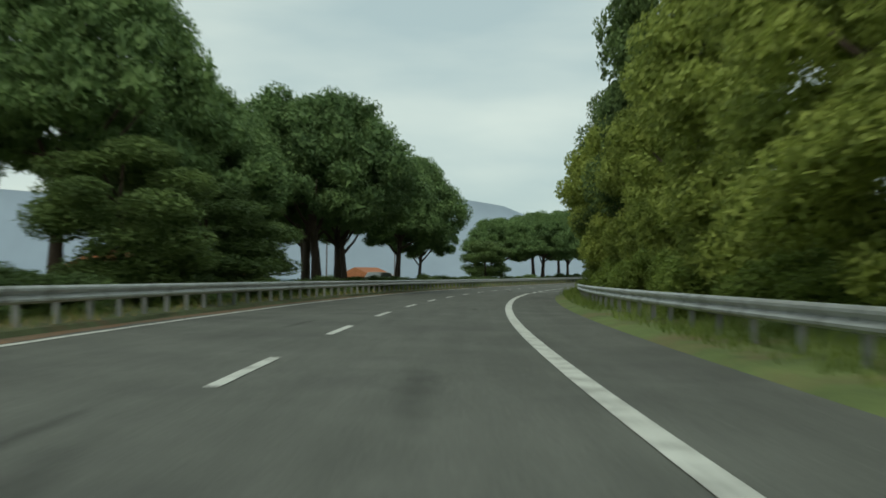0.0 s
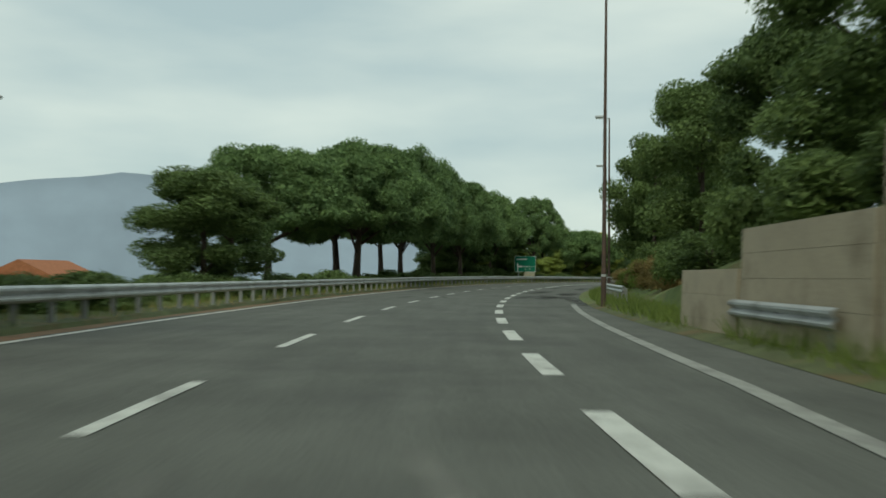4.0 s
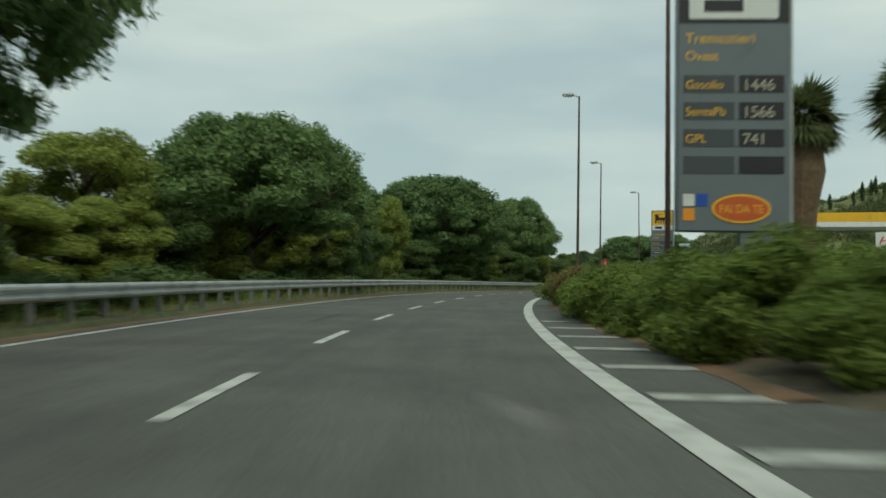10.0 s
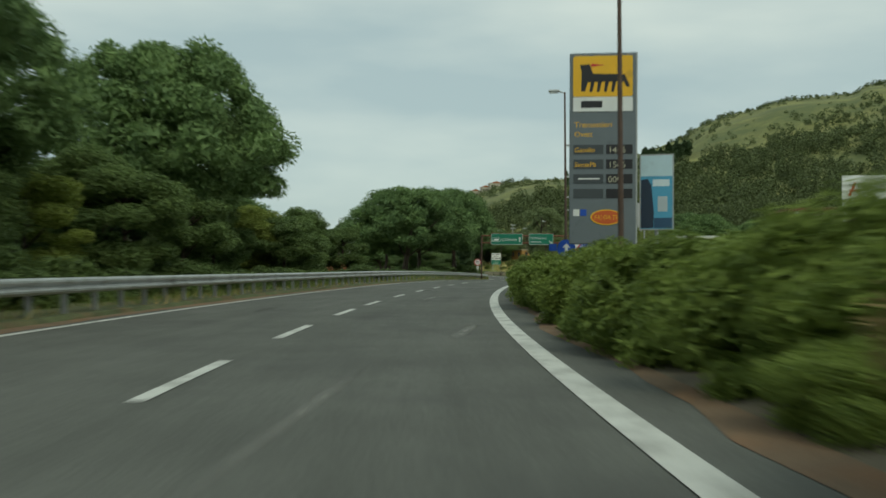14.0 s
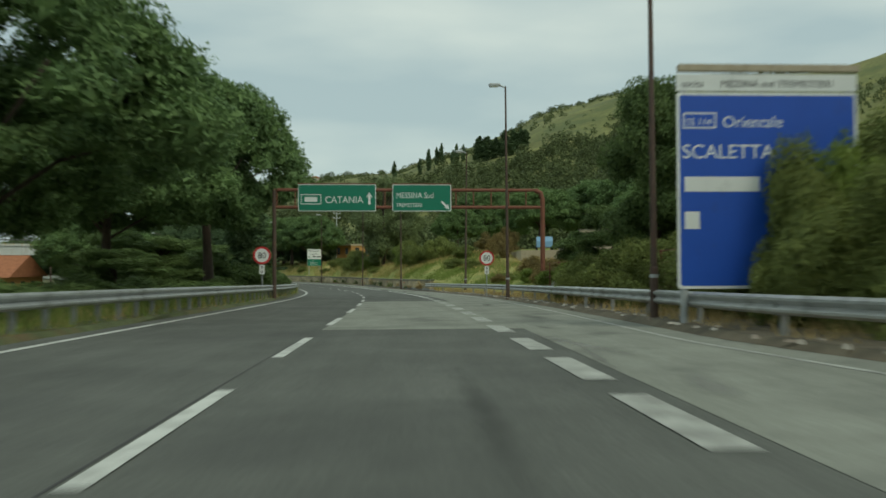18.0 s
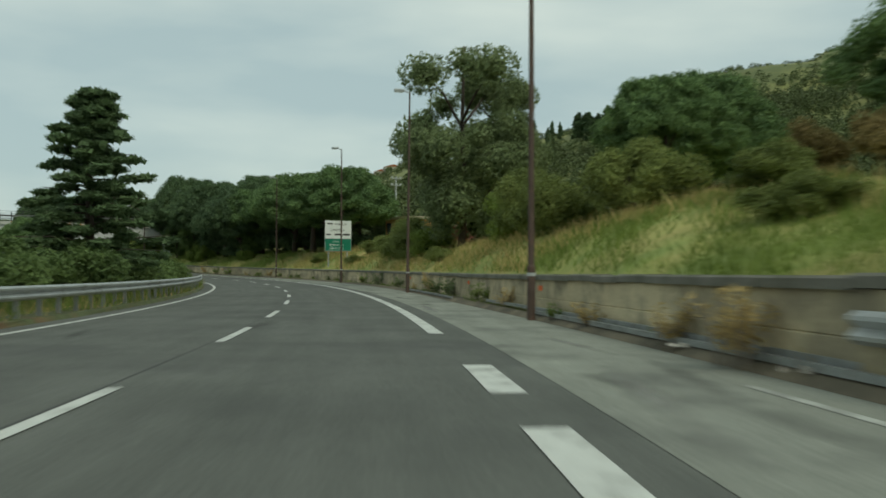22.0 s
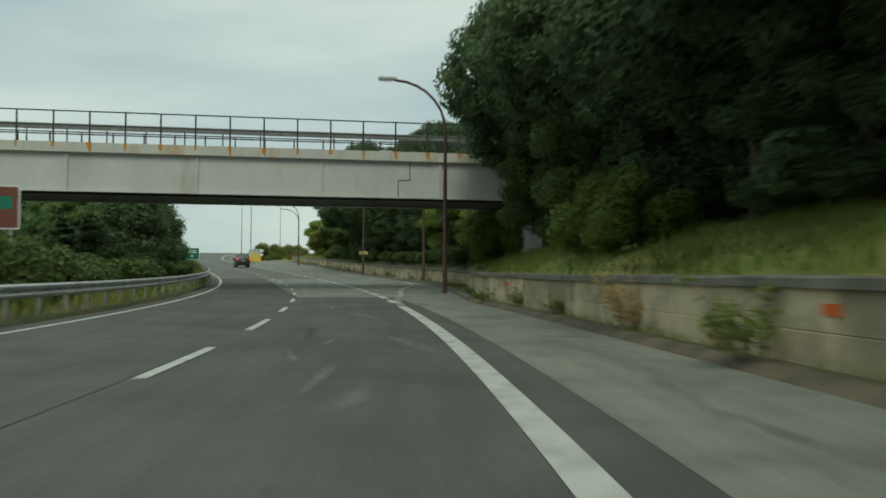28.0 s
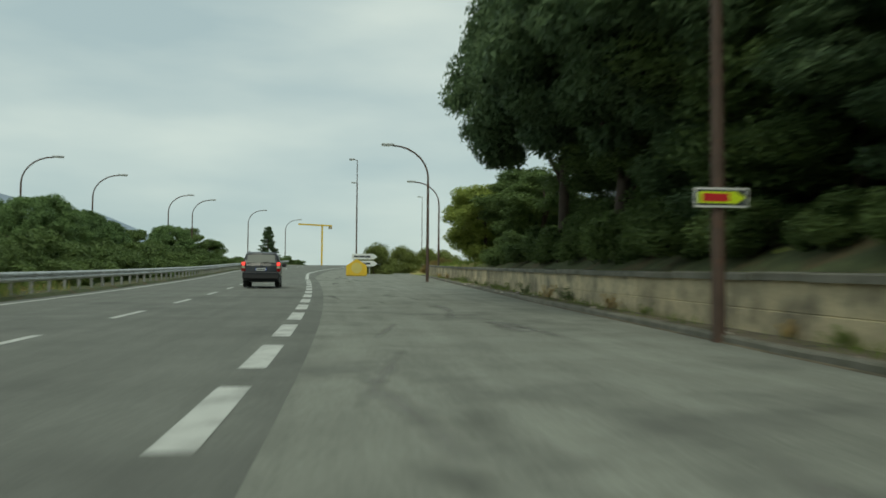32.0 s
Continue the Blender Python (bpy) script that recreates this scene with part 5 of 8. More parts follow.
# bushes on the bank past the station
for i in range(13):
    s = 327 + 3.2 * i
    hh = float(np.interp(s, [325, 340, 352, 366], [3.0, 4.2, 4.6, 4.6]))
    plant(_rng.choice(SHRUBS), s, -11.3 + _rng.uniform(-0.5, 0.5) if s > 338 else -13.5, hh * _rng.uniform(0.5, 0.65), _rng.uniform(2.0, 2.6), 2.0, 1.3, group="bank shrubs")
    plant(_rng.choice(SHRUBS), s, -14.0 + _rng.uniform(-0.8, 0.5) if s > 338 else -17, hh * _rng.uniform(0.8, 1.0), _rng.uniform(2.4, 3.0), 2.0, 1.3, group="bank shrubs")
for s, n, h, r in [(369, -11.2, 8.0, 2.2), (368, -12.5, 6.2, 2.4), (373, -13.5, 5.0, 2.6), (379, -15, 4.5, 2.6), (386, -16, 4, 2.4), (376, -11.2, 3.8, 2.0), (382, -11.5, 3.0, 2.0)]:
    plant(_rng.choice(OLIVE), s, n, h, r, 10.0, 3.2)
for s, n, h, r in [(388, -11, 1.5, 1.4), (396, -12, 1.6, 1.5), (402, -15, 2.0, 1.8), (408, -14, 1.8, 1.8), (398, -18, 2.2, 2), (431, -16.5, 2.2, 1.5), (435, -17.5, 2.6, 1.8), (404, -10.5, 1.0, 1.0), (438, -19, 3.2, 1.9), (442, -18, 2.8, 1.8)]:
    plant(_rng.choice(DRYBUSH), s, n, h, r, 2.0, 1.3)
for s, n, h, r in [(448, -10.8, 3.0, 2.1), (453, -11.4, 3.8, 2.4), (459, -12.4, 3.4, 2.4), (444, -13, 3.4, 2.4), (480, -10.8, 3.4, 2.6), (485, -11.5, 3.4, 3.0), (476, -11.2, 2.6, 2), (490, -12.5, 2.6, 2.4), (497, -12.5, 2.0, 1.8), (536, -10, 1.8, 1.6)]:
    plant(_rng.choice(SHRUBS + HEDGES[:1]), s, n, h, r, 2.0, 1.3)
for s, n, h, r in [(399, -12, 1.3, 1.5), (405, -11.2, 0.9, 1.1), (424, -12, 1.2, 1.5), (430, -11.5, 1.2, 1.4), (436, -14, 1.6, 1.8), (470, -10, 1.0, 1.2), (466, -9.4, 0.9, 1.1), (495, -9.6, 1.0, 1.2), (507, -9.8, 1.2, 1.4)]:
    plant(_rng.choice(SHRUBS + HEDGES[:1]), s, n, h, r, 2.0, 1.3, group="bank shrubs")
for i in range(62):
    s = 420 + 4.3 * i + _rng.uniform(-1.8, 1.8)
    k_ = _rng.uniform(0.35, 1.0) if s < 560 else _rng.uniform(0.25, 0.6)
    plant(_rng.choice(WEEDS), s, float(WALL_N(s)) + _rng.uniform(0.12, 0.4), k_ * _rng.uniform(0.8, 1.2), k_ * 0.8, 1.0, 0.5, base=0.08, group="weeds at the wall")
for s in (2, 6, 11, 17, 23, 28, 33, 39, 44, 50, 55):
    plant(_rng.choice(HEDGES), s, -8.6 + _rng.uniform(-0.4, 0.3), _rng.uniform(1.2, 2.6), _rng.uniform(1.4, 2.0), 2.0, 1.3)
for s in (78, 82, 86, 90, 94, 99, 104, 109):
    plant(_rng.choice(BUSHES), s, -10.6 + _rng.uniform(-0.4, 0.3), _rng.uniform(1.6, 2.8), _rng.uniform(1.6, 2.2), 2.0, 1.3)
for s in (114, 119, 125, 131, 137, 142, 147, 152, 156, 160, 163, 166):
    plant(_rng.choice(HEDGES + DRYBUSH), s, -10.9 if s < 155 else -12.2 + _rng.uniform(-0.5, 0.3), _rng.uniform(1.4, 2.6), _rng.uniform(1.3, 1.9), 2.0, 1.3)


for s, n, h, r in [(350.5, -9.9, 3.5, 1.7), (348, -10.2, 4.0, 2.0), (345, -10.8, 4.4, 2.2), (342, -11.2, 4.4, 2.3), (339, -12, 4.3, 2.4), (336, -12.6, 4.0, 2.4), (352.3, -9.3, 2.6, 1.2)]:
    plant(_rng.choice(SHRUBS), s, n, h, r, 2.0, 1.3, group="bank shrubs")
for s, n, h, r in [(353.2, -9.6, 4.4, 1.15), (353.6, -10.4, 5.0, 1.3), (352.0, -9.3, 1.7, 1.1), (351.5, -10.3, 2.8, 1.5), (350.5, -11.2, 3.6, 1.8), (349, -12.2, 4.4, 2.2), (347.5, -10.2, 2.4, 1.6), (345, -11.2, 3.4, 2.0), (343, -12.2, 3.8, 2.2), (342, -10.4, 2.2, 1.6), (338, -12.0, 3.2, 2.0), (335, -13.0, 3.2, 2.2), (331, -14.5, 3.4, 2.4), (327, -15.5, 3.4, 2.6), (356, -10, 2.4, 1.8), (360, -10.2, 2.6, 1.8), (364, -10.4, 2.6, 1.8), (371, -8.7, 1.9, 1.3), (373, -9.6, 2.4, 1.6), (376, -10, 2.4, 1.6), (367, -9.6, 2.6, 1.8), (364, -9.4, 2.4, 1.6), (379, -10.4, 2.2, 1.6), (384, -10.6, 1.8, 1.5)]:
    plant(_rng.choice(SHRUBS + HEDGES[:1]), s, n, h, r, 2.0, 1.3, group="bank shrubs")


# ---- palms ----
def fan_palm(seed):
    rng = np.random.RandomState(seed)
    t = empty("fan_palm", Matrix.Identity(4), "fan palm with a shaggy trunk and stiff crown", "palm tree", "palms by the filling station")
    bm = bmesh.new()
    tube(bm, [(0, 0, -0.3), (0, 0, 1.5), (0.03, 0, 3.2), (0.05, 0, 4.4), (0.05, 0, 5.6), (0.05, 0, 6.1)], [0.42, 0.40, 0.46, 0.70, 0.66, 0.34], 14)
    for v in bm.verts:
        v.co.x += rng.uniform(-0.05, 0.05)
        v.co.y += rng.uniform(-0.05, 0.05)
    part("trunk", bm, M_PALMTRUNK, t)
    vs, fs = [], []
    for i in range(150):
        a, el = rng.uniform(0, 2 * math.pi), math.asin(rng.uniform(-0.75, 1.0))
        d = Vector((math.cos(a) * math.cos(el), math.sin(a) * math.cos(el), math.sin(el)))
        hub = Vector((0.05, 0, 6.25)) + d * rng.uniform(0.25, 0.75)
        side = d.cross(Vector((0, 0, 1))).normalized()
        for q in range(11):
            f = (q - 5) / 5.0 * 1.15
            w = (d * math.cos(f) + side * math.sin(f)).normalized()
            tip = hub + w * rng.uniform(0.8, 1.15) - Vector((0, 0, 0.2 * (1 + abs(f))))
            mid = (hub + tip) / 2
            b = w.cross(d.cross(side)).normalized() * 0.065
            o = len(vs)
            vs += [hub, mid + b, tip, mid - b]
            fs.append((o, o + 1, o + 2, o + 3))
    link_mesh("crown", [tuple(v) for v in vs], fs, L_PALM, t)
    return t


p1 = fan_palm(71)
p1.matrix_basis = stand(221, -13.6, 0.0)
p1.scale = (1.05, 1.05, 1.15)
p2 = copy_thing(p1, stand(214.5, -15.5, 0.0, 140))
p2.scale = (1.15, 1.15, 1.08)
p3 = copy_thing(p1, stand(424, -27, 3.6, 60))
p3.scale = (0.8, 0.8, 0.55)

# ---- lamps ----
M_LAMPHEAD = material("lamp_housing", (0.42, 0.44, 0.44), 0.5, 0.1, 3, 20)
M_GLASSY = material("lamp_cover", (0.55, 0.57, 0.55), 0.25, 0.05, 3, 20)


def street_lamp(h=10.6, reach=0.85):
    t = empty("street_lamp", Matrix.Identity(4), "tall dark steel street lamp with a short arm", "street lamp", "lamps along the right side")
    part("pole", tube(bmesh.new(), [(0, 0, -0.3), (0, 0, 1.2), (0, 0, 1.25), (0, 0, h)], [0.10, 0.095, 0.078, 0.042], 10), M_LAMP_POLE, t)
    part("arm", tube(bmesh.new(), [(0, 0, h - 0.05), (-reach * 0.4, 0, h + 0.06)], [0.04, 0.035], 8), M_LAMPHEAD, t)
    bm = boxed(-reach, -reach * 0.3, -0.14, 0.14, h, h + 0.15, bevel=0.05)
    hd = part("lamp_head", bm, M_LAMPHEAD, t)
    part("cover", boxed(-reach + 0.06, -reach * 0.45, -0.11, 0.11, h - 0.03, h), M_GLASSY, hd)
    part("band", tube(bmesh.new(), [(0, 0, 0.98), (0, 0, 1.06)], [0.101, 0.1], 10), M_LAMPHEAD, t, "pale band round the pole")
    return t


def curved_lamp(h=9.6, reach=3.2):
    t = empty("street_lamp", Matrix.Identity(4), "rust-brown street lamp with a long curved arm", "street lamp", "lamps with curved arms")
    pts = [(0, 0, -0.3), (0, 0, 3.0), (0, 0, h - 2.4)]
    for k in range(1, 8):
        a = math.pi / 2 * k / 7
        pts.append((-(reach - 0.7) * (1 - math.cos(a)), 0, h - 2.4 + 2.2 * math.sin(a)))
    part("pole", tube(bmesh.new(), pts, [0.11, 0.10, 0.075] + [0.06] * 7, 10), M_LAMP_POLE, t)
    hd = part("lamp_head", boxed(-reach - 0.1, -reach + 0.8, -0.13, 0.13, h - 0.22, h - 0.06, bevel=0.05), M_LAMPHEAD, t)
    part("cover", boxed(-reach - 0.04, -reach + 0.55, -0.10, 0.10, h - 0.25, h - 0.22), M_GLASSY, hd)
    return t


sl = street_lamp()
sl.matrix_basis = stand(108, -7.35, 0.05)
sl.scale = (1, 1, 1.11)
lean_rng = random.Random(3)
LAMP_N = along([(108, -7.35), (131, -9.0), (157, -8.3), (209, -7.05), (233, -5.45), (259, -5.65), (283.4, -6.75), (309, -6.9), (331.7, -7.75), (356.3, -7.45), (381.3, -7.25), (405.6, -8.1), (432.7, -6.25), (459.8, -6.25), (488, -6.7), (515, -7.15), (543, -6.4)])
LAMP_Z = along([(131, 1.0), (209, 0.98), (259, 0.95), (284, 0.955), (331, 0.98), (357, 1.0), (406, 1.02), (460, 1.0), (488, 1.05)])
for s in (131, 157, 209, 233, 259, 283.4, 309, 331.7, 356.3, 381.3, 405.6, 432.7, 459.8, 488, 515):
    c = copy_thing(sl, stand(s, float(LAMP_N(s)), 0.05) @ pose(0, 0, 0, 0, lean_rng.uniform(-0.7, 0.7), 0))
    c.scale = (1, 1, float(LAMP_Z(s)))
for s, n in ((700, -8.9), (732, -9.6), (764, -19)):
    c = copy_thing(sl, stand(s, n, 0.05))
    c.scale = (1, 1, 1.12)
for s, n in ((95, 22), (120, 24), (415, 30), (440, 30)):
    copy_thing(sl, stand(s, n, -0.5, 180)).scale = (1, 1, 1)
cl = curved_lamp()
cl.matrix_basis = stand(571, -7.2, 0.05)
cl.scale = (1, 1, 1.09)
for s, n in ((593, -10.3), (617, -10.25), (667, -11.8), (696, -17.0)):
    copy_thing(cl, stand(s, n, 0.05)).scale = (1, 1, 1)
for s, n in ((683, 19.5), (699, 17.3), (728, 15.1), (738, 14.0), (768, 11.8), (794, 11.0)):
    copy_thing(cl, stand(s, n, 0.2, 180)).scale = (1, 1, 1)


# ---- signs ----
def paint(name, rgb, rough=0.45):
    return material(name, rgb, rough, 0.06, 2.0, 25, dirt=tuple(c * 0.6 + 0.02 for c in rgb), dirt_amount=0.15, dirt_scale=1.5)


S_GREEN = paint("motorway_green", (0.006, 0.17, 0.10))
S_BLUE = paint("road_sign_blue", (0.012, 0.075, 0.42))
S_WHITE = paint("sign_white", (0.70, 0.72, 0.70))
S_SIGNORANGE = paint("oval_orange_red", (0.55, 0.10, 0.02))
S_RED = paint("sign_red", (0.52, 0.025, 0.03))
S_BLACK = paint("sign_black", (0.012, 0.012, 0.014))
S_YELLOW = paint("station_yellow", (0.78, 0.44, 0.02))
S_ORANGE = paint("marker_orange", (0.85, 0.30, 0.02))
S_MARKYEL = paint("marker_yellow", (0.72, 0.48, 0.04))
S_GREY = paint("totem_grey", (0.135, 0.16, 0.175))
S_DGREY = paint("display_grey", (0.05, 0.06, 0.065))
S_BROWN = paint("brown_sign", (0.16, 0.05, 0.03))
S_COLUMN = paint("dark_brown_column", (0.07, 0.05, 0.045), 0.6)
S_BACK = paint("sign_back_aluminium", (0.42, 0.43, 0.43))
S_FLUO = paint("signal_yellow_green", (0.6, 0.75, 0.03))
S_PALE = paint("pale_backing", (0.42, 0.40, 0.29))


def words(parent, txt, x, z, size, mat, y=-0.034, align="LEFT", squeeze=1.0, name="lettering"):
    """Raised letters on a board that faces -y."""
    cu = bpy.data.curves.new("letters", "FONT")
    cu.body, cu.size, cu.align_x, cu.extrude = txt, size, align, 0.002
    tmp = new("letters_tmp", cu)
    dg = bpy.context.evaluated_depsgraph_get()
    me = bpy.data.meshes.new_from_object(tmp.evaluated_get(dg))
    bpy.data.objects.remove(tmp)
    bpy.data.curves.remove(cu)
    me.materials.clear()
    me.materials.append(mat)
    me.transform(Matrix.Translation((x, y, z)) @ Matrix.Rotation(math.pi / 2, 4, "X") @ Matrix.Diagonal((squeeze, 1, 1, 1)))
    ob = new(name, me)
    ob.parent = parent
    return ob


def plate(parent, name, x0, x1, z0, z1, mat, y=-0.03, thick=0.006, round_=0.0):
    if round_:
        pts = []
        for cx_, cz_, a0 in ((x1 - round_, z0 + round_, -90), (x1 - round_, z1 - round_, 0), (x0 + round_, z1 - round_, 90), (x0 + round_, z0 + round_, 180)):
            for k in range(5):
                a = radians(a0 + 22.5 * k)
                pts.append((cx_ + round_ * math.cos(a), cz_ + round_ * math.sin(a)))
        return part(name, poly(bmesh.new(), pts, y - thick, y), mat, parent)
    return part(name, boxed(x0, x1, y - thick, y, z0, z1), mat, parent)


def disc(parent, name, x, z, r, mat, y=-0.03, thick=0.006, sides=32, r2=None):
    pts = [(x + r * math.cos(2 * math.pi * k / sides), z + (r2 or r) * math.sin(2 * math.pi * k / sides)) for k in range(sides)]
    return part(name, poly(bmesh.new(), pts, y - thick, y), mat, parent)


def board(parent, w, h, z0, face, edge=S_WHITE, x=0.0, rim=0.04, name="board", back=S_BACK):
    plate(parent, "backing", x - w / 2, x + w / 2, z0, z0 + h, back, 0.0, 0.022, 0.06)
    plate(parent, "border", x - w / 2, x + w / 2, z0, z0 + h, edge, -0.022, 0.004, 0.06)
    return plate(parent, name, x - w / 2 + rim, x + w / 2 - rim, z0 + rim, z0 + h - rim, face, -0.026, 0.004, 0.05)


def legs(parent, xs, z1, r=0.045, mat=M_GREY_PAINT, y=0.06, z0=-0.4):
    for x in xs:
        part("post", tube(bmesh.new(), [(x, y, z0), (x, y, z1)], r, 8), mat, parent)


def arrow(parent, x, z, length, width, mat, angle=0.0, y=-0.034):
    """Arrow that points up, turned clockwise by angle."""
    a = radians(-angle)
    raw = [(-width * 0.17, -length / 2), (width * 0.17, -length / 2), (width * 0.17, length * 0.12), (width * 0.5, length * 0.05), (0, length / 2), (-width * 0.5, length * 0.05), (-width * 0.17, length * 0.12)]
    pts = [(x + p * math.cos(a) - q * math.sin(a), z + p * math.sin(a) + q * math.cos(a)) for p, q in raw]
    return part("arrow", poly(bmesh.new(), pts, y - 0.004, y), mat, parent)


def bars(parent, x, z, w, h, mat, n=1, y=-0.032, gap=0.25):
    """Writing too blurred to read: plain bars."""
    step = w / n
    for k in range(n):
        plate(parent, "bar", x + k * step, x + (k + 1) * step - gap * h, z, z + h, mat, y, 0.003)


# green board on the left
t = empty("direction_sign", stand(189.8, 5.85, 0.0, -3), "green motorway board with a turn-off arrow behind the barrier", "road sign")
board(t, 2.75, 1.98, 1.35, S_GREEN)
plate(t, "lower_panel", -0.15, 1.27, 0.82, 1.33, S_PALE, 0.0, 0.02)
bars(t, -1.1, 2.86, 1.35, 0.15, S_WHITE, 1)
arrow(t, -0.98, 2.02, 1.15, 0.3, S_WHITE)
arrow(t, -0.62, 2.02, 0.62, 0.42, S_WHITE, 90)
words(t, "MESSINA Sud", -0.25, 1.95, 0.24, S_WHITE)
words(t, "TREMESTIERI", -0.12, 1.62, 0.16, S_WHITE)
legs(t, (-0.9, 0.9), 3.1, 0.05)

# arrow board, marker and barriers at the nose of the station island
t = empty("service_area_sign", stand(192.9, -7.75, 0.0, 2), "green arrow-shaped service area board", "road sign")
pts = [(-1.55, 1.13), (1.05, 1.18), (1.62, 1.66), (1.05, 2.12), (-1.55, 2.10)]
part("border", poly(bmesh.new(), pts, -0.02, 0.0), S_WHITE, t)
part("board", poly(bmesh.new(), [(-1.51, 1.17), (0.98, 1.22), (1.28, 1.66), (0.98, 2.08), (-1.51, 2.06)], -0.028, -0.02), S_GREEN, t)
words(t, "area  servizio", -1.15, 1.74, 0.24, S_WHITE, -0.03)
words(t, "Tremestieri  ovest", -1.38, 1.33, 0.25, S_WHITE, -0.03)
legs(t, (-1.1, 0.7), 2.0, 0.05)
t = empty("exit_marker", stand(190.2, -6.35, 0.0), "orange rounded plastic exit marker with two grey arrows", "traffic marker")
out = [(-0.45, 0), (0.45, 0), (0.45, 0.68)] + [(0.45 * math.cos(radians(a)), 0.68 + 0.36 * math.sin(radians(a))) for a in range(15, 180, 15)] + [(-0.45, 0.68)]
bm = poly(bmesh.new(), out, -0.16, 0.16)
bmesh.ops.bevel(bm, geom=list(bm.edges), offset=0.03, segments=1, affect="EDGES")
part("shell", bm, S_ORANGE, t)
for sgn, nm in ((-1, "left_arrow"), (1, "right_arrow")):
    part(nm, poly(bmesh.new(), [(sgn * 0.05, 0.42), (sgn * 0.05, 0.86), (sgn * 0.19, 0.80), (sgn * 0.33, 0.64), (sgn * 0.19, 0.48)], -0.175, -0.161), S_BACK, t)
for (s0, n0), (s1, n1), hh in (((191.6, -5.7), (192.2, -9.6), 0.82), ((191.8, -5.7), (192.4, -9.6), 0.46), ((192.2, -9.4), (199.5, -15.4), 0.7)):
    a, b = at(s0, n0), at(s1, n1)
    L = (b - a).length
    g = empty("guardrail", Matrix.Translation(a) @ Matrix.Rotation(math.atan2((b - a).y, (b - a).x), 4, "Z"), "bent galvanised barrier round the island nose", "crash barrier")
    bm = bmesh.new()
    sec = [(-o, hh - 0.31 + q) for o, q in W_PROF] + [(-o + 0.012, hh - 0.31 + q) for o, q in W_PROF[::-1]]
    lo = [bm.verts.new((0, y_, z_)) for y_, z_ in sec]
    hi = [bm.verts.new((L, y_, z_)) for y_, z_ in sec]
    for k in range(len(sec)):
        m_ = (k + 1) % len(sec)
        bm.faces.new((lo[k], hi[k], hi[m_], lo[m_]))
    part("beam", bm, M_STEEL, g)
    if hh != 0.46:
        for q in (0.3, L / 2, L - 0.3):
            po = new("post", POST_MESH)
            po.parent = g
            po.matrix_local = pose(q, 0.12, 0)


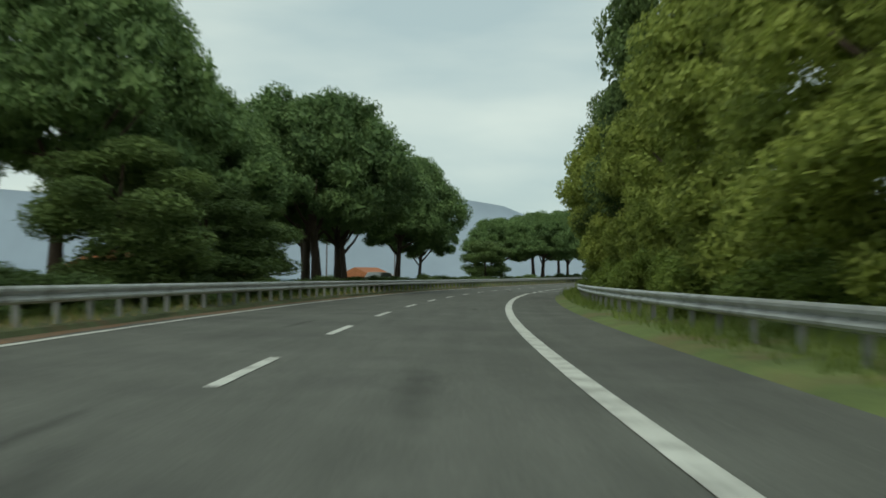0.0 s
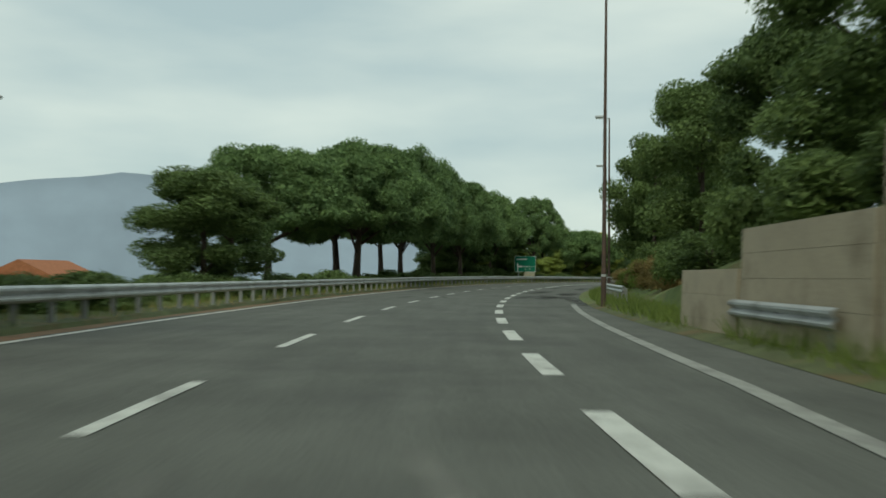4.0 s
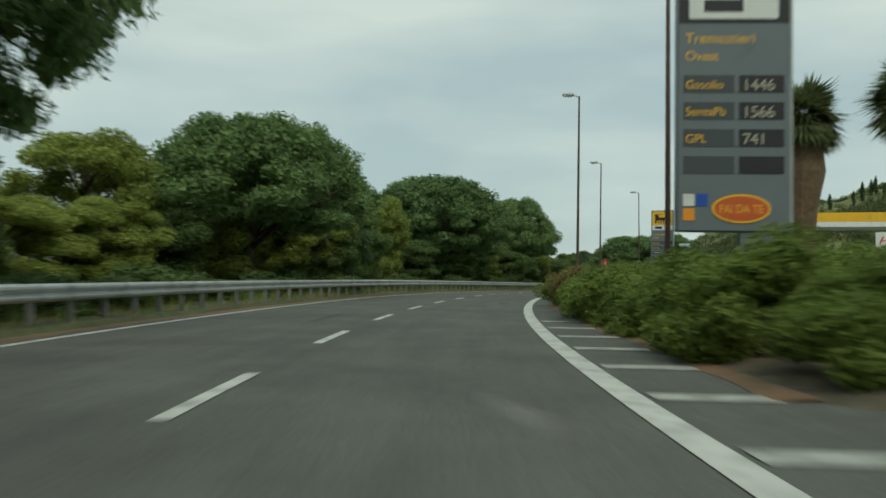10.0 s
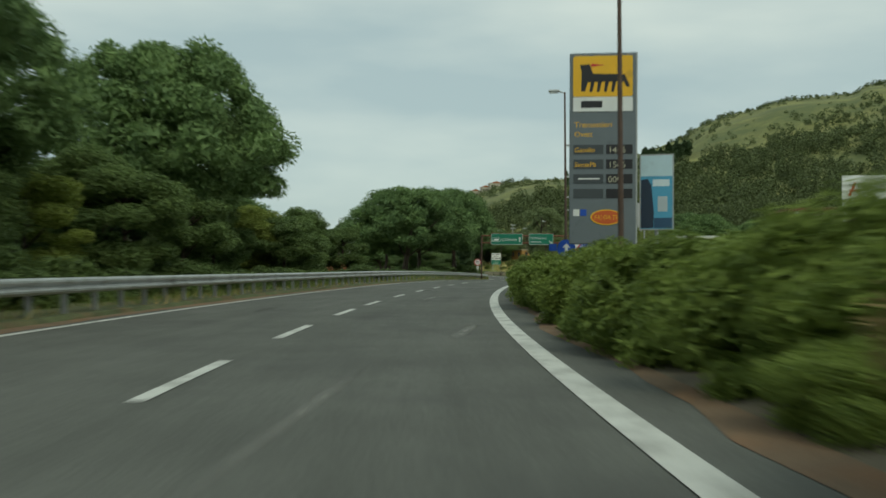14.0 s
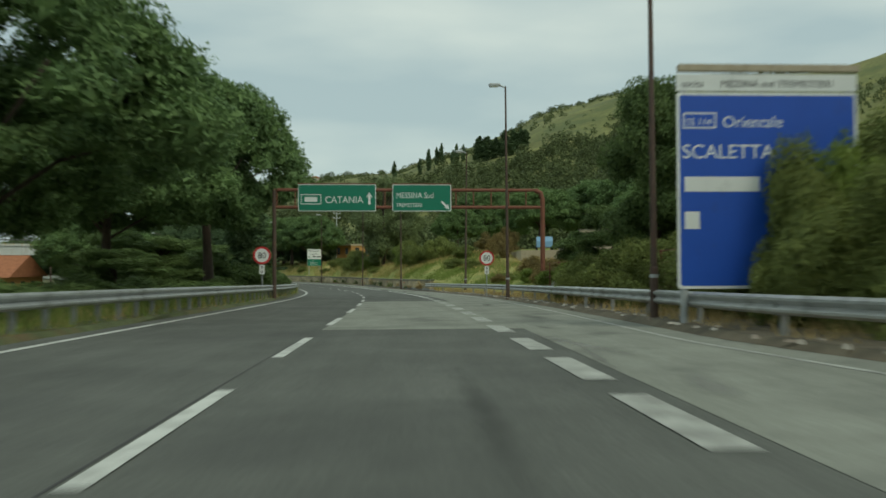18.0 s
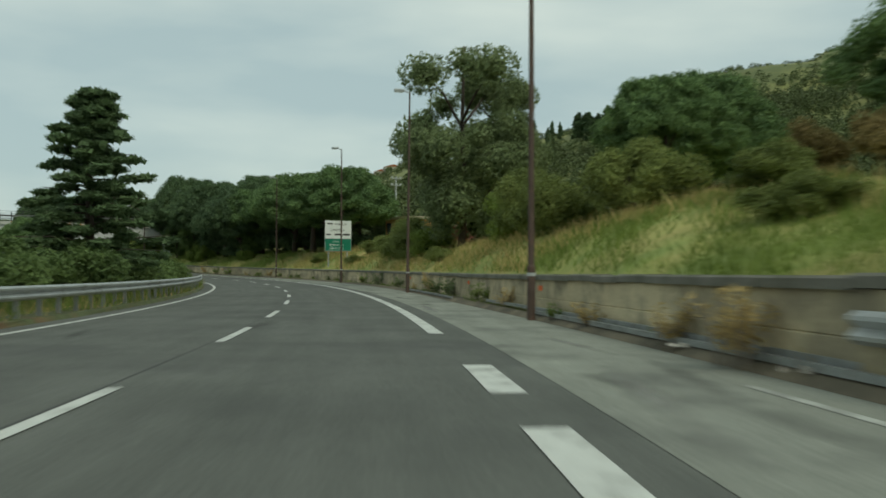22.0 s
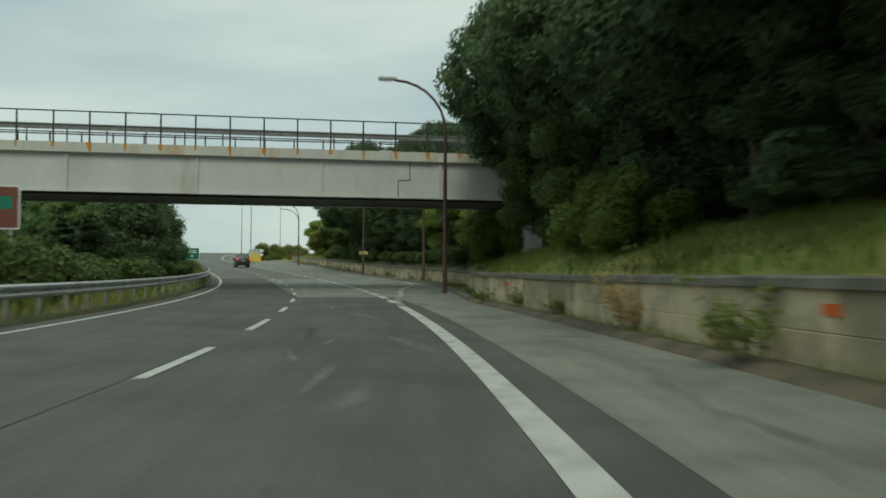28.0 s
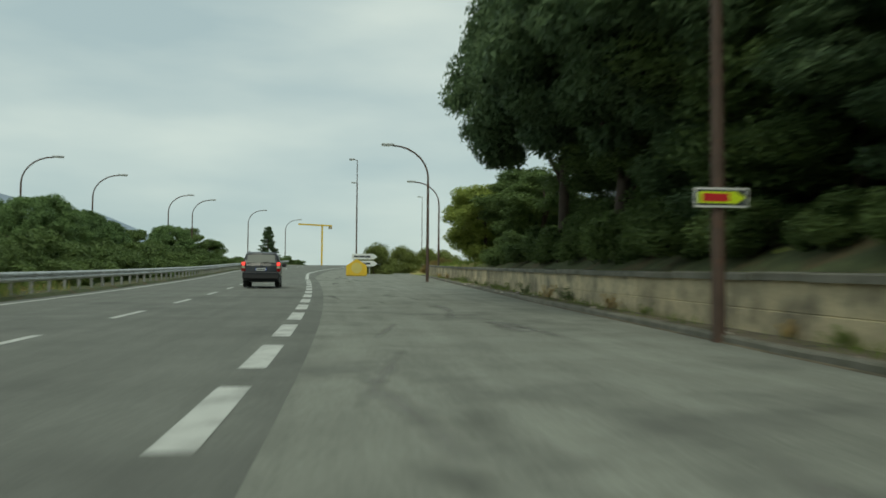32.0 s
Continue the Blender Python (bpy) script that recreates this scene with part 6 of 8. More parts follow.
# filling station totems
def totem(s, n, top, w, spin=0.0, first=False):
    t = empty("fuel_totem", stand(s, n, 0.0, spin), "grey fuel price totem with a yellow square emblem", "price sign", "filling station totems")
    part("tower", boxed(-w / 2, w / 2, 0.0, 0.34, 2.0, top, bevel=0.03), S_GREY, t)
    part("column", boxed(0.15, 0.8, 0.05, 0.29, -0.3, 2.0), S_GREY, t)
    part("side_trim", boxed(w / 2, w / 2 + 0.05, 0.02, 0.32, 2.0, top), M_GREY_PAINT, t)
    e0, e1 = -w / 2 + 0.13, w / 2 - 0.13
    z1 = top - 0.12
    if first:
        plate(t, "emblem_surround", -w / 2 + 0.03, w / 2 - 0.03, z1 - 2.3, z1 + 0.06, S_BLACK, 0.0, 0.012)
        e0, e1, z1 = e0 + 0.1, e1 - 0.12, z1 - 0.1
    plate(t, "emblem_panel", e0, e1, z1 - 1.55, z1, S_YELLOW, 0.0, 0.03, 0.08)
    plate(t, "name_panel", e0, e1, z1 - 2.12, z1 - 1.57, S_WHITE, 0.0, 0.03, 0.04)
    # plain emblem shape: body, head and flame as simple forms
    part("emblem", poly(bmesh.new(), [(e0 + 0.3, z1 - 1.35), (e0 + 0.45, z1 - 1.35), (e0 + 0.55, z1 - 1.0), (e1 - 0.35, z1 - 1.0), (e1 - 0.22, z1 - 1.2), (e1 - 0.1, z1 - 1.2), (e1 - 0.3, z1 - 0.72), (e0 + 0.75, z1 - 0.68), (e0 + 0.62, z1 - 0.32), (e0 + 0.25, z1 - 0.34), (e0 + 0.32, z1 - 0.6)], -0.036, -0.03), S_BLACK, t)
    part("flame", poly(bmesh.new(), [(e0 + 0.66, z1 - 0.42), (e0 + 1.2, z1 - 0.36), (e0 + 0.7, z1 - 0.30)], -0.036, -0.03), S_RED, t)
    for k in range(4):
        x_ = e0 + 0.62 + 0.27 * k
        part("emblem_leg", poly(bmesh.new(), [(x_, z1 - 1.38), (x_ + 0.1, z1 - 1.38), (x_ + 0.2, z1 - 0.95), (x_ + 0.05, z1 - 0.95)], -0.036, -0.03), S_BLACK, t)
    plate(t, "bar", e0 + 0.3, e0 + 1.1, z1 - 1.98, z1 - 1.72, S_BLACK, -0.03, 0.004)
    if first:
        e0, e1, z1 = -w / 2 + 0.1, w / 2 - 0.13, top - 0.12
    words(t, "Tremestieri", e0 + 0.05, z1 - 2.72, 0.30, S_YELLOW, -0.003)
    words(t, "Ovest", e0 + 0.05, z1 - 3.08, 0.28, S_YELLOW, -0.003)
    for k, (a, b) in enumerate((("Gasolio", "1446"), ("SenzaPb", "1566"), ("GPL", "741") if first else ("", "000"), ("", ""))):
        zz = z1 - 3.75 - 0.56 * k
        plate(t, "label_panel", e0 + 0.02, e0 + w * 0.46, zz, zz + 0.36, S_DGREY, 0.0, 0.012)
        dsp = plate(t, "price_display", e0 + w * 0.5, e1, zz, zz + 0.36, S_BLACK, 0.0, 0.012)
        if a:
            words(t, a, e0 + 0.06, zz + 0.08, 0.25, S_YELLOW, -0.014)
        elif b:
            bars(t, e0 + 0.2, zz + 0.16, w * 0.33, 0.05, S_WHITE, 1, -0.013)
        if b:
            words(t, b, e0 + w * 0.53, zz + 0.05, 0.33, S_PALE, -0.014)
    disc(t, "oval_rim", 0.15, z1 - 6.15, 0.60, S_YELLOW, 0.0, 0.02, r2=0.30)
    disc(t, "oval_panel", 0.15, z1 - 6.15, 0.55, S_SIGNORANGE, -0.02, 0.004, r2=0.255)
    words(t, "FAI DA TE", 0.15, z1 - 6.24, 0.25, S_YELLOW, -0.027, "CENTER", 0.8)
    for k, m_ in enumerate((S_WHITE, S_BLUE) if not first else (S_WHITE, S_BLUE, S_ORANGE)):
        plate(t, "card_panel", e0 + 0.02 + 0.27 * (k % 2), e0 + 0.25 + 0.27 * (k % 2), z1 - 6.1 - 0.3 * (k // 2), z1 - 5.85 - 0.3 * (k // 2), m_, 0.0, 0.012)
    return t


totem(204.5, -7.6, 8.75, 2.3, first=True)
totem(295.5, -7.66, 9.3, 2.5, -3)
# hoarding behind the second totem
t = empty("advertising_board", stand(297.2, -9.95, 0.0, -12), "tall blue and white advertising hoarding on a post", "billboard")
plate(t, "board", -0.66, 0.66, 2.62, 5.62, M_GREY_PAINT, 0.0, 0.08)
plate(t, "poster", -0.61, 0.61, 2.67, 5.57, paint("poster_blue", (0.09, 0.34, 0.52)), -0.08, 0.004)
plate(t, "poster_sky", -0.61, 0.61, 4.75, 5.57, paint("poster_pale", (0.50, 0.66, 0.72)), -0.085, 0.004)
plate(t, "poster_cloud", -0.15, 0.5, 4.35, 4.62, paint("poster_cloud", (0.62, 0.72, 0.76)), -0.085, 0.004)
part("poster_shape", poly(bmesh.new(), [(-0.6, 2.7), (-0.12, 2.7), (-0.1, 3.3), (-0.2, 4.4), (-0.34, 4.65), (-0.6, 4.6)], -0.093, -0.089), paint("poster_dark", (0.02, 0.035, 0.06)), t)
plate(t, "poster_box", 0.05, 0.42, 3.35, 3.95, paint("poster_light", (0.45, 0.52, 0.55)), -0.085, 0.004)
plate(t, "poster_foot", -0.1, 0.6, 2.7, 3.1, paint("poster_navy", (0.03, 0.08, 0.15)), -0.085, 0.004)
legs(t, (0.0,), 2.7, 0.07)

# canopy and shop
cv = empty("station_canopy", stand(258, -14.9, 0.0, -3), "filling station canopy with a broad yellow fascia", "canopy")
part("roof", boxed(0.1, 17.9, 0.1, 7.9, 5.2, 6.0), paint("canopy_white", (0.6, 0.6, 0.57)), cv)
part("fascia", boxed(0.0, 0.1, 0.0, 8.0, 5.42, 6.08), S_YELLOW, cv)
part("fascia", boxed(0.0, 18.0, -0.1, 0.0, 5.42, 6.08), S_YELLOW, cv)
part("fascia_band", boxed(-0.02, 0.1, 0.0, 8.0, 5.05, 5.41), S_WHITE, cv)
part("fascia_band", boxed(0.0, 18.0, -0.12, 0.0, 5.05, 5.41), S_WHITE, cv)
for x_ in (3.0, 13.0):
    part("column", boxed(x_ - 0.35, x_ + 0.35, 3.6, 4.3, -0.2, 5.2, bevel=0.04), S_COLUMN, cv)
part("side_panel", boxed(-0.06, -0.02, 0.35, 2.0, 5.0, 6.12), S_YELLOW, cv)
part("side_mark", boxed(-0.08, -0.06, 0.6, 1.7, 5.3, 5.85), S_BLACK, cv)
part("emblem_panel", boxed(1.75, 5.5, -0.14, -0.1, 5.02, 6.14), S_YELLOW, cv)
part("emblem", poly(bmesh.new(), [(2.0, 5.2), (2.15, 5.2), (2.25, 5.5), (2.85, 5.5), (3.05, 5.25), (2.98, 5.72), (2.4, 5.76), (2.25, 5.98), (1.95, 5.92), (2.1, 5.7)], -0.16, -0.14), S_BLACK, cv)
part("bar", boxed(3.3, 5.2, -0.16, -0.14, 5.3, 5.8), S_BLACK, cv)
part("pump_light", boxed(5.0, 7.0, 5.0, 7.0, 5.15, 5.2), S_WHITE, cv)
shop = empty("station_shop", stand(262, -36, 0.0, -2), "low pale station shop with wide windows", "building")
part("wall", boxed(-5, 5, -12, 12, -0.3, 3.6), paint("shop_render", (0.5, 0.47, 0.4), 0.8), shop)
part("roof", boxed(-5.4, 5.4, -12.4, 12.4, 3.6, 3.95), M_RUST, shop)
for k in range(5):
    part("window", boxed(-5.04, -5.0, -10.5 + 4.3 * k, -7.3 + 4.3 * k, 0.8, 2.8), paint("dark_glazing", (0.03, 0.04, 0.045), 0.1), shop)
for k in range(3):
    pm = empty("fuel_pump", stand(260.5 + 3.0 * k, -20.5, 0.0), "yellow and grey fuel dispenser under the canopy", "fuel pump", "fuel pumps")
    part("plinth", boxed(-0.7, 0.7, -1.4, 1.4, -0.03, 0.16, bevel=0.02), M_CONCRETE, pm)
    part("cabinet", boxed(-0.35, 0.35, -0.6, 0.6, 0.16, 1.9, bevel=0.03), S_GREY, pm)
    part("top_panel", boxed(-0.36, 0.36, -0.62, 0.62, 1.9, 2.25, bevel=0.02), S_YELLOW, pm)
    part("display", boxed(-0.37, -0.35, -0.3, 0.3, 1.2, 1.6), S_BLACK, pm)
sb = empty("roadside_shop", stand(347, -32.6, 3.2, 0), "low roadside shop with a large white sign above its eaves", "building")
part("wall", boxed(-6, 7, 0.0, 7.0, -1.0, 3.2), paint("shop_plaster", (0.42, 0.36, 0.30), 0.85), sb)
part("roof", boxed(-6.4, 7.4, -1.2, 7.4, 3.2, 3.5, bevel=0.03), M_RUST, sb)
sgn_ = part("sign_board", boxed(-1.9, 2.3, -1.35, -1.22, 3.6, 6.3, bevel=0.02), S_WHITE, sb, "large white sign board")
part("red_mark", poly(bmesh.new(), [(-1.45, 4.5), (-1.2, 4.5), (-0.75, 5.6), (-0.9, 5.7)], -1.36, -1.351), S_RED, sgn_)
part("red_bar", poly(bmesh.new(), [(-1.3, 4.85), (-0.2, 5.0), (-0.2, 5.15), (-1.3, 5.0)], -1.368, -1.361), S_RED, sgn_)
for x_ in (-5.6, -1.6, 2.4, 6.6):
    part("porch_post", boxed(x_ - 0.1, x_ + 0.1, -1.1, -0.9, -1.0, 3.2), S_WHITE, sb)
for x_ in (-4.6, -0.6, 3.4):
    part("window", boxed(x_, x_ + 2.0, -0.04, 0.0, 0.6, 2.3), paint("shop_glazing", (0.03, 0.04, 0.045), 0.2), sb)
sh = empty("open_shelter", stand(347.5, -18.5, 0.6, 10), "white flat-roofed open shelter behind the hedge", "shelter")
part("roof", boxed(-2.6, 2.6, -1.5, 1.5, 3.4, 3.62, bevel=0.03), S_WHITE, sh)
for x_ in (-2.3, 2.3):
    for y_ in (-1.2, 1.2):
        part("post", boxed(x_ - 0.05, x_ + 0.05, y_ - 0.05, y_ + 0.05, -0.8, 3.4), M_GREY_PAINT, sh)


# roadside disc and triangle signs
def ring_sign(s, n, z, r=0.45, txt="80", name="speed_limit_sign", label="round white speed limit sign with a red ring", sub=True, spin=0.0):
    t = empty(name, stand(s, n, 0.0, spin), label, "road sign")
    disc(t, "backing", 0, z, r, S_BACK, 0.0, 0.02)
    disc(t, "ring", 0, z, r, S_RED, -0.02, 0.004)
    disc(t, "face", 0, z, r * 0.78, S_WHITE, -0.024, 0.004)
    if txt:
        words(t, txt, 0, z - 0.155, 0.46, S_BLACK, -0.03, "CENTER", 0.9)
    legs(t, (0,), z + 0.3, 0.03)
    if sub:
        plate(t, "sub_panel", -0.13, 0.13, z - r - 0.5, z - r - 0.04, S_WHITE, 0.0, 0.015)
        arrow(t, 0, z - r - 0.16, 0.16, 0.14, S_BLACK, 0, -0.017)
        arrow(t, 0, z - r - 0.38, 0.16, 0.14, S_BLACK, 180, -0.017)
    return t


ring_sign(390.2, -7.35, 2.34)
ring_sign(382.7, 5.12, 2.33)
ring_sign(203, -17.5, 1.9, 0.35, "", "no_overtaking_sign", "round red-ringed restriction sign at the forecourt", False)
t = empty("no_stopping_sign", stand(267, -11.2, 0.0), "blue no stopping disc with a red ring and cross", "road sign")
disc(t, "ring", 0, 2.87, 0.38, S_RED, 0.0, 0.02)
disc(t, "face", 0, 2.87, 0.31, S_BLUE, -0.02, 0.004)
for a in (45, -45):
    arrow_pts = [(-0.04, -0.29), (0.04, -0.29), (0.04, 0.29), (-0.04, 0.29)]
    ca, sa = math.cos(radians(a)), math.sin(radians(a))
    part("bar", poly(bmesh.new(), [(p * ca - q * sa, 2.87 + p * sa + q * ca) for p, q in arrow_pts], -0.030 - 0.002 * (a > 0), -0.024), S_RED, t)
legs(t, (0,), 2.9, 0.03)
t = empty("warning_sign", stand(258.5, -6.1, 0.0), "red-bordered triangular merging traffic warning sign", "road sign")
part("border", poly(bmesh.new(), [(-0.62, 1.62), (0.62, 1.62), (0.0, 2.70)], -0.02, 0.0), S_RED, t)
part("face", poly(bmesh.new(), [(-0.40, 1.75), (0.40, 1.75), (0.0, 2.44)], -0.026, -0.02), S_WHITE, t)
part("symbol", poly(bmesh.new(), [(-0.1, 1.8), (0.07, 1.8), (0.06, 2.1), (0.0, 2.28), (-0.08, 2.1)], -0.030, -0.026), S_BLACK, t)
part("symbol_branch", poly(bmesh.new(), [(0.09, 1.8), (0.2, 1.8), (0.09, 2.0)], -0.030, -0.026), S_BLACK, t)
legs(t, (0,), 2.4, 0.035)
t = empty("give_way_sign", stand(331.4, -7.72, 0.0), "give way triangle above a blue arrow disc on one post", "road sign")
part("border", poly(bmesh.new(), [(-0.5, 3.08), (0.5, 3.08), (0.0, 2.30)], -0.02, 0.0), S_RED, t)
part("face", poly(bmesh.new(), [(-0.33, 2.99), (0.33, 2.99), (0.0, 2.48)], -0.026, -0.02), S_WHITE, t)
disc(t, "blue_disc", 0, 1.86, 0.40, S_BLUE, -0.0, 0.02)
arrow(t, 0, 1.86, 0.56, 0.4, S_WHITE, 0, -0.02)
plate(t, "sub_panel", -0.1, 0.1, 0.75, 1.2, S_WHITE, 0.0, 0.012)
legs(t, (0,), 3.1, 0.035)
t = empty("direction_arrow_sign", stand(301, -6.6, 0.0), "blue round arrow sign above the hedge", "road sign")
disc(t, "blue_disc", 0, 1.95, 0.40, S_BLUE, 0.0, 0.02)
arrow(t, 0, 1.95, 0.5, 0.36, S_WHITE, 0, -0.02)
plate(t, "side_panel", -0.75, -0.42, 1.85, 2.15, S_BLUE, 0.0, 0.015)
legs(t, (0,), 2.0, 0.035)

# large blue exit board, partly hidden by shrubs
t = empty("exit_board", stand(353.5, -9.0, 0.0, 0), "large blue direction board with a white header strip", "road sign")
board(t, 3.7, 3.95, 0.80, S_BLUE, rim=0.06)
plate(t, "header", -1.85, 1.85, 4.78, 5.12, S_WHITE, 0.0, 0.026)
part("top_beam", boxed(-1.8, 1.9, -0.05, 0.12, 5.18, 5.32), M_CONCRETE, t)
words(t, "uscita", -1.75, 4.86, 0.20, S_BLACK, -0.028)
words(t, "MESSINA sud TREMESTIERI", -0.95, 4.86, 0.20, S_BLACK, -0.028)
plate(t, "route_panel", -1.72, -1.05, 4.02, 4.34, S_WHITE, -0.03, 0.003)
plate(t, "route_inner", -1.69, -1.08, 4.05, 4.31, S_BLUE, -0.033, 0.003)
words(t, "SS 114", -1.66, 4.09, 0.19, S_WHITE, -0.037)
words(t, "Orientale", -0.92, 4.05, 0.32, S_WHITE, -0.031)
words(t, "SCALETTA", -1.75, 3.42, 0.40, S_WHITE, -0.031)
bars(t, -1.7, 2.75, 1.6, 0.3, S_WHITE, 1)
plate(t, "pictogram_panel", -1.7, -1.4, 2.0, 2.35, S_WHITE, -0.03, 0.003)
legs(t, (-1.7, 1.7), 5.1, 0.08)
for s, n, hh, zz in ((346.5, -12.8, 2.6, 4.6), (340.5, -13.9, 2.6, 4.75)):
    t = empty("road_board", stand(s, n, 0.0, 15), "pale grey back of a large road board on posts", "road sign", "boards seen from behind")
    part("board", boxed(-0.85, 0.85, -0.02, 0.02, zz, zz + hh), S_BACK, t)
    for x_ in (-0.5, 0.0, 0.5):
        part("stiffener", boxed(x_ - 0.04, x_ + 0.04, -0.09, -0.02, zz, zz + hh), S_BACK, t)
    legs(t, (-0.5, 0.5), zz + 0.5, 0.06, y=-0.1)

# overhead gantry
g = empty("sign_gantry", stand(386, 0.0, 0.0, 0), "rusty red sign gantry across the carriageway", "gantry")
part("right_leg", tube(bmesh.new(), [(9.95, 0.15, -0.5), (9.95, 0.15, 5.5), (9.85, 0.15, 5.85), (9.55, 0.15, 6.0)], 0.13, 10), M_RUST, g)
part("left_leg", tube(bmesh.new(), [(-4.85, 0.15, -0.5), (-4.85, 0.15, 6.0)], 0.11, 10), M_LAMP_POLE, g)
part("upper_beam", tube(bmesh.new(), [(-4.85, 0.15, 6.0), (9.6, 0.15, 6.0)], 0.09, 10), M_RUST, g)
part("lower_beam", tube(bmesh.new(), [(-4.85, 0.15, 5.05), (9.95, 0.15, 5.05)], 0.09, 10), M_RUST, g)
for k in range(15):
    part("strut", tube(bmesh.new(), [(-4.7 + k * 0.98, 0.15, 5.05), (-4.7 + k * 0.98, 0.15, 6.0)], 0.035, 6), M_RUST, g)
for x0, x1, nm in ((-3.55, 0.68, "through_board"), (1.58, 4.82, "exit_board")):
    bd = plate(g, nm, x0, x1, 4.82, 6.3, S_WHITE, 0.02, 0.03, 0.08)
    plate(bd, "face", x0 + 0.04, x1 - 0.04, 4.86, 6.26, S_GREEN, -0.01, 0.005, 0.07)
    plate(bd, "rust_strip", x0, x1, 6.3, 6.36, M_RUST, 0.02, 0.04)
words(g, "CATANIA", -2.1, 5.28, 0.52, S_WHITE, -0.019, squeeze=0.92)
plate(g, "route_panel", -3.4, -2.3, 5.2, 5.75, S_WHITE, -0.016, 0.003)
plate(g, "route_inner", -3.36, -2.34, 5.24, 5.71, S_GREEN, -0.019, 0.003)
bars(g, -3.2, 5.34, 0.75, 0.26, S_WHITE, 1, -0.022)
arrow(g, 0.32, 5.54, 0.7, 0.36, S_WHITE, 0, -0.018)
words(g, "MESSINA Sud", 1.78, 5.55, 0.44, S_WHITE, -0.019, squeeze=0.84)
words(g, "TREMESTIERI", 1.78, 5.06, 0.30, S_WHITE, -0.019, squeeze=0.85)
arrow(g, 4.5, 5.15, 0.6, 0.32, S_WHITE, 135, -0.018)

# ferry board on the bank
t = empty("ferry_board", stand(501, -9.7, 0.0, 8), "white and green board for the ferry quays on steel posts", "road sign")
plate(t, "backing", -1.4, 1.4, 2.85, 5.85, S_BACK, 0.0, 0.02)
plate(t, "white_panel", -1.4, 1.4, 4.1, 5.85, S_WHITE, -0.02, 0.006)
plate(t, "green_panel", -1.36, 1.36, 2.9, 4.06, S_GREEN, -0.02, 0.006)
words(t, "imbarchi", -0.35, 5.42, 0.36, S_BLACK, -0.027)
bars(t, -1.15, 5.46, 0.6, 0.16, S_BLACK, 2, -0.026)
words(t, "CALABRIA", -0.8, 4.82, 0.32, S_BLACK, -0.027)
bars(t, -1.25, 4.4, 0.5, 0.14, S_BLACK, 1, -0.026)
bars(t, -0.35, 4.4, 0.7, 0.18, S_BLACK, 1, -0.026)
bars(t, 0.5, 4.4, 0.75, 0.18, S_BLACK, 1, -0.026)
words(t, "uscita  1", -0.55, 3.72, 0.26, S_WHITE, -0.027)
words(t, "MESSINA sud", -0.95, 3.36, 0.27, S_WHITE, -0.027)
words(t, "TREMESTIERI", -0.95, 3.02, 0.27, S_WHITE, -0.027)
legs(t, (-1.0, 1.0), 5.0, 0.06)

# boards on the left past the bridge
t = empty("direction_sign", stand(616, 6.6, 0.0, 0), "green direction board among oleanders", "road sign")
board(t, 2.3, 1.1, 1.35, S_GREEN)
bars(t, -0.75, 2.15, 0.2, 0.13, S_RED, 1)
bars(t, -0.35, 2.15, 0.2, 0.13, S_WHITE, 1)
bars(t, 0.05, 2.15, 0.9, 0.1, S_WHITE, 2)
bars(t, 0.05, 1.98, 0.9, 0.1, S_WHITE, 2)
bars(t, 0.45, 1.6, 0.22, 0.2, S_WHITE, 1)
legs(t, (-0.2, 0.6), 2.0, 0.05)
t = empty("tourist_sign", stand(613, 8.3, 0.0, 0), "brown board with a green exit number panel", "road sign")
board(t, 1.15, 1.1, 2.05, S_BROWN)
plate(t, "number_panel", -0.3, 0.3, 2.72, 3.02, S_GREEN, -0.03, 0.004)
words(t, "1", 0.0, 2.18, 0.5, S_WHITE, -0.032, "CENTER")
legs(t, (-0.35, 0.35), 2.6, 0.045)
t = empty("tourist_sign", stand(553, 7.7, 0.0, 0), "brown board with a small green panel by the barrier", "road sign")
board(t, 1.3, 1.2, 2.2, S_BROWN)
plate(t, "number_panel", -0.35, 0.45, 2.75, 3.1, S_GREEN, -0.03, 0.004)
legs(t, (-0.4, 0.4), 2.6, 0.045)
# arrow plate on the lamp post
t = empty("shop_arrow_sign", stand(617, -10.25, 0.0, 0), "small white plate with a yellow-green arrow on the lamp post", "advertising sign")
plate(t, "board", -0.42, 0.42, 2.05, 2.35, S_WHITE, -0.12, 0.02)
plate(t, "inner", -0.40, 0.40, 2.08, 2.32, S_DGREY, -0.14, 0.003)
part("arrow", poly(bmesh.new(), [(-0.37, 2.11), (0.2, 2.11), (0.2, 2.08), (0.38, 2.2), (0.2, 2.31), (0.2, 2.29), (-0.37, 2.29)], -0.150, -0.144), S_FLUO, t)
bars(t, -0.3, 2.14, 0.45, 0.12, S_RED, 1, -0.151)
# markers at the exit nose
t = empty("exit_marker", stand(689, -8.3, 0.0), "yellow gabled plastic exit marker", "traffic marker")
bm = poly(bmesh.new(), [(-0.95, 0), (0.95, 0), (0.95, 0.95), (0.0, 1.6), (-0.95, 0.95)], -0.3, 0.3)
bmesh.ops.bevel(bm, geom=list(bm.edges), offset=0.06, segments=2, affect="EDGES")
part("shell", bm, S_MARKYEL, t)
disc(t, "arrow_disc", 0.0, 0.75, 0.5, paint("worn_pale_yellow", (0.62, 0.52, 0.16)), -0.31, 0.01)
t = empty("exit_arrow_signs", stand(697, -9.5, 0.0), "two white arrow boards on posts at the exit nose", "road sign")
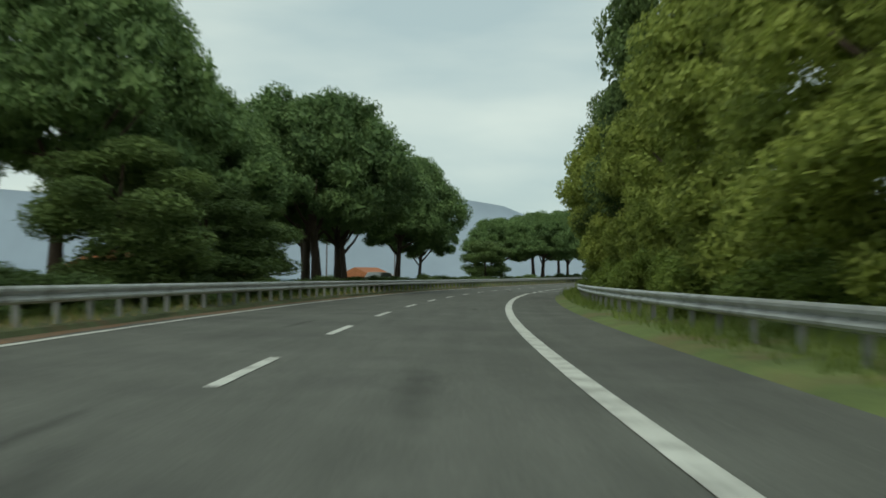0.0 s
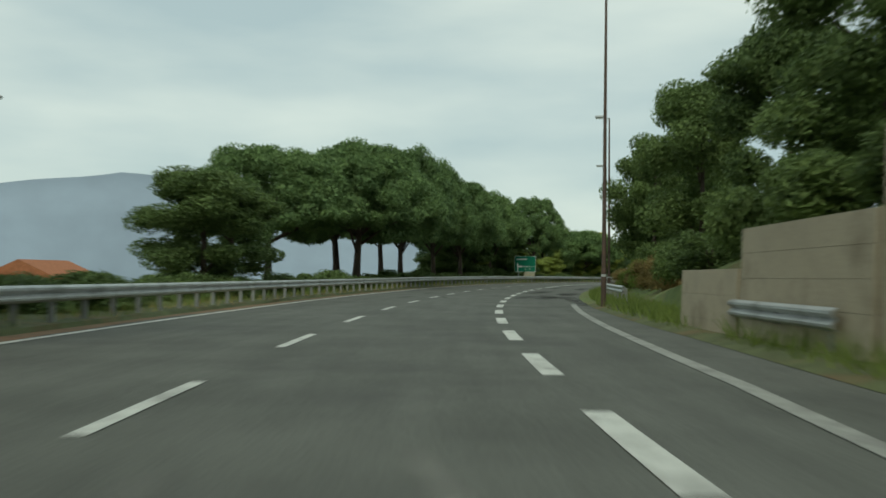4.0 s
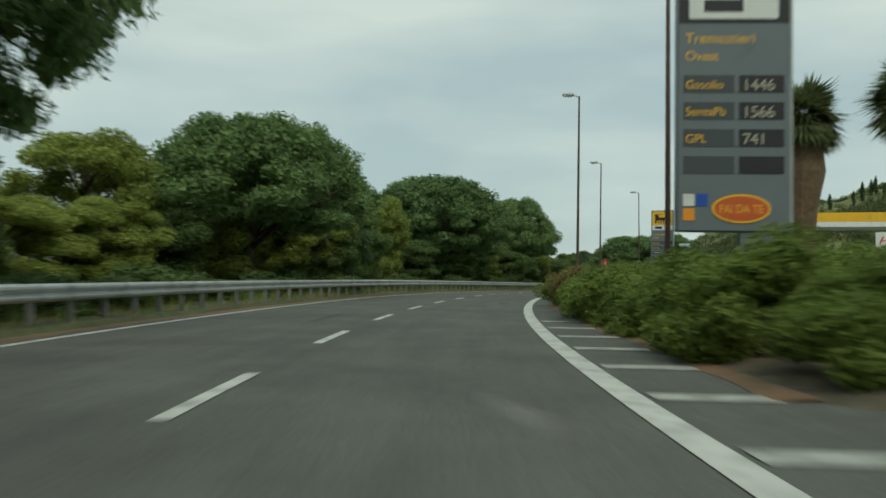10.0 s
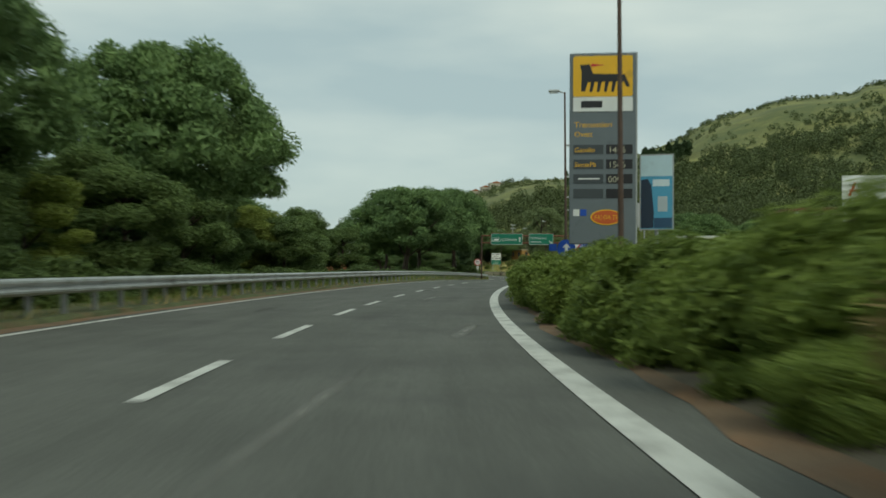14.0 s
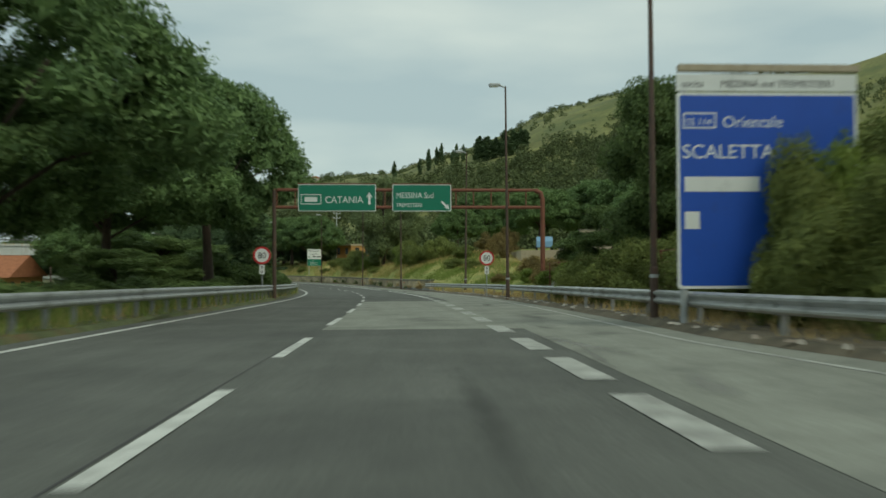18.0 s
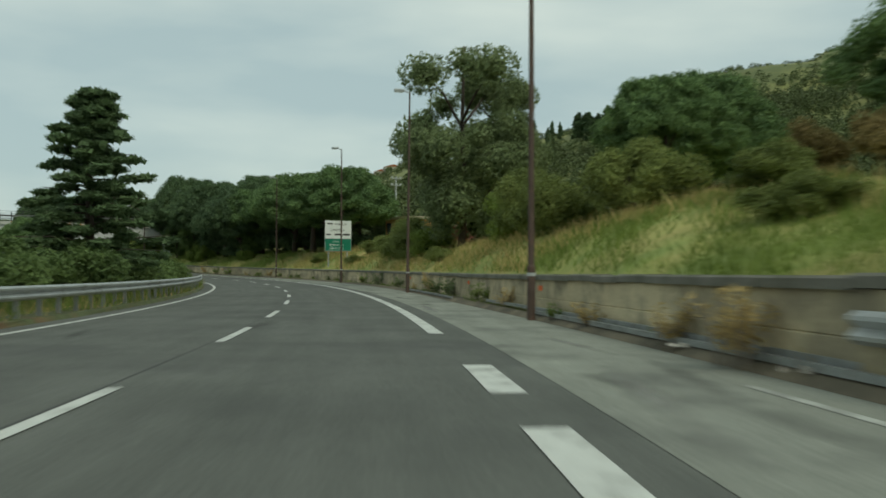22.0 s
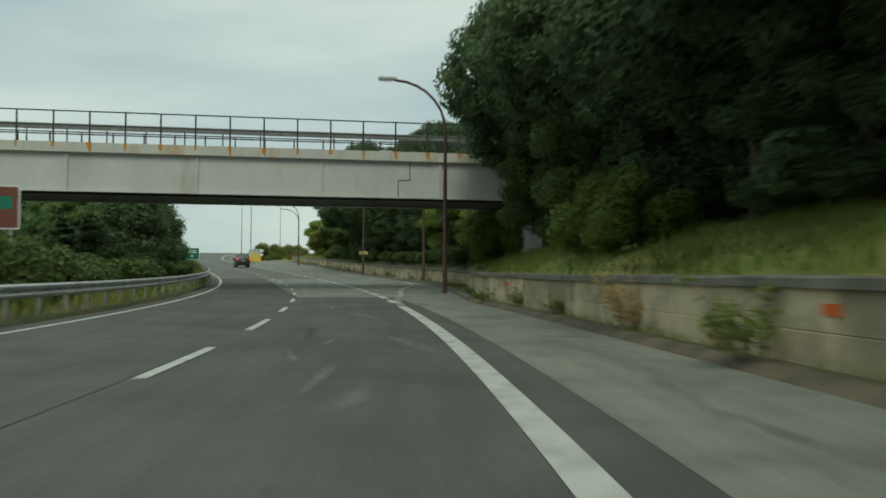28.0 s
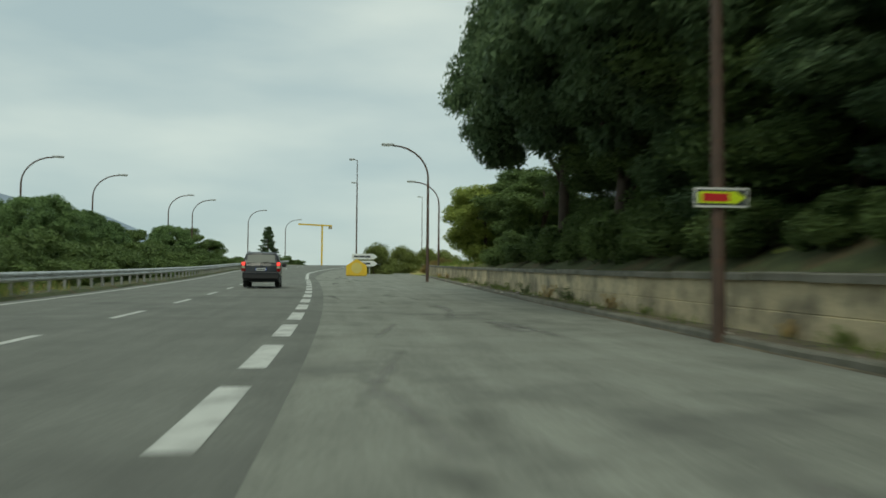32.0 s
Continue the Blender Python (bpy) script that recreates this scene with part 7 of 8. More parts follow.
for z_ in (1.55, 0.85):
    part("board", poly(bmesh.new(), [(-1.2, z_), (1.0, z_), (1.4, z_ + 0.28), (1.0, z_ + 0.56), (-1.2, z_ + 0.56)], -0.03, 0.0), S_WHITE, t)
    bars(t, -1.0, z_ + 0.18, 1.7, 0.2, S_DGREY, 3, -0.03)
legs(t, (-0.8, 0.6), 2.2, 0.05)

# ---- retaining wall near the start ----
S_MARKRED = paint("orange_red_spray", (0.75, 0.14, 0.03), 0.8)
rw = empty("retaining_wall", Matrix.Identity(4), "stepped board-marked concrete retaining wall", "wall", kind="structure")
for s0, s1, hh in ((58, 73.9, 3.7), (74, 85.0, 3.0), (85.2, 90.5, 2.0), (90.7, 95, 1.3)):
    n0 = lambda s: np.interp(s, [58, 64, 74, 82, 94], [-8.6, -8.4, -8.0, -7.75, -7.7])
    course = max(2, int(hh / 0.4))
    for k in range(course):
        z0, z1 = -0.2 + (hh + 0.2) * k / course, -0.2 + (hh + 0.2) * (k + 1) / course - 0.005
        f0, f1 = 0.14 * (1 - z0 / 4), 0.14 * (1 - z1 / 4)
        sweep("concrete_course", s0, s1, [(lambda s, f=f0: n0(s) + f, z0), (lambda s, f=f1: n0(s) + f, z1), (lambda s: n0(s) - 0.3, z1), (lambda s: n0(s) - 0.3, z0)], M_CONCRETE, rw, step=2, closed=True)
    sweep("core", s0 + 0.02, s1 - 0.02, [(lambda s: n0(s) + 0.02, -0.2), (lambda s: n0(s) + 0.0, hh - 0.03), (lambda s: n0(s) - 0.28, hh - 0.03), (lambda s: n0(s) - 0.28, -0.2)], M_CONCRETE, rw, step=2, closed=True)
for s_, z_, w_ in ((77.5, 1.05, 0.22), (70.5, 1.2, 0.3)):
    sweep("paint_mark", s_, s_ + w_ * 2, [(lambda s: n0(s) + 0.15, z_), (lambda s: n0(s) + 0.15, z_ + 0.16), (lambda s: n0(s) + 0.1, z_ + 0.16), (lambda s: n0(s) + 0.1, z_)], S_MARKRED, rw, step=0.3, closed=True)

# ---- long low wall on the right: sections, coping stones, footing, kerb ----
lw = empty("boundary_wall", Matrix.Identity(4), "stained low masonry wall with a mossy coping", "wall", kind="structure")
s = 418.1
wr = random.Random(8)
while s < 694:
    L = 5.9
    sweep("wall_section", s, s + L - 0.03, [(lambda q: WALL_N(q), -0.2), (lambda q: WALL_N(q), 0.46), (lambda q: WALL_N(q) - 0.025, 0.475), (lambda q: WALL_N(q) - 0.012, 0.49), (lambda q: WALL_N(q) - 0.012, 0.94), (lambda q: WALL_N(q) - 0.34, 0.94), (lambda q: WALL_N(q) - 0.34, -0.2)], M_WALLSTONE, lw, step=1.5, closed=True)
    s += L
s = 418.0
while s < 694:
    L = wr.uniform(1.6, 2.3)
    dz = wr.uniform(-0.012, 0.012)
    dn = wr.uniform(-0.015, 0.02)
    sweep("coping_stone", s, s + L - 0.02, [(lambda q: WALL_N(q) + 0.06 + dn, 0.94 + dz), (lambda q: WALL_N(q) + 0.06 + dn, 1.05 + dz), (lambda q: WALL_N(q) + 0.03 + dn, 1.08 + dz), (lambda q: WALL_N(q) - 0.38, 1.08 + dz), (lambda q: WALL_N(q) - 0.40, 0.94 + dz)], M_COPING, lw, step=1.2, closed=True)
    s += L
for s_ in (434.5, 447.0, 465.5, 536.0, 544.5, 556.0, 573.5, 582.0):
    sweep("paint_mark", s_, s_ + 0.34, [(lambda q: WALL_N(q) + 0.012, 0.66), (lambda q: WALL_N(q) + 0.012, 0.79), (lambda q: WALL_N(q) - 0.02, 0.79), (lambda q: WALL_N(q) - 0.02, 0.66)], S_MARKRED, lw, step=0.2, closed=True)
for s0_, s1_, o_, h_ in ((415, 434, 0.15, 0.16), (419, 441, 0.32, 0.22), (447, 462, 0.1, 0.14)):
    lr_ = empty("loose_pipe", Matrix.Identity(4), "long rusty pale pipe lying along the road edge", "pipe")
    sweep("pipe", s0_, s1_, [(lambda q: RIGHT_EDGE(q) - o_ - 0.04, h_ - 0.04), (lambda q: RIGHT_EDGE(q) - o_ + 0.04, h_ - 0.04), (lambda q: RIGHT_EDGE(q) - o_ + 0.04, h_ + 0.04), (lambda q: RIGHT_EDGE(q) - o_ - 0.04, h_ + 0.04)], M_POST, lr_, step=2, closed=True)
for s0_, s1_, lo_, hi_ in ((584, 664, 0.15, 5.0),):
    offs = [lo_ + (hi_ - lo_) * k / 5 for k in range(6)]
    tagged(sweep("earth_strip", s0_, s1_, [(lambda s, o=o: BANK_FOOT(s) - o + 0.12 * np.sin(s * 0.9), lambda s, o=o: side_height(s, BANK_FOOT(s) - o) + 0.05) for o in offs], M_VERGE, step=2.0), "weedy earth with needle litter under the trees", "verge", kind="structure")
kb = empty("kerb", Matrix.Identity(4), "worn stone kerb at the foot of the wall", "kerb", kind="structure")
for k in range(66):
    s0 = 562 + 2.0 * k
    dz = wr.uniform(-0.01, 0.01)
    sweep("kerb_stone", s0, s0 + 1.97, [(lambda q: RIGHT_EDGE(q) + 0.02, -0.1), (lambda q: RIGHT_EDGE(q) + 0.02, 0.10 + dz), (lambda q: RIGHT_EDGE(q), 0.13 + dz), (lambda q: RIGHT_EDGE(q) - 0.18, 0.13 + dz), (lambda q: RIGHT_EDGE(q) - 0.18, -0.1)], M_COPING, kb, step=1.0, closed=True)

# ---- road bridge ----
B0 = 576.2
br = empty("road_bridge", stand(B0, 0, 0.0, 0), "pale grey steel girder bridge over the road", "bridge")
XL, XR = -40.0, 24.0
for y_, nm in ((0.0, "near_girder"), (6.6, "far_girder")):
    gd = part(nm, boxed(XL, XR, y_ - 0.02, y_ + 0.04, 5.02, 6.86), M_BEAM, br)
    part("lower_flange", boxed(XL, XR, y_ - 0.16, y_ + 0.18, 4.94, 5.02), M_BEAM, gd)
    part("upper_flange", boxed(XL, XR, y_ - 0.14, y_ + 0.16, 6.86, 6.92), M_BEAM, gd)
    for k in range(10):
        part("stiffener", boxed(XL + 3 + 6.4 * k, XL + 3.1 + 6.4 * k, y_ - 0.15, y_ - 0.02, 5.02, 6.86), M_BEAM, gd)
M_EDGE = material("rust_streaked_edge", (0.50, 0.50, 0.46), 0.7, 0.12, 1.0, 10, dirt=(0.42, 0.22, 0.06), dirt_amount=0.25, dirt_scale=0.9, stretch=(1, 1, 0.2))
part("edge_beam", boxed(XL, XR, -0.28, 0.0, 6.94, 7.44), M_EDGE, br)
# slab, cross beams and stringers are coloured dark for the shade below the deck
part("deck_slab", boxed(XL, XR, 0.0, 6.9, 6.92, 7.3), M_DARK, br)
part("edge_beam", boxed(XL, XR, 6.9, 7.1, 6.94, 7.44), M_EDGE, br)
for k in range(15):
    x = XL + 2 + 4.1 * k
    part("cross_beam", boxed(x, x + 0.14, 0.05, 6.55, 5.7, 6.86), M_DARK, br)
for y_ in (1.7, 3.3, 5.0):
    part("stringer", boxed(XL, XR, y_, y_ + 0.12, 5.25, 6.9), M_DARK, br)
jx = 5.55
for a in ((jx, jx + 0.05, 4.96, 5.9), (jx, jx + 0.68, 5.9, 5.95), (jx + 0.63, jx + 0.68, 5.9, 6.86)):
    part("expansion_joint", boxed(a[0], a[1], -0.035, -0.02, a[2], a[3]), M_DARK, br)
M_RAILBLK = material("dark_railing_paint", (0.03, 0.03, 0.032), 0.6, 0.2, 3, 20)
for yy in (-0.14, 7.0):
    rl = part("railing", boxed(XL, XR, yy - 0.03, yy + 0.03, 9.0, 9.06), M_RAILBLK, br)
    for z_ in (8.3, 7.85):
        part("rail", boxed(XL, XR, yy - 0.02, yy + 0.02, z_ - 0.03, z_ + 0.03), M_RAILBLK, rl)
    for k in range(37):
        x = XL + 0.16 + 1.74 * k
        part("upright", boxed(x - 0.04, x + 0.04, yy - 0.04, yy + 0.04, 7.44, 9.04), M_RAILBLK, rl)
M_RUSTSPOT = paint("orange_rust_streak", (0.48, 0.22, 0.03), 0.9)
for k in range(37):
    x = XL + 0.16 + 1.74 * k
    w_ = 0.07 + 0.09 * ((k * 7) % 5) / 5
    part("rust_stain", poly(bmesh.new(), [(x - w_, 7.44), (x + w_, 7.44), (x + w_ * 0.6, 7.2 - 0.12 * ((k * 3) % 4)), (x - w_ * 0.5, 7.16)], -0.285, -0.281), M_RUSTSPOT, br)
for k in range(32):
    x = XL + 1.2 + 1.95 * k
    part("rail_post", boxed(x - 0.03, x + 0.03, 0.6, 0.66, 7.3, 8.5), M_RAILBLK, br)
part("inner_rail", boxed(XL, XR, 0.58, 0.68, 8.2, 8.5), M_POST, br)
for x, z0 in ((13.4, 0.5), (-27.0, -1.5)):
    pr = part("pier", boxed(x - 0.4, x + 0.4, 0.4, 6.2, z0, 4.94, bevel=0.05), M_BEAM, br)
part("abutment", boxed(-44.0, -38.0, -0.8, 7.6, -4, 6.9), M_CONCRETE, br)
part("abutment", boxed(18.0, 24.0, -0.8, 7.6, -1, 6.9), M_CONCRETE, br)

# ---- people carrier ahead ----
M_CARPAINT = material("dark_blue_car_paint", (0.010, 0.014, 0.019), 0.3, 0.15, 2, 30)
M_CARGLASS = material("tinted_car_glass", (0.085, 0.105, 0.095), 0.35, 0.05, 2, 20, spec=0.35)
M_TYRE = material("tyre_rubber", (0.02, 0.02, 0.02), 0.85, 0.2, 6, 40)
M_RIM = material("alloy_rim", (0.35, 0.36, 0.36), 0.35, 0.1, 6, 30, metal=0.8)
M_BUMP = material("black_plastic", (0.022, 0.022, 0.024), 0.6, 0.15, 6, 40)
M_TAIL = bpy.data.materials.new("lit_tail_lamp")
M_TAIL.use_nodes = True
_b = M_TAIL.node_tree.nodes["Principled BSDF"]
_b.inputs["Base Color"].default_value = (0.5, 0.01, 0.012, 1)
_b.inputs["Emission Color"].default_value, _b.inputs["Emission Strength"].default_value = (1, 0.06, 0.05, 1), 1.4
M_TAILDIM = paint("tail_lamp_red", (0.25, 0.01, 0.012), 0.2)


def people_carrier(s, n):
    t = empty("people_carrier", stand(s, n, 0.0, 0), "dark blue compact people carrier driving ahead", "car")
    prof = [(-2.12, 0.38), (-2.16, 0.62), (-2.10, 0.98), (-1.98, 1.25), (-1.80, 1.58), (-1.5, 1.66), (-0.3, 1.685), (0.45, 1.60), (1.15, 1.12), (1.95, 0.92), (2.12, 0.70), (2.14, 0.40), (1.9, 0.28), (-1.9, 0.28)]
    bm = bmesh.new()
    rows = []
    for f in (-1, -0.93, -0.55, 0, 0.55, 0.93, 1):
        row = []
        for y, z in prof:
            w = 0.87 - 0.20 * max(0, (z - 0.95) / 0.73) ** 1.2 - 0.05 * max(0, (0.5 - z) / 0.25)
            ends = 1 - 0.10 * max(0, (abs(y) - 1.7) / 0.45) ** 2
            yy = y * (1 - 0.035 * f * f)
            zz = z - (0.03 * f * f if z > 1.3 else 0)
            row.append(bm.verts.new((w * f * ends, yy, zz)))
        rows.append(row)
    for a, b in zip(rows, rows[1:]):
        for k in range(len(prof)):
            m_ = (k + 1) % len(prof)
            bm.faces.new((a[k], a[m_], b[m_], b[k]))
    bm.faces.new(rows[0][::-1])
    bm.faces.new(rows[-1])
    part("body", bm, M_CARPAINT, t, smooth=False)
    gl = bmesh.new()
    v = [gl.verts.new(p) for p in ((-0.66, -2.03, 1.13), (0.66, -2.03, 1.13), (0.60, -1.86, 1.50), (-0.60, -1.86, 1.50))]
    gl.faces.new(v)
    bmesh.ops.translate(gl, verts=gl.verts, vec=(0, -0.012, 0))
    part("rear_window", gl, M_CARGLASS, t)
    for sg in (-1, 1):
        gl = bmesh.new()
        v = [gl.verts.new(p) for p in ((sg * 0.845, -1.75, 1.08), (sg * 0.845, 0.75, 1.06), (sg * 0.735, 0.25, 1.50), (sg * 0.725, -1.5, 1.53))]
        gl.faces.new(v)
        bmesh.ops.translate(gl, verts=gl.verts, vec=(sg * 0.012, 0, 0))
        part("side_window", gl, M_CARGLASS, t)
        lamp_ = part("tail_lamp", boxed(sg * 0.80 - 0.09, sg * 0.80 + 0.09, -2.12, -1.92, 0.72, 1.16, bevel=0.03), M_TAILDIM, t)
        part("brake_light", boxed(sg * 0.80 - 0.075, sg * 0.80 + 0.075, -2.15, -2.11, 1.0, 1.14, bevel=0.01), M_TAIL, lamp_)
        part("indicator", boxed(sg * 0.80 - 0.075, sg * 0.80 + 0.075, -2.15, -2.11, 0.86, 0.97, bevel=0.01), S_PALE, lamp_)
        mr = part("mirror", boxed(sg * 0.99 - 0.12, sg * 0.99 + 0.10, 0.55, 0.72, 1.02, 1.20, bevel=0.04), M_BUMP, t)
        for y in (-1.35, 1.34):
            wh = part("wheel", tube(bmesh.new(), [(sg * 0.62, y, 0.31), (sg * 0.66, y, 0.31), (sg * 0.80, y, 0.31), (sg * 0.84, y, 0.31)], [0.28, 0.31, 0.31, 0.28], 24), M_TYRE, t)
            part("rim", tube(bmesh.new(), [(sg * 0.83, y, 0.31), (sg * 0.85, y, 0.31)], [0.2, 0.18], 16), M_RIM, wh)
    part("rear_bumper", boxed(-0.84, 0.84, -2.22, -2.02, 0.36, 0.70, bevel=0.05), M_BUMP, t)
    part("bumper_strip", boxed(-0.80, 0.80, -2.235, -2.20, 0.60, 0.64), M_CARPAINT, t)
    np_ = part("number_plate", boxed(-0.26, 0.26, -2.185, -2.16, 0.76, 0.87), S_WHITE, t)
    part("plate_edge", boxed(-0.26, -0.215, -2.192, -2.185, 0.76, 0.87), S_BLUE, np_)
    part("plate_edge", boxed(0.215, 0.26, -2.192, -2.185, 0.76, 0.87), S_BLUE, np_)
    part("bar", boxed(-0.17, 0.17, -2.191, -2.185, 0.79, 0.84), S_DGREY, np_)
    part("badge", boxed(-0.05, 0.05, -2.17, -2.14, 0.98, 1.05, bevel=0.015), M_RIM, t)
    part("rear_wiper", tube(bmesh.new(), [(0.0, -2.06, 1.12), (0.35, -2.05, 1.17)], 0.012, 6), M_BUMP, t)
    for sg in (-1, 1):
        part("roof_rail", tube(bmesh.new(), [(sg * 0.58, -1.6, 1.67), (sg * 0.58, 0.2, 1.69)], 0.02, 6), M_BUMP, t)
    return t


people_carrier(649, -1.4)

# ---- parked cars, hut, houses and mast ----
def parked_car(s, n, z, spin, rgb, label):
    t = empty("parked_car", stand(s, n, z, spin), label, "car", "parked cars")
    mt = paint("car_paint", rgb, 0.25)
    bm = poly(bmesh.new(), [(-2.0, 0.3), (2.0, 0.3), (2.05, 0.75), (1.1, 0.92), (0.5, 1.4), (-1.2, 1.42), (-1.9, 0.95)], -0.82, 0.82)
    bmesh.ops.bevel(bm, geom=list(bm.edges), offset=0.06, segments=1, affect="EDGES")
    part("body", bm, mt, t)
    for y in (-0.835, 0.825):
        part("side_window", poly(bmesh.new(), [(-1.5, 0.97), (0.8, 0.95), (0.42, 1.32), (-1.1, 1.34)], y, y + 0.01), M_CARGLASS, t)
    for x in (-1.25, 1.25):
        for y in (-0.78, 0.78):
            part("wheel", tube(bmesh.new(), [(x, y - 0.09, 0.3), (x, y + 0.09, 0.3)], 0.3, 14), M_TYRE, t)
    return t


CARPARK_Z = 3.95
corner_ = [(426.3, -17.6), (424.4, -21.0), (421.0, -28.0), (437.0, -29.0), (437.0, -19.0)]
terrace = [tuple(at(s, n, h)) for h in (1.2, CARPARK_Z) for s, n in corner_], [(0, 1, 2, 3, 4), (9, 8, 7, 6, 5)] + [(k, k + 5, (k + 1) % 5 + 5, (k + 1) % 5) for k in range(5)]
tagged(link_mesh("retaining_wall", *terrace, M_CONCRETE), "pale concrete retaining wall and terrace holding the slope car park", "terrace", kind="structure")
parked_car(427.6, -20.4, CARPARK_Z, 75, (0.16, 0.30, 0.44), "pale blue parked car on the slope road")
parked_car(426.2, -24.6, CARPARK_Z, 15, (0.62, 0.62, 0.60), "white parked car under the pines")
parked_car(262, -17.5, 0.0, 80, (0.45, 0.46, 0.45), "silver car on the filling station forecourt")
parked_car(206, -22, 0.0, 60, (0.3, 0.31, 0.32), "grey car on the filling station forecourt")
parked_car(88, 13.5, 0.0, 80, (0.6, 0.6, 0.58), "white car parked below the pines")
parked_car(97, 16.5, 0.0, 80, (0.6, 0.6, 0.58), "white car parked below the pines")
t = empty("skip_container", stand(432, -27.5, 4.4, 10), "blue steel skip container", "container")
bm = poly(bmesh.new(), [(-2.2, 0), (2.2, 0), (2.6, 1.5), (-2.6, 1.5)], -0.9, 0.9)
part("tub", bm, paint("skip_blue", (0.03, 0.08, 0.25)), t)
for x in (-1.5, 0, 1.5):
    part("rib", boxed(x - 0.06, x + 0.06, -0.97, -0.9, 0.1, 1.45), paint("skip_blue_rib", (0.03, 0.07, 0.22)), t)
tagged(sweep("slope_road", 395, 432, [(along([(395, -13.5), (432, -23)]), along([(395, 1.6), (415, 3.4), (432, 4.45)])), (along([(395, -15.5), (432, -31)]), along([(395, 1.9), (415, 3.9), (432, 4.5)]))], M_ASPHALT_OLD, step=2), "pale track climbing the bank", "track", kind="structure")
fw = empty("garden_wall", stand(412, -20, 3.0, 5), "weathered pale garden wall with overgrowth", "wall")
part("wall", boxed(-1, 5.5, -0.12, 0.12, -0.8, 2.2), M_CONCRETE, fw)
part("cap", boxed(-1.05, 5.55, -0.17, 0.17, 2.2, 2.28), M_COPING, fw)
# mesh fence by the gantry
fe = empty("mesh_fence", Matrix.Identity(4), "rusty mesh fence with steel posts above the bank", "fence")
for k in range(13):
    s = 356 + 2.4 * k
    p = at(s, -9.6, 0)
    part("fence_post", tube(bmesh.new(), [(p.x, p.y, p.z - 0.3), (p.x, p.y, p.z + 1.9)], 0.03, 6), M_RUST, fe)
for z_ in (0.35, 0.75, 1.15, 1.5, 1.85):
    sweep("fence_wire", 356, 385, [(-9.59, z_), (-9.6, z_ + 0.018), (-9.61, z_)], M_RUST, fe, step=2.4, closed=True)
gb = empty("guardrail", stand(377, -9.1, 0.0), "short grey barrier section beside the fence", "crash barrier")
part("beam", boxed(-0.03, 0.03, -2.2, 2.2, 0.75, 0.9, bevel=0.01), M_STEEL, gb)
for y in (-2, 0, 2):
    part("post", boxed(-0.06, 0.06, y - 0.08, y + 0.08, -0.3, 0.78), M_STEEL, gb)


def house(s, n, z, w, d, h, wall, roof, label, spin=0.0, floors=1):
    t = empty("house", stand(s, n, z, spin), label, "house")
    part("wall", boxed(-w / 2, w / 2, -d / 2, d / 2, -2.0, h), wall, t)
    if roof is M_CONCRETE:
        part("roof", boxed(-w / 2 - 0.2, w / 2 + 0.2, -d / 2 - 0.2, d / 2 + 0.2, h, h + 0.3), roof, t)
    else:
        part("roof", poly(bmesh.new(), [(-w / 2 - 0.4, h), (w / 2 + 0.4, h), (0, h + w * 0.22)], -d / 2 - 0.4, d / 2 + 0.4), roof, t)
    for fl in range(floors):
        z0 = 0.9 + 3.0 * fl
        for k in range(max(2, int(w / 2.6))):
            x = -w / 2 + 1.0 + 2.4 * k
            if x + 0.9 > w / 2:
                break
            wd = part("window", boxed(x, x + 0.9, -d / 2 - 0.03, -d / 2, z0, z0 + 1.3), M_GLAZE, t)
            part("sill", boxed(x - 0.08, x + 0.98, -d / 2 - 0.09, -d / 2 - 0.03, z0 - 0.08, z0), S_PALE, wd)
        for k in range(max(2, int(d / 3))):
            y = -d / 2 + 1.0 + 2.8 * k
            if y + 0.9 > d / 2:
                break
            for sx in (-1, 1):
                part("window", boxed(*(sorted((sx * w / 2, sx * (w / 2 + 0.03)))), y, y + 0.9, z0, z0 + 1.3), M_GLAZE, t)
    return t


M_GLAZE = paint("dark_window", (0.03, 0.035, 0.04), 0.15)
M_OCHRE = paint("ochre_render", (0.42, 0.22, 0.07), 0.85)
M_CREAM = paint("cream_render", (0.5, 0.46, 0.38), 0.85)
M_TILE = material("terracotta_tiles", (0.34, 0.13, 0.06), 0.9, 0.3, 3, 30, 0.3)
M_BRICKRED = paint("dull_red_render", (0.2, 0.06, 0.045), 0.85)
house(514, -25, 4.2, 8, 5, 2.6, M_OCHRE, M_CONCRETE, "low ochre hut with a flat roof on the bank", 10)
house(512, -31, 3.6, 7, 5, 2.4, M_BRICKRED, M_CONCRETE, "low dull red building behind the hut", 10)
house(427, 37, -1.0, 9, 15, 2.6, M_OCHRE, M_TILE, "long low ochre cottage with a terracotta roof", 84)
house(430, 44, -2.6, 12, 9, 3.4, M_CREAM, M_TILE, "cream cottage with a terracotta roof", 35)
house(363, 40, -3.2, 9, 9, 8.2, M_CREAM, M_CONCRETE, "white two-storey house with a flat roof among pines", 15, 2)
house(330, 95, -8, 14, 10, 12.5, M_CREAM, M_CONCRETE, "white four-storey apartment block among trees", 10, 4)
house(150, 80, -6, 16, 10, 6.5, M_CREAM, M_TILE, "cream two-storey house below the road", -10, 2)
house(170, 60, -4, 12, 9, 3.4, M_OCHRE, M_TILE, "ochre house with a tiled roof below the road", 5)
house(120, 70, -5, 14, 9, 6.2, M_CREAM, M_TILE, "cream house with a tiled roof below the road", 12, 2)
house(470, 48, -2.6, 11, 9, 3.2, M_CREAM, M_TILE, "small cream house with a tiled roof", 50)
t = empty("floodlight_mast", stand(549, -41, 3.0), "pale slim mast with a cross-head of floodlights", "mast")
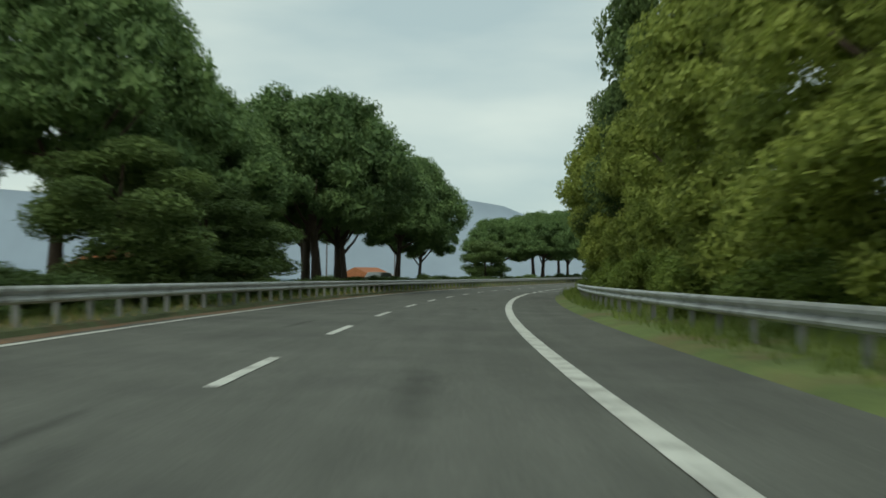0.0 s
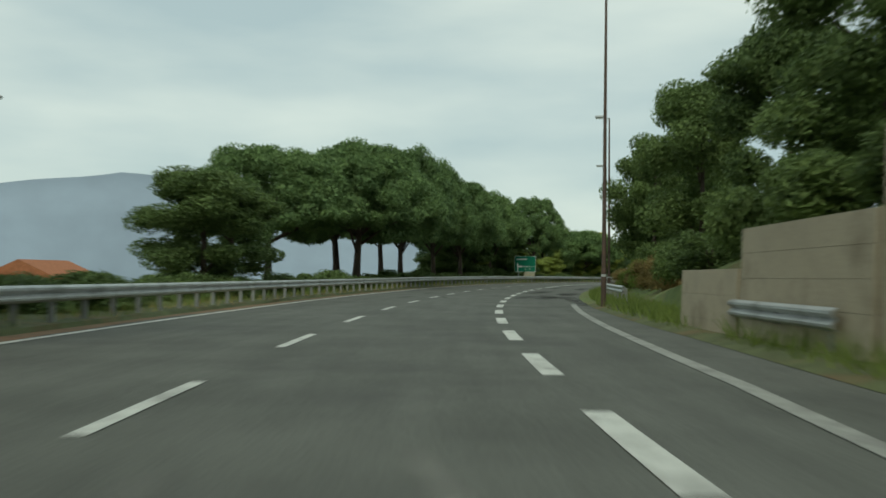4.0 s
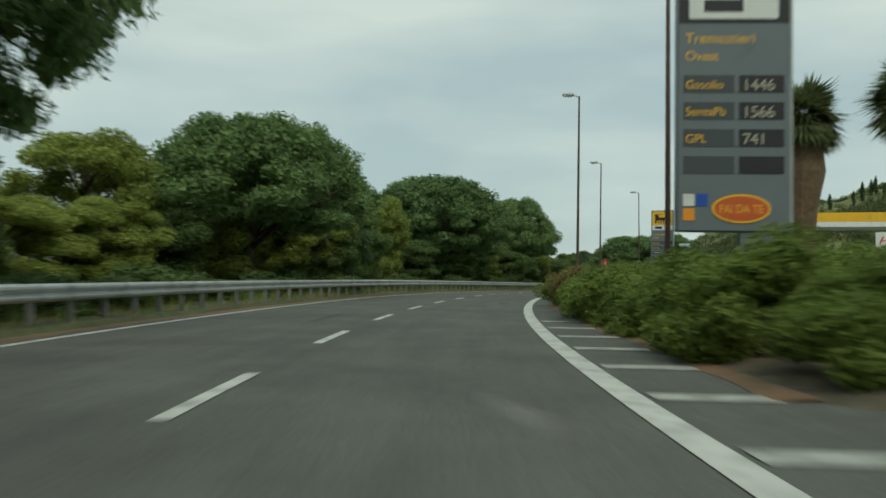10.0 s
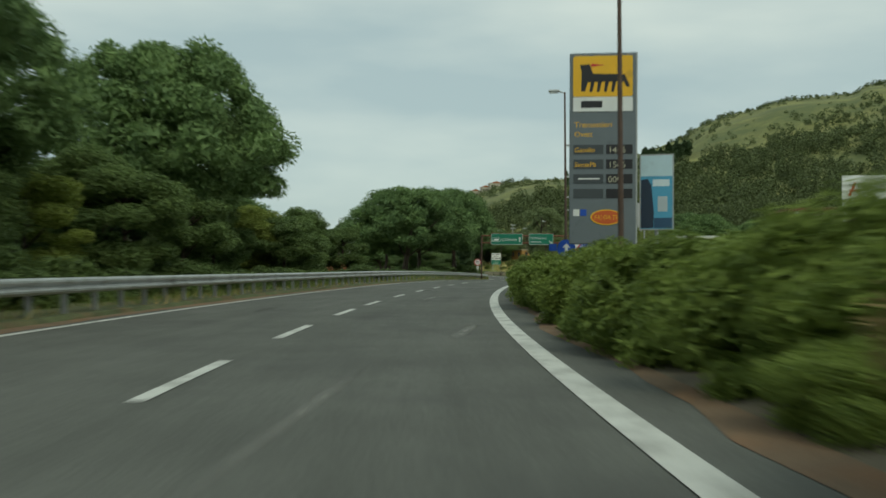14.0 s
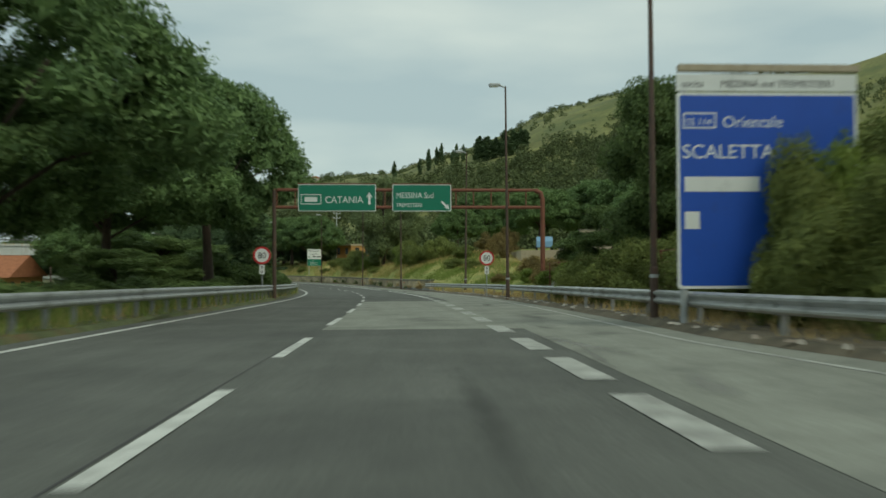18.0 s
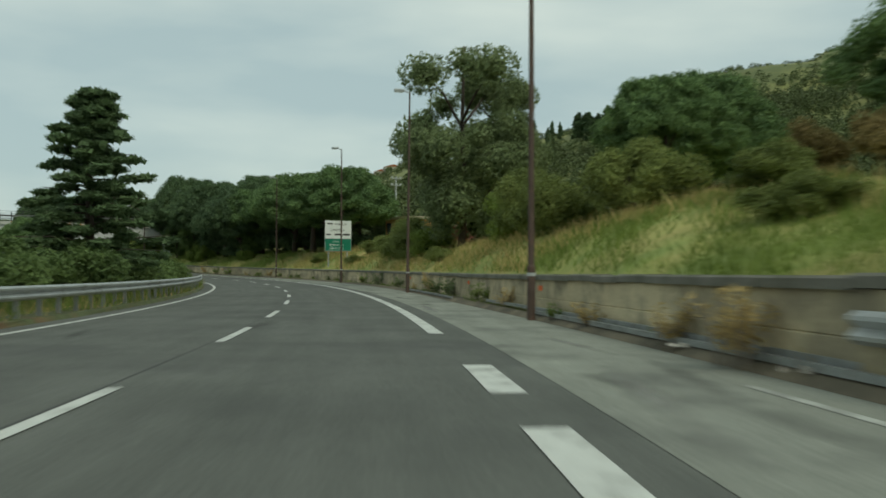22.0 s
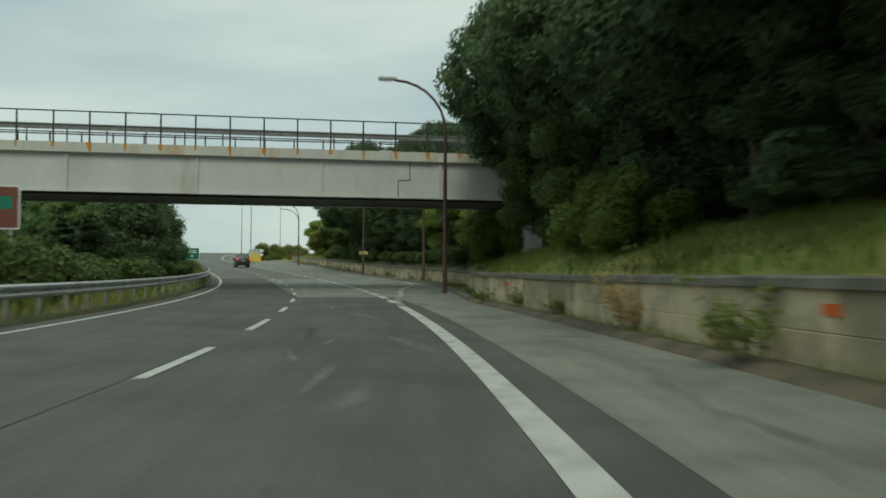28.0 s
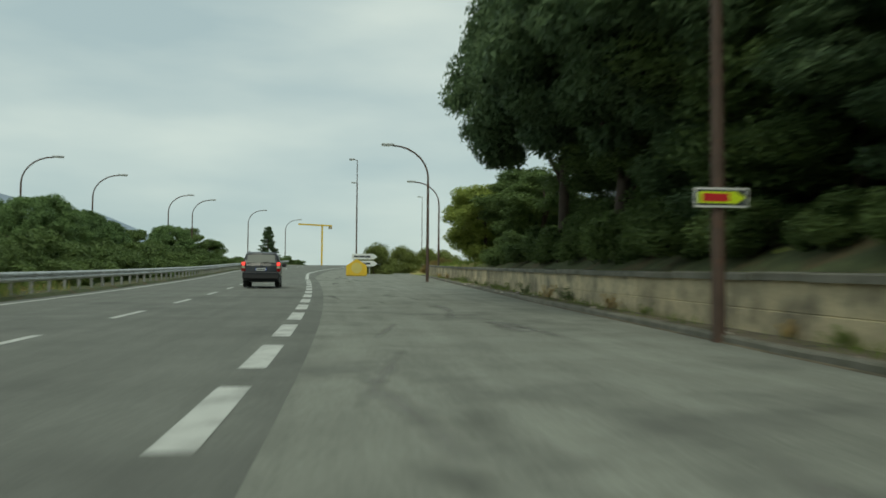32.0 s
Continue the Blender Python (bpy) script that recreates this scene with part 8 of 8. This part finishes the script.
part("pole", tube(bmesh.new(), [(0, 0, -1), (0, 0, 12.5)], [0.2, 0.12], 10), M_GREY_PAINT, t)
for z_ in (11.2, 12.3):
    part("crossbar", boxed(-0.9, 0.9, -0.06, 0.06, z_, z_ + 0.12), M_GREY_PAINT, t)
    for x in (-0.8, 0.0, 0.8):
        part("floodlight", boxed(x - 0.16, x + 0.16, -0.22, 0.0, z_ + 0.1, z_ + 0.36), M_LAMPHEAD, t)
t = empty("tower_crane", pose(524, 1246, 42, 0, 0, 12), "distant yellow tower crane", "crane")
part("mast", boxed(-0.55, 0.55, -0.55, 0.55, -80, 20), S_MARKYEL, t)
part("jib", boxed(-22, 9, -0.6, 0.6, 18.6, 19.8), S_MARKYEL, t)
part("counterweight", boxed(6.5, 9, -0.9, 0.9, 16.4, 18.6), M_CONCRETE, t)

# hillside: cypress row, scattered trees and houses on the ridge
def hill_pt(a, d):
    x, y = 200 + d * math.cos(radians(a)), 250 + d * math.sin(radians(a))
    return x, y, float(ground_height(np.array([x]), np.array([y]))[0])


hr = random.Random(77)
for a, wide in [(24.7 + 0.27 * k, 2.6) for k in range(13)] + [(28.7, 1.4), (29.2, 1.3), (29.5, 1.6), (30.1, 1.3), (30.4, 1.5), (31.0, 1.3), (31.6, 1.4), (33.2, 1.5)]:
    x, y, z = hill_pt(a, 560 + hr.uniform(-14, 14))
    c = copy_thing(CYPRESS, pose(x, y, z - 1, 0, 0, hr.uniform(0, 360)))
    k = hr.uniform(1.15, 1.6)
    c.scale = (k * wide, k * wide, k)
    c["label"] = "dark cypress in a row on the hillside"
    c["group"] = "hillside cypresses"
rng = np.random.RandomState(99)
aa = rng.uniform(-8, 56, 15000)
dd = 205 + 770 * rng.random_sample(15000) ** 0.8
hx, hy = 200 + dd * np.cos(np.radians(aa)), 250 + dd * np.sin(np.radians(aa))
dens = np.sin(hx / 31 + 2) + np.sin(hy / 27) + np.sin((hx + hy) / 53) + rng.normal(size=15000) * 0.8
wood = np.interp(dd, [200, 480, 600, 700, 900], [-1.6, -1.1, 0.2, 0.9, 1.1])
s_, n_, z_ = nearest(hx, hy)
ok = ((dens > wood) | ((np.abs(dd - 848) < 9) & (rng.random_sample(15000) < 0.45))) & (n_ < -44)
hx, hy, dd = hx[ok], hy[ok], dd[ok]
hz = ground_height(hx, hy)
clumps = []
for i in range(len(hx)):
    r = (0.8 + 2.6 * rng.random_sample() ** 1.8) * (1.5 if dd[i] < 520 else 0.9)
    clumps.append((hx[i], hy[i], hz[i] + r * 0.45, r, rng.uniform(0.75, 1.3)))
    if dd[i] < 560 and rng.random_sample() < 0.45:
        clumps.append((hx[i] + rng.uniform(-1, 1), hy[i] + rng.uniform(-1, 1), hz[i] + r * 1.5, r * 0.75, rng.uniform(0.9, 1.5)))
L_HILL = leafy("hill_shrubs", (0.05, 0.07, 0.028), (0.125, 0.155, 0.055), 0.0)
hv = scatter(rng, clumps, 85 * len(clumps), (0.95, 0.7), out=0.15)
scrub = tri_mesh("hillside_scrub", hv, L_HILL)
tagged(scrub, "dark shrubs and small trees over the dry hillside", "shrubs", kind="stuff")
for a, d, w in ((37.0, 842, 14), (37.7, 846, 9), (38.4, 846, 9)):
    x, y, z = hill_pt(a, d)
    t = empty("house", pose(x, y, z, 0, 0, a - 90 + 12), "small pale house on the hillside", "house", "hill houses")
    part("wall", boxed(-w / 2, w / 2, -4, 4, -2, 5), M_CREAM, t)
    part("roof", poly(bmesh.new(), [(-w / 2 - 0.4, 5), (w / 2 + 0.4, 5), (0, 7)], -4.4, 4.4), M_TILE, t)
    for k in range(3):
        part("window", boxed(-w / 2 + 1.5 + 3 * k, -w / 2 + 2.7 + 3 * k, -4.05, -4, 1, 3), M_GLAZE, t)

# ---- litter along the edge ----
lr = np.random.RandomState(17)
lv, lf = [], []
for k in range(150):
    s_ = lr.uniform(334, 425) if k < 110 else lr.uniform(600, 690)
    n_ = float(RIGHT_EDGE(s_)) - abs(lr.normal() * 0.45) + 0.1
    c = at(s_, n_, 0.12)
    w, l, h = lr.uniform(0.02, 0.08), lr.uniform(0.03, 0.11), lr.uniform(0.01, 0.05)
    a = lr.uniform(0, 6.28)
    o = len(lv)
    for dx, dy in ((-w, -l), (w, -l), (w, l), (-w, l)):
        x, y = dx * math.cos(a) - dy * math.sin(a), dx * math.sin(a) + dy * math.cos(a)
        lv.append((c.x + x, c.y + y, c.z - 0.02))
        lv.append((c.x + x * 0.7, c.y + y * 0.6, c.z + h))
    lf += [(o, o + 2, o + 3, o + 1), (o + 2, o + 4, o + 5, o + 3), (o + 4, o + 6, o + 7, o + 5), (o + 6, o, o + 1, o + 7), (o + 1, o + 3, o + 5, o + 7)]
M_LITTER = material("paper_litter", (0.45, 0.42, 0.37), 0.8, 0.6, 0.4, 3, dirt=(0.2, 0.12, 0.07), dirt_amount=0.5, dirt_scale=0.5)
tagged(link_mesh("litter", lv, lf, M_LITTER), "scraps of paper and plastic litter along the edge", "litter", kind="stuff")

# ---- lorry on the opposite carriageway ----
t = empty("lorry", stand(668, 21.2, 0.2, 180), "white box lorry on the opposite carriageway", "lorry")
part("cargo_box", boxed(-1.2, 1.2, -7.0, -0.2, 1.0, 3.5, bevel=0.04), S_WHITE, t)
cab = part("cab", poly(bmesh.new(), [(-1.15, 0.6), (1.15, 0.6), (1.15, 2.3), (1.0, 2.95), (-1.0, 2.95), (-1.15, 2.3)], 0.0, 1.9), S_WHITE, t)
part("windscreen", boxed(-1.0, 1.0, 1.9, 1.93, 1.75, 2.7), M_CARGLASS, cab)
part("grille", boxed(-0.8, 0.8, 1.9, 1.94, 0.85, 1.5), M_BUMP, cab)
part("bumper", boxed(-1.2, 1.2, 1.85, 2.05, 0.45, 0.8, bevel=0.03), M_BUMP, cab)
part("chassis", boxed(-0.5, 0.5, -6.8, 1.6, 0.6, 1.0), M_BUMP, t)
for x in (-1.0, 1.0):
    part("headlight", boxed(x - 0.2 if x > 0 else x - 0.1, x + 0.1 if x > 0 else x + 0.2, 1.9, 1.95, 0.9, 1.1), M_GLASSY, cab)
    for y in (0.9, -5.2):
        part("wheel", tube(bmesh.new(), [(x - 0.14, y, 0.5), (x + 0.14, y, 0.5)], [0.5, 0.5], 16), M_TYRE, t)

# ---- low growth: tufts along the verges ----
def tufts(name, s0, s1, lo, hi, count, size, mat, seed, label, hbase=None):
    r = np.random.RandomState(seed)
    s = r.uniform(s0, s1, count)
    a_, b_ = (lo(s) if callable(lo) else lo), (hi(s) if callable(hi) else hi)
    n = a_ + (b_ - a_) * r.random_sample(count)
    keep = (np.sin(s * 0.9 + n * 2.1) + np.sin(s * 0.37 + 1.7) + r.normal(size=count)) > -0.4
    s, n = s[keep], n[keep]
    x, y, z, a = axis(s)
    px, py = x - np.cos(a) * n, y - np.sin(a) * n
    pz = z + (side_height(s, n) if hbase is None else hbase)
    m = len(s)
    ln = size[0] * r.uniform(0.5, 1.3, m)
    wd = size[1] * r.uniform(0.6, 1.3, m)
    t = np.stack([r.normal(size=m) * 0.45, r.normal(size=m) * 0.45, np.ones(m)], -1)
    ph = r.uniform(0, 2 * math.pi, m)
    b = np.stack([np.cos(ph), np.sin(ph), np.zeros(m)], -1)
    p = np.stack([px, py, pz - 0.03], -1)
    v = np.stack([p - b * wd[:, None] / 2, p + b * wd[:, None] / 2, p + t * ln[:, None]], 1).reshape(-1, 3)
    return tagged(tri_mesh(name, v, mat), label, "grass", kind="stuff")


tufts("verge_grass", -10, 330, 4.95, 6.8, 16000, (0.32, 0.03), L_GRASS, 1, "uneven green grass behind the barrier", 0.1)
tufts("dry_grass", -10, 330, 4.85, 6.2, 6000, (0.26, 0.025), L_STRAW, 2, "dry grass at the barrier foot", 0.1)
tufts("verge_grass", 330, 640, 4.9, 6.6, 24000, (0.48, 0.035), L_GRASS, 3, "tall weeds under the barrier", 0.1)
tufts("dry_grass", 330, 640, 4.9, 6.4, 9000, (0.4, 0.025), L_STRAW, 4, "dry weeds under the barrier", 0.1)
tagged(sweep("gutter", 56, 112, [(lambda s: RIGHT_EDGE(s) + 0.05, 0.006), (lambda s: RIGHT_EDGE(s) - 0.3, 0.075), (lambda s: RIGHT_EDGE(s) - 1.5, 0.125)], M_VERGE, step=3), "weedy earth strip below the concrete wall", "verge", kind="structure")
tufts("verge_grass", 58, 112, lambda s: RIGHT_EDGE(s) - 0.2, lambda s: RIGHT_EDGE(s) - 1.6, 5000, (0.42, 0.035), L_GRASS, 15, "tall weeds at the foot of the concrete wall", 0.08)
tufts("verge_grass", -10, 166, lambda s: RIGHT_EDGE(s) - 0.5, lambda s: BANK_FOOT(s) - 0.6, 26000, (0.30, 0.03), L_GRASS, 5, "green verge grass", 0.08)
tufts("verge_grass", 332, 425, lambda s: RIGHT_EDGE(s) - 0.4, lambda s: BANK_FOOT(s) - 0.2, 14000, (0.34, 0.03), L_STRAW, 6, "dry weeds and litter along the edge", 0.08)
tufts("verge_grass", 424, 690, lambda s: RIGHT_EDGE(s) - 0.25, lambda s: WALL_N(s) + 0.02, 9000, (0.22, 0.025), L_GRASS, 7, "weeds at the foot of the wall", 0.08)
tufts("bank_grass", 385, 600, lambda s: BANK_FOOT(s) - 0.3, lambda s: BANK_FOOT(s) - 9, 60000, (0.36, 0.04), L_GRASS, 8, "rough green grass on the bank")
tufts("dry_grass", 440, 522, lambda s: BANK_FOOT(s) - 0.3, lambda s: BANK_FOOT(s) - 11, 24000, (0.5, 0.035), L_STRAW, 9, "straw-coloured dry grass on the bank")
tufts("dry_grass", 390, 440, lambda s: BANK_FOOT(s) - 3.5, lambda s: BANK_FOOT(s) - 13, 6500, (0.55, 0.035), L_STRAW, 19, "straw-coloured reeds high on the bank")
tufts("bank_grass", 400, 445, lambda s: BANK_FOOT(s) - 0.3, lambda s: BANK_FOOT(s) - 9, 16000, (0.34, 0.04), L_GRASS, 21, "lush green grass on the bank")
tufts("bank_grass", 522, 570, lambda s: BANK_FOOT(s) - 0.3, lambda s: BANK_FOOT(s) - 6, 14000, (0.22, 0.04), L_GRASS, 22, "short bright green grass above the wall")
tufts("dry_grass", 655, 720, lambda s: BANK_FOOT(s) - 0.3, lambda s: BANK_FOOT(s) - 8, 9000, (0.5, 0.04), L_GRASS, 10, "grass on the bank by the exit")

for o in _protos:
    if o not in _used:
        for q in list(o.children_recursive) + [o]:
            bpy.data.objects.remove(q)
